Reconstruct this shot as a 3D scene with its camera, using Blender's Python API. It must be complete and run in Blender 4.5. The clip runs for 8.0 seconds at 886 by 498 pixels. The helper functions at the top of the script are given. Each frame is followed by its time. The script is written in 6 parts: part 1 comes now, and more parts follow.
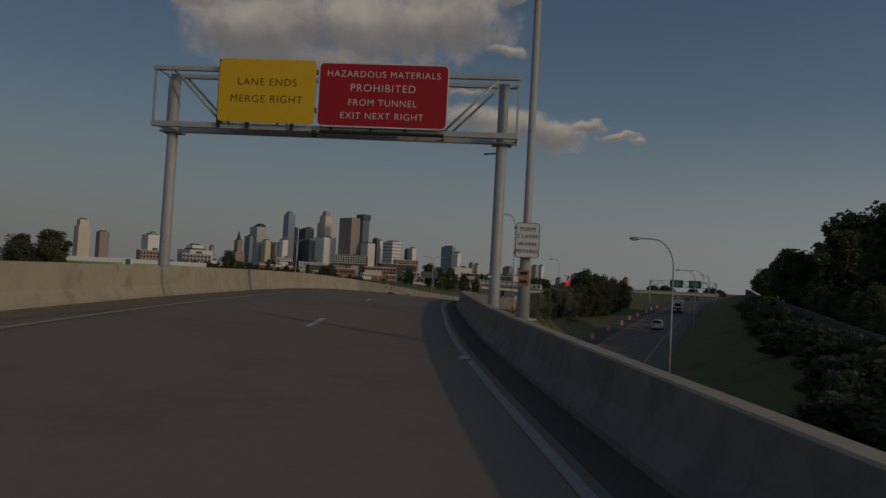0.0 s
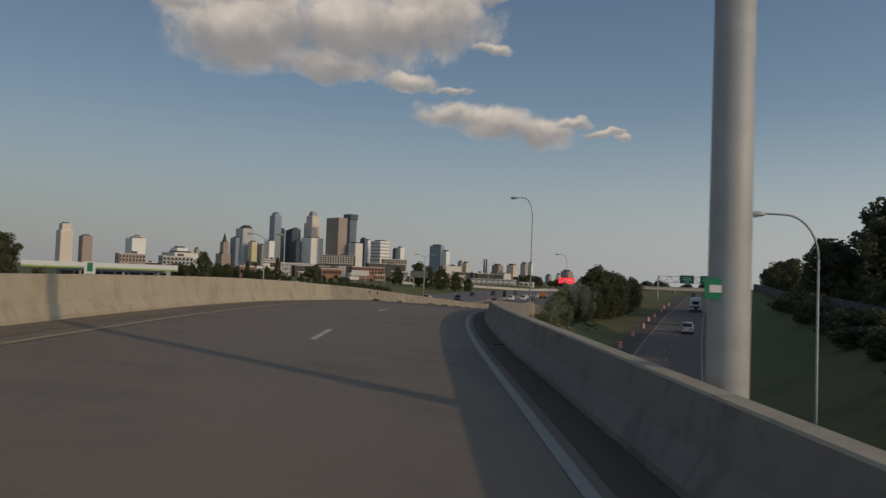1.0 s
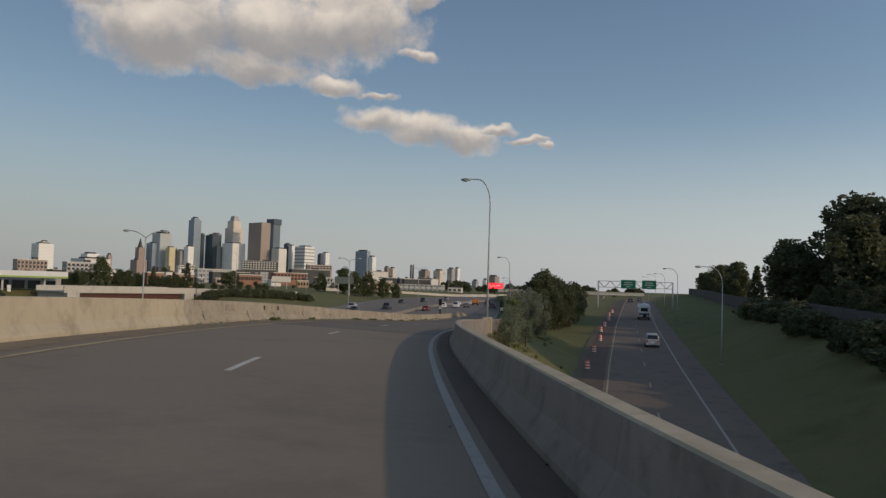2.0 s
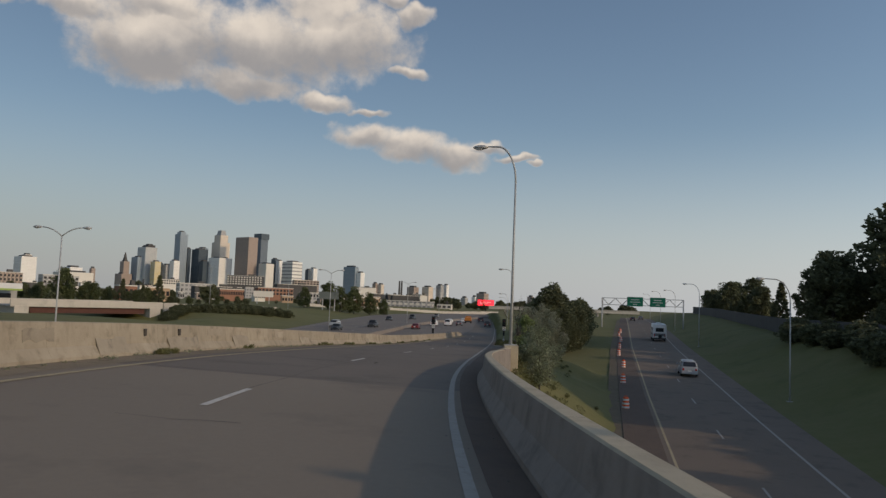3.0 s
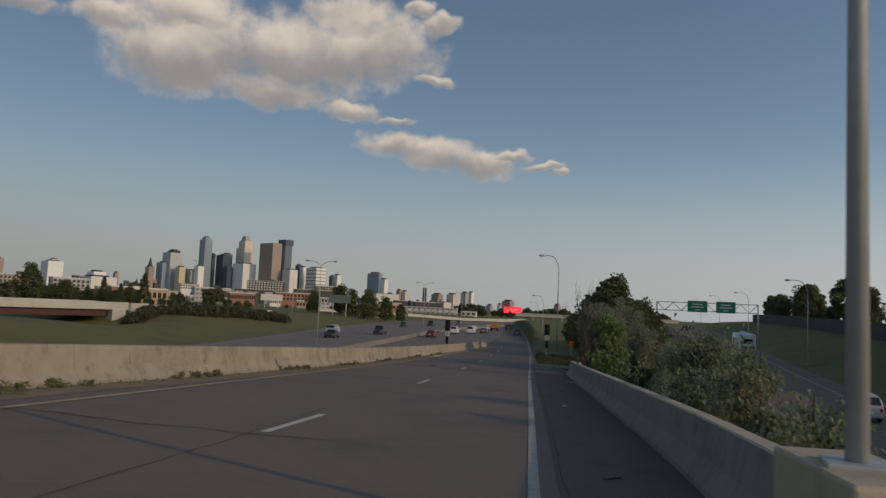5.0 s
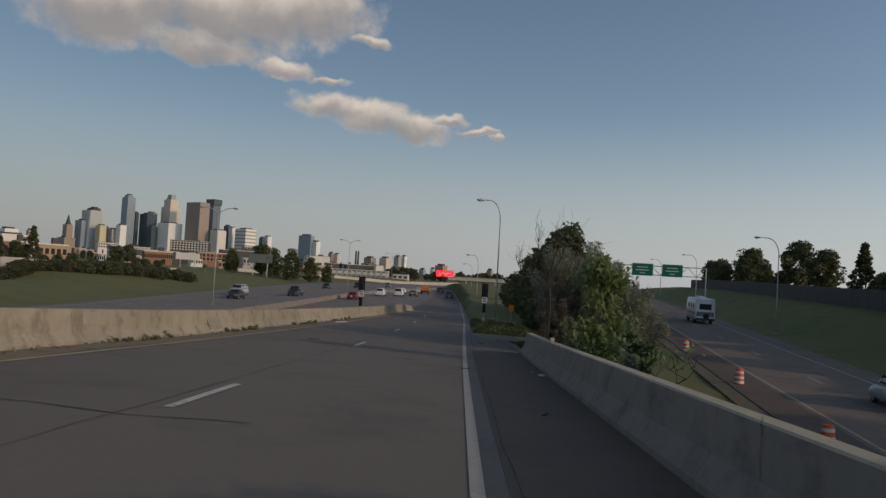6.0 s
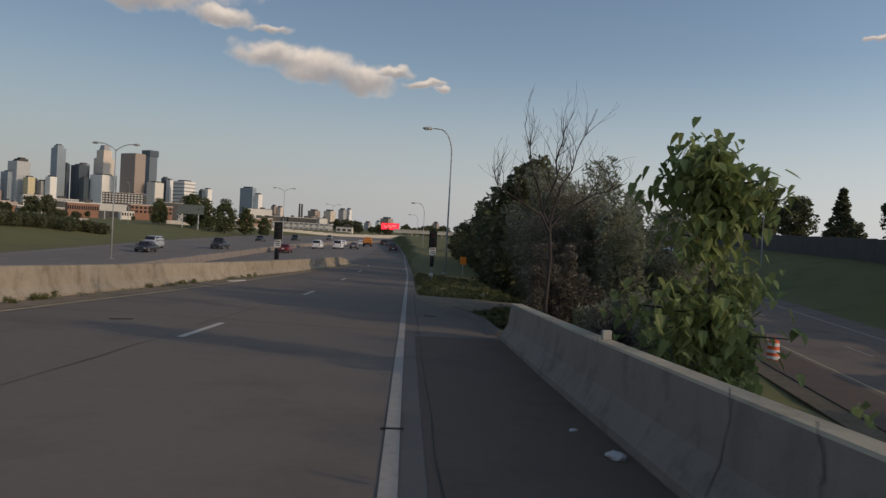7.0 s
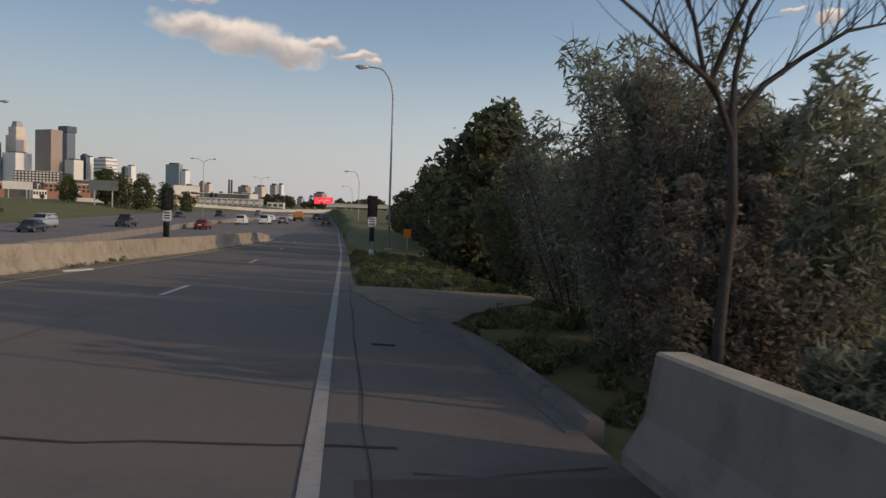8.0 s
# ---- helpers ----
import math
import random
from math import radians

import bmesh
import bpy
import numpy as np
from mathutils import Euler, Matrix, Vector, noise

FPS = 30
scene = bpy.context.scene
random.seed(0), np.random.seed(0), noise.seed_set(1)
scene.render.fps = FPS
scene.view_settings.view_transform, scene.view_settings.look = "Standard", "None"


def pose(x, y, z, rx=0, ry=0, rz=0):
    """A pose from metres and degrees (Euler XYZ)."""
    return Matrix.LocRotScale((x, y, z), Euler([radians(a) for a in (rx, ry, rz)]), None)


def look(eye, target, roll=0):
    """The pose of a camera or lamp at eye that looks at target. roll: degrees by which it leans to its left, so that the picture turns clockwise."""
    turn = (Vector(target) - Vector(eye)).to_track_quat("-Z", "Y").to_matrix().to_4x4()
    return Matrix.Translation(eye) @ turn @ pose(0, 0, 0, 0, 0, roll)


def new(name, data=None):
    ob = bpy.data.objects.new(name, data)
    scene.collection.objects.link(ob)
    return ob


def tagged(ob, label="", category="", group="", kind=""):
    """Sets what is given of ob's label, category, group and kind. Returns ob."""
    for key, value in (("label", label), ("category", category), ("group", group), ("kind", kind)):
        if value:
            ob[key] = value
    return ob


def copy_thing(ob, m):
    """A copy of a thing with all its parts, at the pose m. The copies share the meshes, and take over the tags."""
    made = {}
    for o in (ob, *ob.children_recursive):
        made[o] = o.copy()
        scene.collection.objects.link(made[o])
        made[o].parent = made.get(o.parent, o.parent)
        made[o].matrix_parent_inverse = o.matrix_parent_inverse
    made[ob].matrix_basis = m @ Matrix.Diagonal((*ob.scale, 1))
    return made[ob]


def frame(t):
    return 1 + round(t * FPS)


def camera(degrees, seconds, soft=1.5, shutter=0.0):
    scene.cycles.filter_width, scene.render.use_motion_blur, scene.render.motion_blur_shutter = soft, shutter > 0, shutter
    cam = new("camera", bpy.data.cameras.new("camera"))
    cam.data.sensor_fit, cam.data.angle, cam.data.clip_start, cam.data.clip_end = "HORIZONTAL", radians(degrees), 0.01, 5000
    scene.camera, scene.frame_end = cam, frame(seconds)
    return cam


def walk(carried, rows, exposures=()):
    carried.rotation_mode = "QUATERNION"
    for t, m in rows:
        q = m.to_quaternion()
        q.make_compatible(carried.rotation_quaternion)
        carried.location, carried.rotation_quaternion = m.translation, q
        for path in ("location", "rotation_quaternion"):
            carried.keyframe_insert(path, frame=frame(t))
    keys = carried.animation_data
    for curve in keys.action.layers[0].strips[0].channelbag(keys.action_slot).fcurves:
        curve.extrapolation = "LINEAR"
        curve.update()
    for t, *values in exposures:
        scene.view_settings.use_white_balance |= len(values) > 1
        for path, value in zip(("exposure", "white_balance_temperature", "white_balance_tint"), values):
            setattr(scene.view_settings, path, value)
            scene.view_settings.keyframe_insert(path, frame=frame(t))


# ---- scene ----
cam = camera(61.9, 8.0, 1.4, 0.1)
PATH = [
    (0.0, pose(15.069, 0.392, 9.505, 92.265, -3.096, 13.423)),
    (0.3, pose(13.457, 5.554, 9.603, 92.058, -2.644, 13.939)),
    (0.5, pose(12.334, 9.090, 9.644, 92.189, -2.147, 13.893)),
    (0.7, pose(11.171, 12.674, 9.667, 92.417, -1.707, 13.632)),
    (1.0, pose(9.713, 18.283, 9.660, 92.212, -2.132, 12.536)),
    (1.5, pose(7.442, 27.092, 9.738, 92.412, -1.621, 9.539)),
    (1.7, pose(6.647, 30.523, 9.770, 92.576, -1.633, 8.277)),
    (2.8, pose(3.414, 48.884, 9.658, 93.829, -2.093, 5.402)),
    (3.0, pose(2.858, 52.127, 9.539, 94.168, -2.209, 5.926)),
    (3.5, pose(1.526, 60.212, 9.267, 94.810, -2.076, 7.614)),
    (4.0, pose(0.814, 68.357, 9.107, 95.183, -1.886, 9.037)),
    (4.2, pose(0.775, 71.464, 9.026, 95.320, -1.719, 9.415)),
    (5.3, pose(0.030, 89.126, 8.259, 94.115, -2.975, 6.761)),
    (5.5, pose(-0.101, 92.240, 8.116, 93.647, -2.608, 5.508)),
    (6.0, pose(-0.154, 100.430, 7.754, 92.214, -3.369, 2.688)),
    (6.5, pose(-0.203, 107.033, 7.497, 90.145, -3.459, 0.335)),
    (7.0, pose(-0.157, 113.030, 7.253, 88.840, -3.212, -1.509)),
    (7.5, pose(-0.305, 118.570, 7.041, 88.138, -3.283, -3.988)),
    (8.0, pose(-0.254, 124.131, 6.760, 87.009, -2.047, -6.542)),
]
walk(cam, PATH, [(0.0, -1.25, 7080, 12), (0.3, -1.0, 7080, 12), (0.6, -0.55, 7080, 12), (0.9, -0.27, 7080, 12), (1.2, -0.06, 7080, 12), (1.6, 0.1, 7080, 12), (3.0, 0.12, 7080, 12), (3.5, 0.02, 7080, 12), (4.0, -0.08, 7080, 12), (5.5, -0.12, 7080, 12), (6.5, 0.05, 7120, 14), (7.2, 0.16, 7200, 15), (8.0, 0.32, 7260, 16.5)])

# ---- world, sun ----
SUN = Vector((0.862, -0.402, 0.305)).normalized()
world = bpy.data.worlds.new("sky")
scene.world = world
world.use_nodes = True


def node(tree, kind, **inputs):
    n = tree.nodes.new(kind)
    for k, v in inputs.items():
        n.inputs[k.replace("_", " ")].default_value = v
    return n


def build_sky():
    nt = world.node_tree
    nt.nodes.clear()
    L = nt.links.new
    sky = nt.nodes.new("ShaderNodeTexSky")
    sky.sky_type, sky.sun_disc = "NISHITA", False
    sky.sun_elevation, sky.sun_rotation = radians(17.8), radians(115)
    sky.air_density, sky.dust_density, sky.ozone_density = 1.0, 0.6, 2.0
    co = nt.nodes.new("ShaderNodeTexCoord")

    def math_node(op, a, b=None, c=None, clamp=False):
        m = nt.nodes.new("ShaderNodeMath")
        m.operation, m.use_clamp = op, clamp
        for i, v in enumerate((a, b, c)):
            if v is None:
                continue
            if isinstance(v, (int, float)):
                m.inputs[i].default_value = v
            else:
                L(v, m.inputs[i])
        return m.outputs[0]

    sep = nt.nodes.new("ShaderNodeSeparateXYZ")
    L(co.outputs["Generated"], sep.inputs[0])
    az = math_node("MULTIPLY", math_node("ARCTAN2", math_node("MULTIPLY", sep.outputs[0], -1.0), sep.outputs[1]), 57.2958)
    el = math_node("SUBTRACT", math_node("MULTIPLY", math_node("ARCSINE", sep.outputs[2]), 57.2958), 0.35)
    height = el
    comb = nt.nodes.new("ShaderNodeCombineXYZ")
    L(az, comb.inputs[0])
    L(el, comb.inputs[1])
    n1 = node(nt, "ShaderNodeTexNoise", Scale=0.35, Detail=6.0, Roughness=0.6)
    L(comb.outputs[0], n1.inputs["Vector"])
    n3 = node(nt, "ShaderNodeTexNoise", Scale=1.1, Detail=5.0, Roughness=0.6)
    L(comb.outputs[0], n3.inputs["Vector"])
    n2 = node(nt, "ShaderNodeTexNoise", Scale=0.11, Detail=3.0, Roughness=0.5)
    L(comb.outputs[0], n2.inputs["Vector"])
    # ragged edges: bend the bearings a little before the puffs are laid out
    bend = node(nt, "ShaderNodeTexNoise", Scale=0.42, Detail=3.0, Roughness=0.5)
    L(comb.outputs[0], bend.inputs["Vector"])
    fray = nt.nodes.new("ShaderNodeSeparateColor")
    L(bend.outputs["Color"], fray.inputs[0])
    az = math_node("ADD", az, math_node("MULTIPLY", math_node("SUBTRACT", fray.outputs[0], 0.5), 3.4))
    el = math_node("ADD", el, math_node("MULTIPLY", math_node("SUBTRACT", fray.outputs[1], 0.5), 1.9))
    # cumulus puffs: azimuth to the left of north, height, half width, half height (degrees)
    puffs = ((38.3, 18.8, 2.5, 0.92), (33.1, 19.1, 2.8, 1.11), (26.5, 18.4, 7.7, 3.71), (28.4, 16.6, 5.1, 2.75), (19.5, 18.3, 7.3, 3.45), (13.9, 19.1, 5.8, 3.07),
             (21.4, 15.3, 5.1, 1.32), (27.5, 20.4, 3.2, 1.53), (15.8, 21.4, 4.2, 1.79), (8.7, 17.0, 1.8, 0.55), (10.3, 22.3, 1.2, 0.72), (8.5, 21.3, 1.6, 0.81),
             (15.4, 14.4, 2.7, 0.89), (12.1, 13.9, 1.8, 0.30), (11.8, 12.2, 3.2, 1.1), (8.3, 11.7, 3.5, 1.4), (5.2, 11.1, 3.2, 1.3), (2.4, 11.7, 1.7, 0.39),
             (0.4, 11.0, 1.9, 0.35), (-1.3, 10.6, 0.8, 0.3),
             (-38.5, 12.8, 2.4, 1.4), (-33.5, 13.4, 1.0, 0.45), (-31.0, 14.0, 0.5, 0.25),
             (75.0, 20.0, 9.0, 2.5), (-80.0, 24.0, 10.0, 2.2), (120.0, 26.0, 12.0, 3.0), (-150.0, 22.0, 10.0, 3.0), (170.0, 30.0, 9.0, 3.0))
    total = None
    low = None
    for a, e, w, h in puffs:
        u = math_node("DIVIDE", math_node("SUBTRACT", az, a * 1.015 + 0.3), w)
        v = math_node("DIVIDE", math_node("SUBTRACT", el, e), h)
        d = math_node("SUBTRACT", 1.0, math_node("ADD", math_node("MULTIPLY", u, u), math_node("MULTIPLY", v, v)))
        total = d if total is None else math_node("MAXIMUM", total, d)
        s = math_node("MULTIPLY", math_node("MAXIMUM", d, 0.0), v)
        low = s if low is None else math_node("ADD", low, s)
    edge = math_node("ADD", total, math_node("MULTIPLY", math_node("SUBTRACT", n1.outputs["Fac"], 0.5), 1.55))
    edge = math_node("ADD", edge, math_node("MULTIPLY", math_node("SUBTRACT", n3.outputs["Fac"], 0.5), 0.5))
    edge = math_node("ADD", edge, math_node("MULTIPLY", math_node("SUBTRACT", n2.outputs["Fac"], 0.5), 0.5))
    ramp = nt.nodes.new("ShaderNodeMapRange")
    ramp.interpolation_type = "SMOOTHSTEP"
    ramp.inputs["From Min"].default_value, ramp.inputs["From Max"].default_value = -0.2, 0.85
    L(edge, ramp.inputs["Value"])
    shade = nt.nodes.new("ShaderNodeMapRange")
    shade.interpolation_type = "SMOOTHSTEP"
    L(math_node("ADD", math_node("ADD", math_node("MULTIPLY", low, 0.8), math_node("MULTIPLY", math_node("SUBTRACT", n1.outputs["Fac"], 0.5), 0.9)), math_node("MULTIPLY", edge, -0.16)), shade.inputs["Value"])
    shade.inputs["From Min"].default_value, shade.inputs["From Max"].default_value = -0.55, 0.55
    tone = nt.nodes.new("ShaderNodeMix")
    tone.data_type = "RGBA"
    tone.inputs[6].default_value, tone.inputs[7].default_value = CLOUD_DARK, CLOUD_LIGHT
    L(shade.outputs[0], tone.inputs[0])
    # pale summer haze low over the horizon
    haze = nt.nodes.new("ShaderNodeMapRange")
    haze.interpolation_type = "SMOOTHSTEP"
    for key, v in (("From Min", -1.0), ("From Max", 14.0), ("To Min", 0.86), ("To Max", 0.0)):
        haze.inputs[key].default_value = v
    L(height, haze.inputs["Value"])
    low_air = nt.nodes.new("ShaderNodeMix")
    low_air.data_type = "RGBA"
    low_air.inputs[7].default_value = HAZE
    L(haze.outputs[0], low_air.inputs[0])
    L(sky.outputs[0], low_air.inputs[6])
    mix = nt.nodes.new("ShaderNodeMix")
    mix.data_type = "RGBA"
    fade = math_node("MULTIPLY", ramp.outputs[0], 0.96)
    L(fade, mix.inputs[0])
    side = nt.nodes.new("ShaderNodeVectorMath")
    side.operation = "DOT_PRODUCT"
    side.inputs[1].default_value = (SUN.x, SUN.y, 0.0)
    L(co.outputs["Generated"], side.inputs[0])
    glow = nt.nodes.new("ShaderNodeVectorMath")
    glow.operation = "SCALE"
    L(low_air.outputs[2], glow.inputs[0])
    L(math_node("MULTIPLY_ADD", side.outputs["Value"], 0.58, 1.26), glow.inputs["Scale"])
    L(glow.outputs[0], mix.inputs[6])
    L(tone.outputs[2], mix.inputs[7])
    bg = node(nt, "ShaderNodeBackground", Strength=SKY_STRENGTH)
    L(mix.outputs[2], bg.inputs["Color"])
    out = nt.nodes.new("ShaderNodeOutputWorld")
    L(bg.outputs[0], out.inputs["Surface"])


SKY_STRENGTH = 0.094
CLOUD_DARK, CLOUD_LIGHT = (3.1, 3.1, 3.25, 1), (7.7, 7.15, 6.5, 1)
HAZE = (3.95, 4.38, 5.0, 1)
build_sky()
sun = new("sun", bpy.data.lights.new("sun", "SUN"))
sun.data.energy, sun.data.angle, sun.data.color = 1.25, radians(0.8), (1.0, 0.80, 0.58)
sun.matrix_world = look(SUN * 300, (0, 0, 0))


# ---- materials ----
def material(name, base, second=None, rough=0.85, metal=0.0, scale=4.0, big=0.25, bump=0.15, bump_scale=60.0, island=0.0, spread=0.0, stain=None, emit=0.0, stretch=(1, 1, 1), spec=0.3, streak=None):
    """Two scales of noise between base and second, blotches of stain, and a fine bump; spread varies from object to object."""
    m = bpy.data.materials.new(name)
    m.use_nodes = True
    nt = m.node_tree
    L = nt.links.new
    bs = nt.nodes["Principled BSDF"]
    bs.inputs["Roughness"].default_value, bs.inputs["Metallic"].default_value = rough, metal
    bs.inputs["Specular IOR Level"].default_value = spec
    second = second or tuple(c * 0.7 for c in base)
    co = nt.nodes.new("ShaderNodeTexCoord")
    mp = nt.nodes.new("ShaderNodeMapping")
    mp.inputs["Scale"].default_value = stretch
    L(co.outputs["Object"], mp.inputs[0])
    fine = node(nt, "ShaderNodeTexNoise", Scale=scale, Detail=5.0, Roughness=0.65)
    wide = node(nt, "ShaderNodeTexNoise", Scale=big, Detail=3.0, Roughness=0.6)
    for n in (fine, wide):
        L(mp.outputs[0], n.inputs["Vector"])
    add = nt.nodes.new("ShaderNodeMath")
    add.operation = "MULTIPLY_ADD"
    L(fine.outputs["Fac"], add.inputs[0])
    add.inputs[1].default_value = 0.5
    half = nt.nodes.new("ShaderNodeMath")
    half.operation = "MULTIPLY"
    L(wide.outputs["Fac"], half.inputs[0])
    half.inputs[1].default_value = 0.5
    L(half.outputs[0], add.inputs[2])
    rng = nt.nodes.new("ShaderNodeMapRange")
    rng.inputs["From Min"].default_value, rng.inputs["From Max"].default_value = 0.3, 0.7
    L(add.outputs[0], rng.inputs["Value"])
    mix = nt.nodes.new("ShaderNodeMix")
    mix.data_type = "RGBA"
    mix.inputs[6].default_value, mix.inputs[7].default_value = (*base, 1), (*second, 1)
    L(rng.outputs[0], mix.inputs[0])
    colour = mix.outputs[2]
    if stain:
        blot = node(nt, "ShaderNodeTexNoise", Scale=big * 3.1, Detail=6.0, Roughness=0.7)
        L(mp.outputs[0], blot.inputs["Vector"])
        r2 = nt.nodes.new("ShaderNodeMapRange")
        r2.inputs["From Min"].default_value, r2.inputs["From Max"].default_value = 0.52, 0.72
        L(blot.outputs["Fac"], r2.inputs["Value"])
        m2 = nt.nodes.new("ShaderNodeMix")
        m2.data_type = "RGBA"
        m2.inputs[7].default_value = (*stain, 1)
        L(r2.outputs[0], m2.inputs[0])
        L(colour, m2.inputs[6])
        colour = m2.outputs[2]
    if streak:
        run = nt.nodes.new("ShaderNodeMapping")
        run.inputs["Scale"].default_value = (0.9, 0.9, 0.3)
        L(co.outputs["Object"], run.inputs[0])
        sn = node(nt, "ShaderNodeTexNoise", Scale=1.6, Detail=5.0, Roughness=0.7)
        L(run.outputs[0], sn.inputs["Vector"])
        r4 = nt.nodes.new("ShaderNodeMapRange")
        r4.inputs["From Min"].default_value, r4.inputs["From Max"].default_value = 0.53, 0.70
        r4.inputs["To Max"].default_value = 0.5
        L(sn.outputs["Fac"], r4.inputs["Value"])
        m4 = nt.nodes.new("ShaderNodeMix")
        m4.data_type = "RGBA"
        m4.inputs[7].default_value = (*streak, 1)
        L(r4.outputs[0], m4.inputs[0])
        L(colour, m4.inputs[6])
        colour = m4.outputs[2]
    if spread or island:
        if island:
            g = nt.nodes.new("ShaderNodeNewGeometry")
            src = g.outputs["Random Per Island"]
        else:
            g = nt.nodes.new("ShaderNodeObjectInfo")
            src = g.outputs["Random"]
        hs = nt.nodes.new("ShaderNodeHueSaturation")
        r3 = nt.nodes.new("ShaderNodeMapRange")
        k = spread or island
        r3.inputs["To Min"].default_value, r3.inputs["To Max"].default_value = 1 - k, 1 + k
        L(src, r3.inputs["Value"])
        L(r3.outputs[0], hs.inputs["Value"])
        L(colour, hs.inputs["Color"])
        colour = hs.outputs[0]
    L(colour, bs.inputs["Base Color"])
    if bump:
        bn = node(nt, "ShaderNodeTexNoise", Scale=bump_scale, Detail=3.0)
        L(mp.outputs[0], bn.inputs["Vector"])
        bp = node(nt, "ShaderNodeBump", Strength=bump, Distance=0.02)
        L(bn.outputs["Fac"], bp.inputs["Height"])
        L(bp.outputs[0], bs.inputs["Normal"])
    if emit:
        bs.inputs["Emission Color"].default_value = (*base, 1)
        bs.inputs["Emission Strength"].default_value = emit
    return m


def leaf_material(name, base, second, trans=0.25):
    m = material(name, base, second, rough=0.6, scale=1.5, big=0.4, bump=0, island=0.35, spec=0.25)
    bs = m.node_tree.nodes["Principled BSDF"]
    tr = m.node_tree.nodes.new("ShaderNodeBsdfTranslucent")
    mx = m.node_tree.nodes.new("ShaderNodeMixShader")
    L = m.node_tree.links.new
    L(bs.inputs["Base Color"].links[0].from_socket, tr.inputs["Color"])
    mx.inputs[0].default_value = trans
    L(bs.outputs[0], mx.inputs[1])
    L(tr.outputs[0], mx.inputs[2])
    L(mx.outputs[0], m.node_tree.nodes["Material Output"].inputs["Surface"])
    return m


M = {}
M["concrete_road"] = material("worn_road_concrete", (0.21, 0.17, 0.134), (0.172, 0.139, 0.111), 0.9, scale=9, big=0.12, bump=0.25, bump_scale=90, stain=(0.14, 0.113, 0.091))
M["bridge_deck"] = material("bridge_deck_concrete", (0.272, 0.217, 0.161), (0.231, 0.185, 0.138), 0.9, scale=9, big=0.1, bump=0.25, bump_scale=90, stain=(0.19, 0.154, 0.118))
M["asphalt"] = material("asphalt", (0.225, 0.174, 0.132), (0.185, 0.143, 0.108), 0.92, scale=14, big=0.15, bump=0.35, bump_scale=120, stain=(0.125, 0.1, 0.08))
M["shoulder"] = material("patched_shoulder_asphalt", (0.162, 0.116, 0.086), (0.126, 0.09, 0.068), 0.92, scale=12, big=0.3, bump=0.4, bump_scale=110, stain=(0.112, 0.082, 0.064))
M["highway"] = material("highway_surface", (0.24, 0.20, 0.166), (0.20, 0.167, 0.138), 0.9, scale=3, big=0.05, bump=0.1, bump_scale=40, stain=(0.165, 0.146, 0.13))
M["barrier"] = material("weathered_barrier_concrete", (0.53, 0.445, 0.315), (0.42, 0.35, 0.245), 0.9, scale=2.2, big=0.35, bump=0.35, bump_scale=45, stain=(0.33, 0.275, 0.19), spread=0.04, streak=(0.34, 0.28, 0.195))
M["barrier_old"] = material("old_barrier_concrete", (0.42, 0.355, 0.262), (0.30, 0.25, 0.183), 0.92, scale=2.6, big=0.5, bump=0.5, bump_scale=30, stain=(0.2, 0.165, 0.115), spread=0.1, streak=(0.17, 0.14, 0.095))
M["patch"] = material("grey_repair_mortar", (0.40, 0.342, 0.258), (0.30, 0.252, 0.188), 0.92, scale=4, big=0.8, bump=0.5, bump_scale=35, stain=(0.2, 0.17, 0.13), spread=0.15)
M["gutter_dirt"] = material("pale_gutter_grit", (0.285, 0.225, 0.155), (0.215, 0.17, 0.115), 0.95, scale=6, big=0.5, bump=0.5, stain=(0.15, 0.13, 0.075))
# grey concrete, darkened in part for the shade on the right barrier's face
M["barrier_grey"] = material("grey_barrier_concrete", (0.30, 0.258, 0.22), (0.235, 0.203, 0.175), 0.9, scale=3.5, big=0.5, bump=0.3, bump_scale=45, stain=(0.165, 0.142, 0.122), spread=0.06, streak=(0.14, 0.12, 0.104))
M["concrete"] = material("concrete", (0.42, 0.39, 0.34), (0.33, 0.31, 0.27), 0.9, scale=3, big=0.3, bump=0.2, stain=(0.27, 0.25, 0.22))
M["white_wall"] = material("pale_concrete_wall", (0.52, 0.475, 0.405), (0.43, 0.39, 0.33), 0.9, scale=1, big=0.1, bump=0.1, stain=(0.36, 0.33, 0.28))
M["white_line"] = material("worn_white_paint", (0.44, 0.395, 0.335), (0.36, 0.32, 0.27), 0.8, scale=9, big=2.5, bump=0.2, stain=(0.31, 0.27, 0.225))
M["yellow_line"] = material("faded_yellow_paint", (0.52, 0.415, 0.245), (0.37, 0.295, 0.185), 0.8, scale=6, big=1.2, bump=0.2, stain=(0.22, 0.175, 0.125))
M["crack"] = material("dark_crack_filler", (0.05, 0.043, 0.037), (0.08, 0.069, 0.058), 0.9, scale=10, big=1)
M["dirt"] = material("gutter_dirt", (0.20, 0.152, 0.10), (0.13, 0.103, 0.068), 0.95, scale=6, big=0.6, bump=0.5, stain=(0.10, 0.095, 0.045))
M["grass"] = material("mown_grass", (0.13, 0.134, 0.04), (0.185, 0.16, 0.066), 0.95, scale=0.9, big=0.05, bump=0.8, bump_scale=9, stain=(0.098, 0.106, 0.033))
M["weeds"] = leaf_material("weeds", (0.13, 0.14, 0.05), (0.175, 0.165, 0.075))
M["steel"] = material("galvanised_steel", (0.52, 0.51, 0.48), (0.42, 0.41, 0.39), 0.55, 0.35, scale=5, big=0.6, bump=0.08, spec=0.4)
M["pole"] = material("pale_painted_pole", (0.46, 0.465, 0.45), (0.37, 0.37, 0.355), 0.6, 0.15, scale=4, big=0.5, bump=0.08, stain=(0.34, 0.32, 0.28))
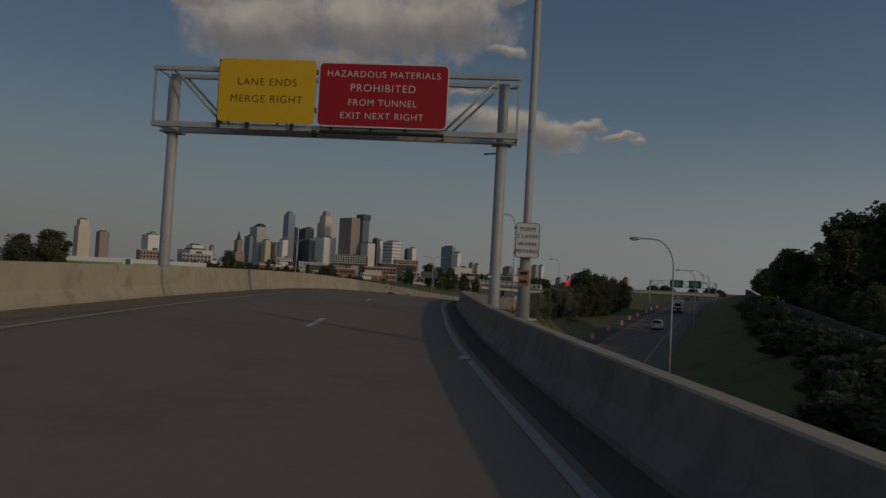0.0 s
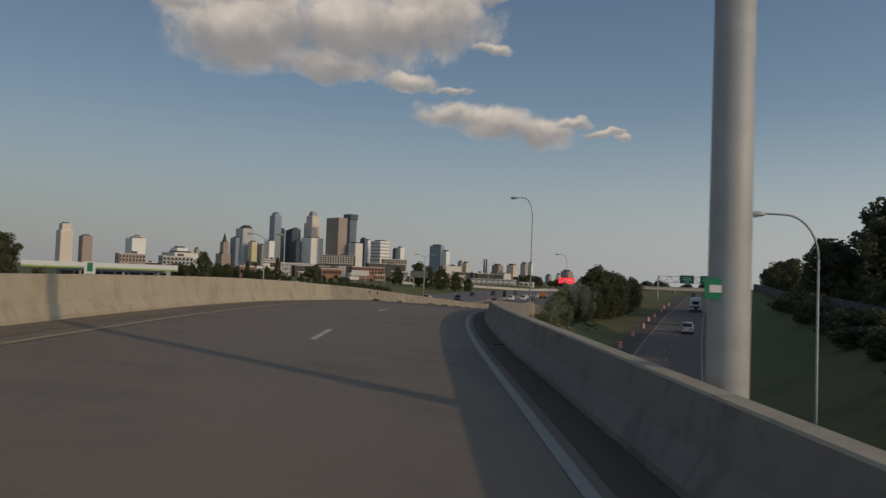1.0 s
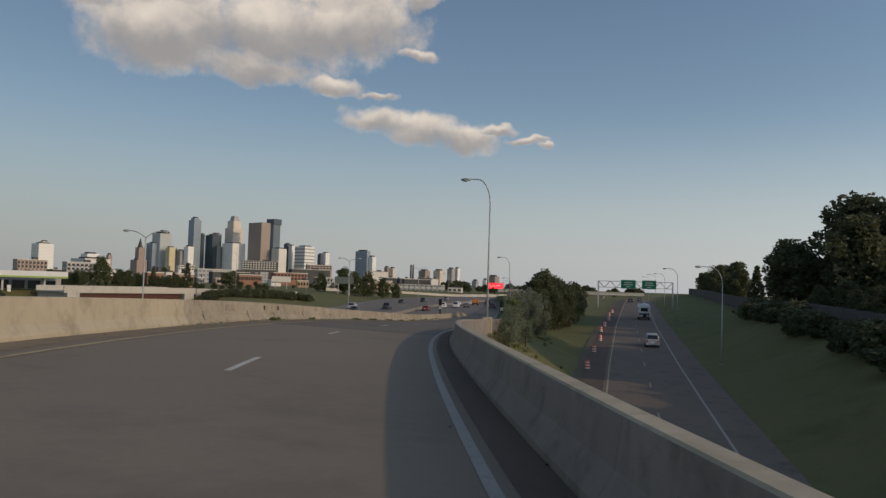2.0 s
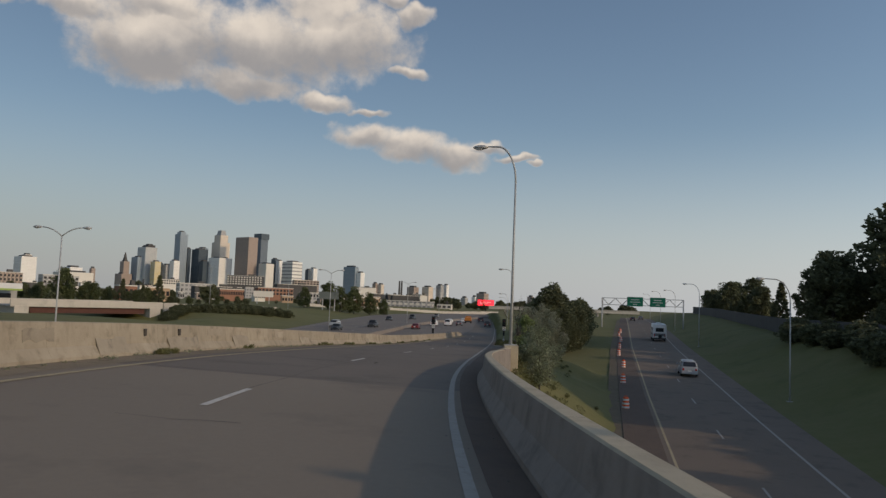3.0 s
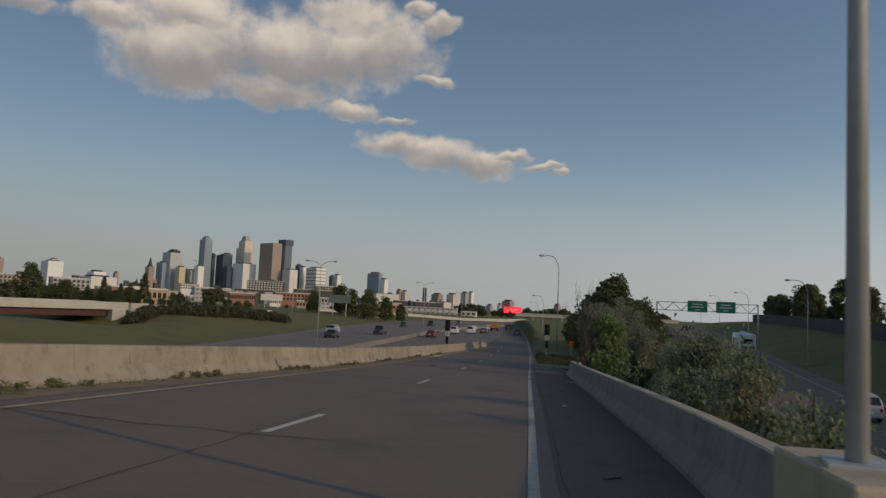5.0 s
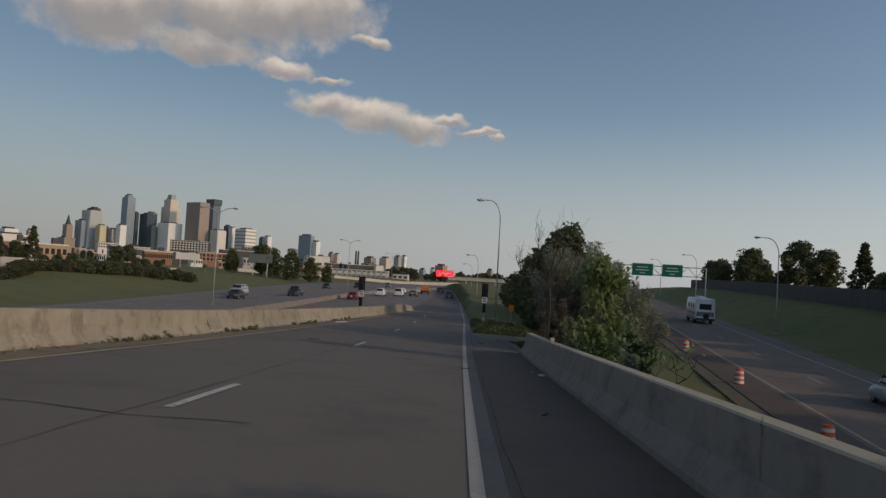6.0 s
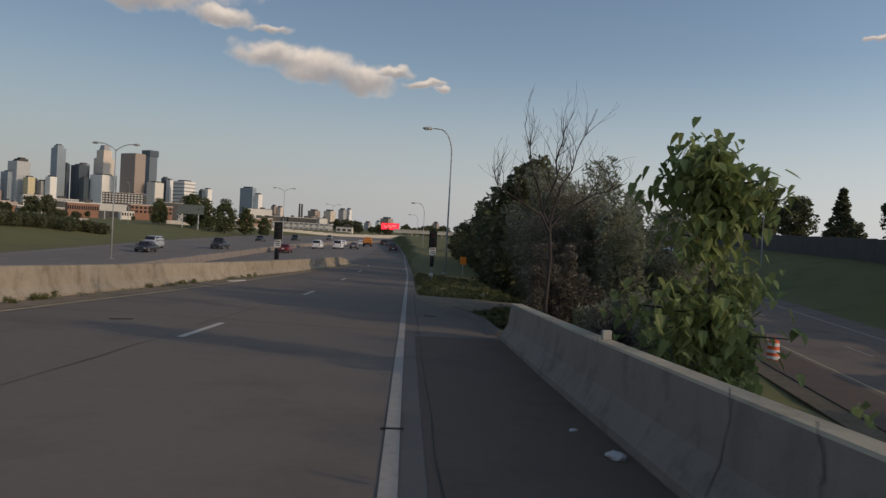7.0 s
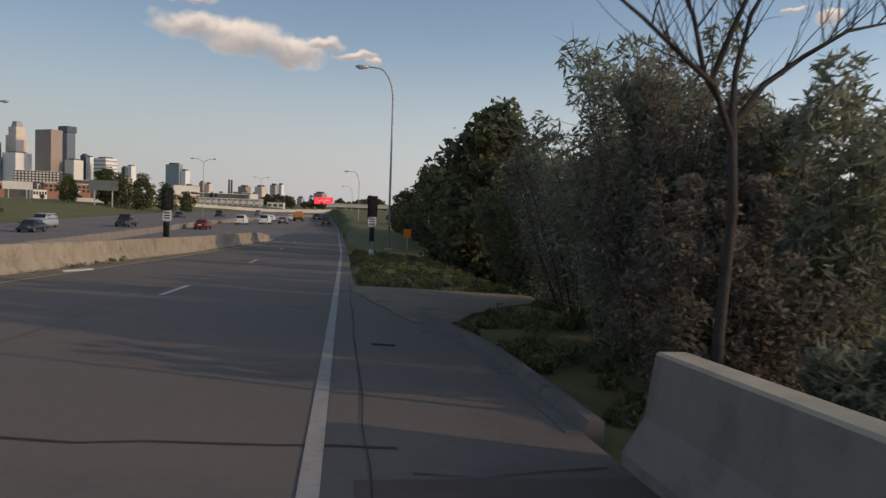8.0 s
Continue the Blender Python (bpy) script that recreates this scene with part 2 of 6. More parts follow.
M["dark_metal"] = material("dark_grey_metal", (0.05, 0.05, 0.05), (0.03, 0.03, 0.03), 0.6, 0.2, bump=0.05)
M["sign_yellow"] = material("yellow_sign_sheeting", (0.80, 0.47, 0.02), (0.74, 0.43, 0.02), 0.45, scale=2, big=0.4, bump=0)
M["sign_red"] = material("red_sign_sheeting", (0.42, 0.015, 0.02), (0.36, 0.012, 0.018), 0.45, scale=2, big=0.4, bump=0)
M["sign_green"] = material("green_sign_sheeting", (0.01, 0.20, 0.11), (0.01, 0.17, 0.09), 0.5, scale=1, big=0.3, bump=0)
M["sign_white"] = material("white_sign_sheeting", (0.72, 0.71, 0.68), (0.64, 0.63, 0.6), 0.5, scale=2, big=0.4, bump=0)
M["sign_orange"] = material("orange_sign_sheeting", (0.75, 0.22, 0.02), (0.7, 0.2, 0.02), 0.5, scale=2, big=0.4, bump=0)
M["black"] = material("black_legend", (0.015, 0.014, 0.013), (0.02, 0.02, 0.02), 0.6, bump=0)
M["brown_girder"] = material("rust_red_girder", (0.10, 0.04, 0.028), (0.075, 0.03, 0.023), 0.7, scale=1, big=0.2)
M["orange"] = material("orange_plastic", (0.80, 0.13, 0.03), (0.7, 0.1, 0.02), 0.5, bump=0.03)
M["rubber"] = material("black_rubber", (0.02, 0.02, 0.02), (0.03, 0.03, 0.03), 0.85)
M["glass_dark"] = material("dark_tinted_glass", (0.02, 0.022, 0.025), (0.03, 0.03, 0.035), 0.12, bump=0, spec=0.5)
M["bark"] = material("grey_bark", (0.10, 0.085, 0.07), (0.06, 0.05, 0.042), 0.95, scale=8, big=1, bump=0.7, bump_scale=30)
M["dead_wood"] = material("bare_grey_wood", (0.17, 0.15, 0.125), (0.10, 0.088, 0.075), 0.9, scale=8, big=1, bump=0.5, bump_scale=30)
M["leaf_dark"] = leaf_material("dark_leaves", (0.112, 0.124, 0.066), (0.155, 0.16, 0.086), 0.45)
M["leaf_mid"] = leaf_material("green_leaves", (0.09, 0.11, 0.045), (0.12, 0.135, 0.06), 0.35)
M["leaf_catalpa"] = leaf_material("large_fresh_leaves", (0.185, 0.235, 0.075), (0.33, 0.37, 0.16), 0.45)
M["leaf_willow"] = leaf_material("grey_green_leaves", (0.235, 0.25, 0.165), (0.34, 0.345, 0.25), 0.5)
M["leaf_brown"] = leaf_material("dry_brown_leaves", (0.165, 0.142, 0.11), (0.23, 0.20, 0.155), 0.45)
M["led_red"] = material("red_lit_screen", (1.0, 0.03, 0.05), (1.0, 0.02, 0.04), 0.5, emit=1.6, bump=0)
M["dark_bark"] = material("dark_weathered_bark", (0.075, 0.062, 0.052), (0.045, 0.038, 0.032), 0.95, scale=8, big=1, bump=0.7, bump_scale=30)
M["faded_plate"] = material("faded_orange_plate", (0.36, 0.20, 0.115), (0.27, 0.16, 0.10), 0.7, scale=20, big=4, bump=0.05, stain=(0.42, 0.33, 0.24))
M["kerb"] = material("dirty_kerb_concrete", (0.20, 0.172, 0.146), (0.15, 0.13, 0.112), 0.92, scale=5, big=0.8, bump=0.4, stain=(0.11, 0.095, 0.082))
M["dash_paint"] = material("chipped_white_paint", (0.66, 0.61, 0.53), (0.52, 0.475, 0.41), 0.8, scale=7, big=1.5, bump=0.2, stain=(0.3, 0.26, 0.22))
M["leaf_silver"] = leaf_material("pale_backed_leaves", (0.14, 0.165, 0.075), (0.36, 0.375, 0.26), 0.4)
M["lamp_red"] = material("unlit_red_lens", (0.12, 0.012, 0.01), (0.09, 0.01, 0.01), 0.2, bump=0, spec=0.5)


# ---- mesh helpers ----
def mesh_of(bm, name):
    me = bpy.data.meshes.new(name)
    bm.to_mesh(me)
    bm.free()
    return me


def part(name, bm, mat, parent=None, label="", smooth=False):
    me = mesh_of(bm, name) if isinstance(bm, bmesh.types.BMesh) else bm
    if not me.materials:
        me.materials.append(mat)
    if smooth:
        me.shade_smooth()
    ob = new(name, me)
    if parent:
        ob.parent = parent
    if label:
        ob["label"] = label
    return ob


def thing(name, label, category, at=None, group="", kind=""):
    ob = new(name)
    ob.empty_display_size = 0.2
    if at is not None:
        ob.matrix_basis = at
    return tagged(ob, label, category, group, kind)


def add_box(bm, size, m=Matrix(), bevel=0.0):
    """A box of that size about the origin, put at m, with its edges taken off by bevel."""
    r = bmesh.ops.create_cube(bm, size=1.0, matrix=m @ Matrix.Diagonal((*size, 1)))
    if bevel:
        es = list({e for v in r["verts"] for e in v.link_edges})
        bmesh.ops.bevel(bm, geom=es, offset=bevel, segments=2, affect="EDGES", profile=0.5)
    return bm


def box(size, m=Matrix(), bevel=0.0):
    return add_box(bmesh.new(), size, m, bevel)


def add_tube(bm, pts, radii, sides=10, cap=True):
    """A round tube along points with a radius at each."""
    rings = []
    pts = [Vector(p) for p in pts]
    up = None
    for i, p in enumerate(pts):
        d = (pts[min(i + 1, len(pts) - 1)] - pts[max(i - 1, 0)]).normalized()
        if up is None:
            up = Vector((1, 0, 0)) if abs(d.x) < 0.8 else Vector((0, 1, 0))
        a = (up - d * up.dot(d)).normalized()
        up = a
        b = d.cross(a)
        r = radii[i] if not isinstance(radii, (int, float)) else radii
        rings.append([bm.verts.new(p + (a * math.cos(t) + b * math.sin(t)) * r) for t in [2 * math.pi * k / sides for k in range(sides)]])
    for r0, r1 in zip(rings, rings[1:]):
        for k in range(sides):
            bm.faces.new((r0[k], r0[(k + 1) % sides], r1[(k + 1) % sides], r1[k])).smooth = True
    if cap:
        bm.faces.new(rings[0][::-1])
        bm.faces.new(rings[-1])
    return bm


def tube(pts, radii, sides=10, cap=True):
    return add_tube(bmesh.new(), pts, radii, sides, cap)


def sweep(stations, profile, close=False, cap=False):
    """Sweeps a profile of (across, up) along stations of (point, unit vector to the right)."""
    bm = bmesh.new()
    rows = [[bm.verts.new(p + n * u + Vector((0, 0, h))) for u, h in profile] for p, n in stations]
    k = len(profile)
    for a, b in zip(rows, rows[1:]):
        for i in range(k if close else k - 1):
            j = (i + 1) % k
            bm.faces.new((a[i], a[j], b[j], b[i]))
    if cap and close:
        bm.faces.new(rows[0][::-1])
        bm.faces.new(rows[-1])
    bmesh.ops.recalc_face_normals(bm, faces=bm.faces)
    return bm


# ---- the plan: lines of the roads ----
def smooth_line(nodes):
    ys, xs = np.array(nodes, float).T
    fine = np.arange(ys[0], ys[-1] + 0.5, 0.5)
    v = np.interp(fine, ys, xs)
    k = np.ones(21) / 21
    pad = np.r_[v[0] - (v[1] - v[0]) * np.arange(10, 0, -1), v, v[-1] + (v[-1] - v[-2]) * np.arange(1, 11)]
    v = np.convolve(pad, k, "valid")
    return lambda y: float(np.interp(y, fine, v))


edge_x = smooth_line(((-70, 44), (-40, 32), (-20, 24.2), (0, 16.9), (6.2, 14.8), (13.1, 12.6), (20, 10.6), (29.2, 8.3), (37, 6.35), (45, 4.7), (54, 3.2), (62, 2.05),
                      (70, 1.25), (78, 0.7), (90, 0.28), (101, 0.08), (108, -0.08), (120, -0.35), (137, -0.65), (170, -1.2), (245, -3.4), (350, -8), (620, -22)))
ramp_z = smooth_line(((-70, 6.5), (-30, 7.4), (0, 7.9), (9, 8.02), (18, 8.08), (27, 8.12), (40, 8.1), (50, 7.98), (61, 7.68), (72, 7.35), (89, 6.68), (100, 6.22), (113.5, 5.67),
                      (124.3, 5.21), (137, 4.75), (150, 4.35), (165, 4.0), (200, 3.4), (245, 3.0), (350, 2.8), (620, 2.8)))
bank = smooth_line(((-70, 0.042), (60, 0.042), (80, 0.04), (105, 0.03), (125, 0.015), (145, 0.008), (200, 0.0), (620, 0.0)))
gutter_x = smooth_line(((-70, 0.7), (76, 0.68), (80, 0.8), (84, 1.2), (87, 1.55), (91, 1.95), (96, 2.08), (107, 2.08), (119, 2.1), (129, 2.12), (130, 2.2), (134, 2.12), (138, 2.05), (141, 0.7), (145, 0.5), (150, 0.45), (156, 0.45), (620, 0.5)))
yellow_off = smooth_line(((-70, 7.45), (45, 7.5), (62, 7.8), (80, 7.95), (107, 7.9), (130, 8.2), (150, 7.9), (170, 7.0), (192, 4.6), (236, 4.2), (620, 4.2)))
left_off = smooth_line(((-70, 8.75), (40, 8.85), (60, 9.0), (72, 9.3), (84, 9.4), (96, 9.5), (108, 9.0), (120, 9.1), (134, 9.3), (146, 9.1), (158, 8.4), (170, 7.4), (190, 5.8), (236, 5.4), (620, 5.4)))


def ramp_at(y, off):
    """The point of the ramp's surface, off metres to the left of the edge line, and the unit vector to the right."""
    d = Vector((edge_x(y + 0.5) - edge_x(y - 0.5), 1, 0)).normalized()
    n = Vector((d.y, -d.x, 0))
    p = Vector((edge_x(y), y, ramp_z(y))) - n * off
    p.z += bank(y) * off * (1.0 if off > 0 else 0.4)
    return p, n


def low_yellow(y):
    return 12.2 + 0.115 * (y - 100) + 0.008 * max(0.0, y - 120) + 0.012 * max(0.0, y - 180)


low_z = smooth_line(((-70, -0.6), (40, 0.3), (95, 1.35), (128, 2.1), (240, 4.55), (300, 5.6), (360, 6.0), (430, 5.6), (620, 3.0)))
free_left = smooth_line(((-70, -42), (150, -43.5), (187, -46), (213, -48), (262, -52), (360, -61), (430, -62), (520, -44), (620, -36)))
median_x = smooth_line(((-70, -25.5), (200, -25.5), (250, -26), (300, -24.2), (350, -19.5), (420, -14), (620, -12)))
free_z = smooth_line(((-70, 1.9), (150, 2.3), (200, 2.5), (260, 2.9), (620, 2.7)))


def turnout_edge(y):
    """Right limit of the gritty turn-out past the barrier's end, from the edge line."""
    return float(np.interp(y, (137.2, 139.0, 141.0, 142.4, 144.4, 145.0, 145.5), (2.2, 2.8, 3.9, 5.2, 5.4, 4.2, 0.9)))


# ---- ground ----
def clamp(v, a=0.0, b=1.0):
    return max(a, min(b, v))


def ease(v):
    v = clamp(v)
    return v * v * (3 - 2 * v)


def free_right(y):
    """Right limit of the freeway's pavement."""
    return ramp_at(y, left_off(y) + 0.75)[0].x if y < 236 else ramp_at(y, left_off(236))[0].x


def ground_z(x, y):
    yc = clamp(y, -70, 610)
    L, lz, fz = low_yellow(yc), low_z(yc), free_z(yc)
    er, el_ = edge_x(yc) + gutter_x(yc) + 0.35, edge_x(yc) - left_off(yc) * 1.05 - 0.4
    on_bank = ease((yc - 76) / 12)
    top = ramp_z(yc) - 0.12
    if x > L + 10.1:
        u = x - (L + 10.1)
        z = lz - 0.05 + (3.4 + clamp((194 - yc) / 54)) * ease(u / 14) + 0.25 * noise.noise((x * 0.1, y * 0.1, 3))
        z += (6.0 - z) * ease((u - 60) / 200)
    elif x > L - 3.2:
        z = lz - 0.14
    elif x > er:
        flat = 4.0 * ease((yc - 129) / 9) * ease((178 - yc) / 14)
        fall = max(1 / 2.8, (top - lz + 0.1) / max(2.0, L - 3.3 - er - flat))
        z = max(lz - 0.1, top - max(0.0, x - er - flat) * fall) * on_bank + (lz - 0.1) * (1 - on_bank)
        z += 0.12 * noise.noise((x * 0.25, y * 0.25, 1)) * clamp((x - er) / 2)
    elif x > el_:
        z = (top - 0.45) * on_bank + (fz + (lz - fz) * clamp((x + 14) / 20) - 0.3) * (1 - on_bank)
    elif x > free_left(yc) - 1.0:
        z = max(fz - 0.14, (top - 0.4 - (el_ - x) / 2.2) * on_bank)
    else:
        u = free_left(yc) - 1.0 - x
        z = fz - 0.1 + 2.2 * ease(u / 28) + 0.5 * ease((u - 30) / 14) * ease((yc - 215) / 45) + 0.25 * noise.noise((x * 0.06, y * 0.06, 7)) * clamp(u / 6)
        if 180 < y < 228 and x > -135:
            z -= (z - fz + 0.2) * ease((y - 184) / 8) * ease((228 - y) / 7) * ease((u - 14) / 18)
        z += 0.8 * ease((u - 90) / 300)
    if y > 540:
        z += (3.5 - z) * ease((y - 540) / 60) * (1 if x > -60 else 0.3)
    far = ease((math.hypot(x, y) - 700) / 1500)
    return z + (5.5 - z) * far


def axis(*runs):
    out = []
    for a, b, step in runs:
        out += list(np.arange(a, b, step))
    return out + [runs[-1][1]]


def build_ground():
    xs = axis((-4500, -600, 650), (-600, -140, 46), (-140, -60, 5), (-60, -10, 2.5), (-10, 60, 1.0), (60, 140, 5), (140, 600, 46), (600, 4500, 650))
    ys = axis((-4500, -300, 700), (-300, -60, 40), (-60, 60, 4), (60, 180, 2.0), (180, 320, 4), (320, 640, 10), (640, 1200, 56), (1200, 4500, 550))
    verts = [(x, y, ground_z(x, y)) for y in ys for x in xs]
    n = len(xs)
    faces = [(j * n + i, j * n + i + 1, (j + 1) * n + i + 1, (j + 1) * n + i) for j in range(len(ys) - 1) for i in range(n - 1)]
    me = bpy.data.meshes.new("ground")
    me.from_pydata(verts, [], faces)
    ob = part("ground", me, M["grass"], smooth=True)
    tagged(ob, "mown grass slopes and verges beside the roads", "grass ground", kind="structure")


build_ground()


# ---- roads ----
def strip(name, mat, y0, y1, step, a, b, lift, label, category="road", parent=None, skirt=0.0, across=2, point=None):
    """A sheet of road from offset a(y) to b(y) left of the line, lifted a little above it."""
    bm = bmesh.new()
    rows = []
    ys = list(np.arange(y0, y1, step)) + [y1]
    for y in ys:
        row = []
        for k in range(across):
            off = a(y) + (b(y) - a(y)) * k / (across - 1)
            p = point(y, off)
            row.append(bm.verts.new((p.x, p.y, p.z + lift)))
        if skirt:
            row = [bm.verts.new(row[0].co - Vector((0, 0, skirt)))] + row + [bm.verts.new(row[-1].co - Vector((0, 0, skirt)))]
        rows.append(row)
    for r0, r1 in zip(rows, rows[1:]):
        for i in range(len(r0) - 1):
            bm.faces.new((r0[i], r1[i], r1[i + 1], r0[i + 1]))
    if skirt:
        for r0, r1 in zip(rows, rows[1:]):
            bm.faces.new((r0[0], r0[-1], r1[-1], r1[0]))
    bmesh.ops.recalc_face_normals(bm, faces=bm.faces)
    ob = part(name, bm, mat, parent)
    if not parent:
        tagged(ob, label, category, kind="structure")
    elif label:
        ob["label"] = label
    return ob


def ramp_point(y, off):
    return ramp_at(y, off)[0]


def low_point(y, off):
    """Offsets to the right of the yellow line."""
    return Vector((low_yellow(y) + off, y, low_z(y) + 0.02 * (4 - abs(off - 4)) * 0.2))


def free_point(y, x):
    return Vector((x, y, free_z(y)))


strip("bridge_deck", M["bridge_deck"], -70, 70.4, 2.0, lambda y: -gutter_x(y) - 0.45, lambda y: left_off(y) + 0.45, 0.0, "sunlit grey-brown concrete bridge deck of the ramp", skirt=0.9, across=14, point=ramp_point)
deck = strip("ramp_road", M["concrete_road"], 70.42, 620, 2.0, lambda y: -gutter_x(y) - (0.45 if y < 128 else 0.0), lambda y: left_off(y) + 0.45, 0.0,
             "worn grey-brown two-lane freeway ramp with cracked pavement", skirt=0.5, across=14, point=ramp_point)
strip("shoulder", M["shoulder"], 84.5, 128.7, 2.0, lambda y: -gutter_x(y) + 0.02, lambda y: -0.28, 0.006, "dark patched asphalt shoulder beside the ramp", "shoulder", across=3, point=ramp_point)
strip("gutter", M["shoulder"], -40, 84.4, 2.0, lambda y: -gutter_x(y) + 0.01, lambda y: -0.2, 0.007, "strip of dark grime along the barrier's foot", "gutter", across=2, point=ramp_point)
strip("gutter", M["gutter_dirt"], -40, 191, 2.0, lambda y: left_off(y) - 0.9 - 0.35 * noise.noise((y * 0.2, 0, 0)), lambda y: left_off(y) + 0.02, 0.007, "strip of dirt and weeds along the barrier's foot", "gutter", across=2, point=ramp_point)
strip("low_road", M["asphalt"], -70, 430, 4.0, lambda y: -2.6, lambda y: 9.9, 0.0, "grey asphalt freeway lanes below the ramp", skirt=0.35, across=8, point=low_point)
strip("low_road_shoulder", M["shoulder"], 40, 430, 4.0, lambda y: -2.6, lambda y: -0.35, 0.012, "dark crumbling inner shoulder of the lower freeway", "shoulder", across=2, point=low_point)
strip("low_road_kerb", M["dirt"], 40, 330, 4.0, lambda y: -3.6, lambda y: -2.61, -0.03, "bare dirt edge strip beside the lower freeway", "kerb", skirt=0.4, across=2, point=low_point)
strip("freeway", M["highway"], -70, 620, 5.0, free_left, free_right, 0.0, "wide multi-lane freeway with pale worn lanes", across=16, point=free_point)


def marks(road, name, mat, rows, label):
    """Painted lines as thin raised strips, each of them a part of its road."""
    for y0, y1, off, w, point, step in rows:
        o = off if callable(off) else (lambda y, v=off: v)
        strip(name, mat, y0, y1, step, lambda y: o(y) - w / 2, lambda y: o(y) + w / 2, 0.011, label, parent=road, point=point)


low_road, freeway = bpy.data.objects["low_road"], bpy.data.objects["freeway"]
marks(deck, "edge_line", M["white_line"], [(-60, 560, 0.0, 0.135, ramp_point, 2.0)], "worn solid white line")
marks(deck, "yellow_line", M["yellow_line"], [(-60, 190, yellow_off, 0.15, ramp_point, 2.0)], "faded solid yellow line")
# lane dashes every 15.24 m
DASH = [-24.7, -10.1, 5.0, 20.2, 36.6, 51.8, 67.0, 83.3, 98.0, 112.6, 128.9, 144.0, 159.2, 174.4, 189.6]
marks(deck, "lane_dash", M["dash_paint"], [(y - 3.0 * 0.97, y, lambda q: 3.42 + 0.7 * ease((q - 15) / 65) - 0.3 * ease((q - 84) / 20), 0.13, ramp_point, 1.0) for y in DASH], "worn white lane dash")
marks(low_road, "yellow_line", M["yellow_line"], [(30, 430, 0.0, 0.15, low_point, 5.0)], "faded yellow line")
marks(low_road, "edge_line", M["white_line"], [(30, 235, 7.4, 0.17, low_point, 5.0), (250, 430, 7.3, 0.15, low_point, 5.0)], "white edge line")
marks(low_road, "lane_dash", M["white_line"], [(y, y + 3.05, 3.7, 0.13, low_point, 1.5) for y in np.arange(41.0, 330, 15.24)], "white lane dash")
marks(freeway, "lane_dash", M["white_line"], [(y, y + 3.05, x, 0.14, free_point, 3.05) for x in (-41.5, -37.8, -34.1, -30.4, -21.6, -17.9) for y in np.arange(90.0 + x % 9, 330, 15.24)], "white lane dash")
marks(freeway, "edge_line", M["white_line"], [(40, 420, lambda y: free_left(y) + 1.6, 0.16, free_point, 8.0), (40, 420, lambda y: median_x(y) - 1.2, 0.16, free_point, 8.0)], "white edge line")


def ramp_cracks():
    """Sealed cracks and joints in the ramp's pavement: wandering dark strips, a few centimetres wide."""
    rnd = random.Random(4)
    lines = []
    for y0, y1 in ((66, 100), (101, 127), (128, 160)):
        pts, off = [], 4.15
        for y in np.arange(y0, y1, 0.9):
            off += rnd.uniform(-0.05, 0.05)
            pts.append((y, 4.15 + (off - 4.15) * 0.8))
        lines.append((pts, 0.018))
    for y, a, b in ((71.2, 1.0, 8.0), (85.3, -1.7, 1.5), (95.0, 3.0, 8.5), (109.0, 2.6, 6.6), (129.35, -0.6, 8.8), (128.8, -2.0, -0.3), (147.5, -0.3, 9), (62.5, 3.0, 5.2), (79.2, 4.0, 8.0)):
        pts, yy = [], y
        for off in np.arange(a, b, 0.45):
            yy += rnd.uniform(-0.12, 0.12)
            pts.append((yy, off))
        lines.append((pts, rnd.uniform(0.016, 0.034)))
    pts = [(y, -0.34 - rnd.uniform(0, 0.05)) for y in np.arange(86, 150, 1.1)]
    lines.append((pts, 0.015))
    for pts, w in lines:
        bm = bmesh.new()
        rows = []
        for i, (y, off) in enumerate(pts):
            a = Vector(ramp_point(*pts[max(i - 1, 0)]))
            b = Vector(ramp_point(*pts[min(i + 1, len(pts) - 1)]))
            d = (b - a).normalized()
            n = Vector((d.y, -d.x, 0)) * w * rnd.uniform(0.25, 0.7)
            p = Vector(ramp_point(y, off)) + Vector((0, 0, 0.0095))
            rows.append((bm.verts.new(p - n), bm.verts.new(p + n)))
        for r0, r1 in zip(rows, rows[1:]):
            bm.faces.new((r0[0], r0[1], r1[1], r1[0]))
        bmesh.ops.recalc_face_normals(bm, faces=bm.faces)
        part("crack", bm, M["crack"], deck)


ramp_cracks()


# ---- under the ramp bridge ----
def bridge_supports():
    root = thing("bridge_supports", "plain concrete piers and abutment under the ramp bridge", "bridge", kind="structure")
    for y, offs in ((-45, (1.5, 8.0)), (-28, (1.5, 8.0)), (2, (1.6,)), (50, (1.5, 8.0)), (62, (1.5, 8.0))):
        for off in offs:
            p = ramp_point(y, off)
            g = ground_z(p.x, p.y) - 0.5
            part("pier", tube([(p.x, p.y, g), (p.x, p.y, p.z - 0.9)], 0.5, 16), M["concrete"], root)
        a, b = ramp_point(y, 0.3), ramp_point(y, 9.4)
        d = b - a
        if len(offs) > 1:
            part("pier_cap", box((d.length, 1.1, 0.9), Matrix.Translation((a + b) / 2 - Vector((0, 0, 1.25))) @ Matrix.Rotation(math.atan2(d.y, d.x), 4, "Z"), 0.05), M["concrete"], root)
    a, b = ramp_point(71.5, -0.9), ramp_point(71.5, 10.3)
    d = b - a
    part("abutment", box((d.length, 1.0, 7.0), Matrix.Translation((a + b) / 2 - Vector((0, 0, 4.1))) @ Matrix.Rotation(math.atan2(d.y, d.x), 4, "Z"), 0.05), M["concrete"], root)


bridge_supports()


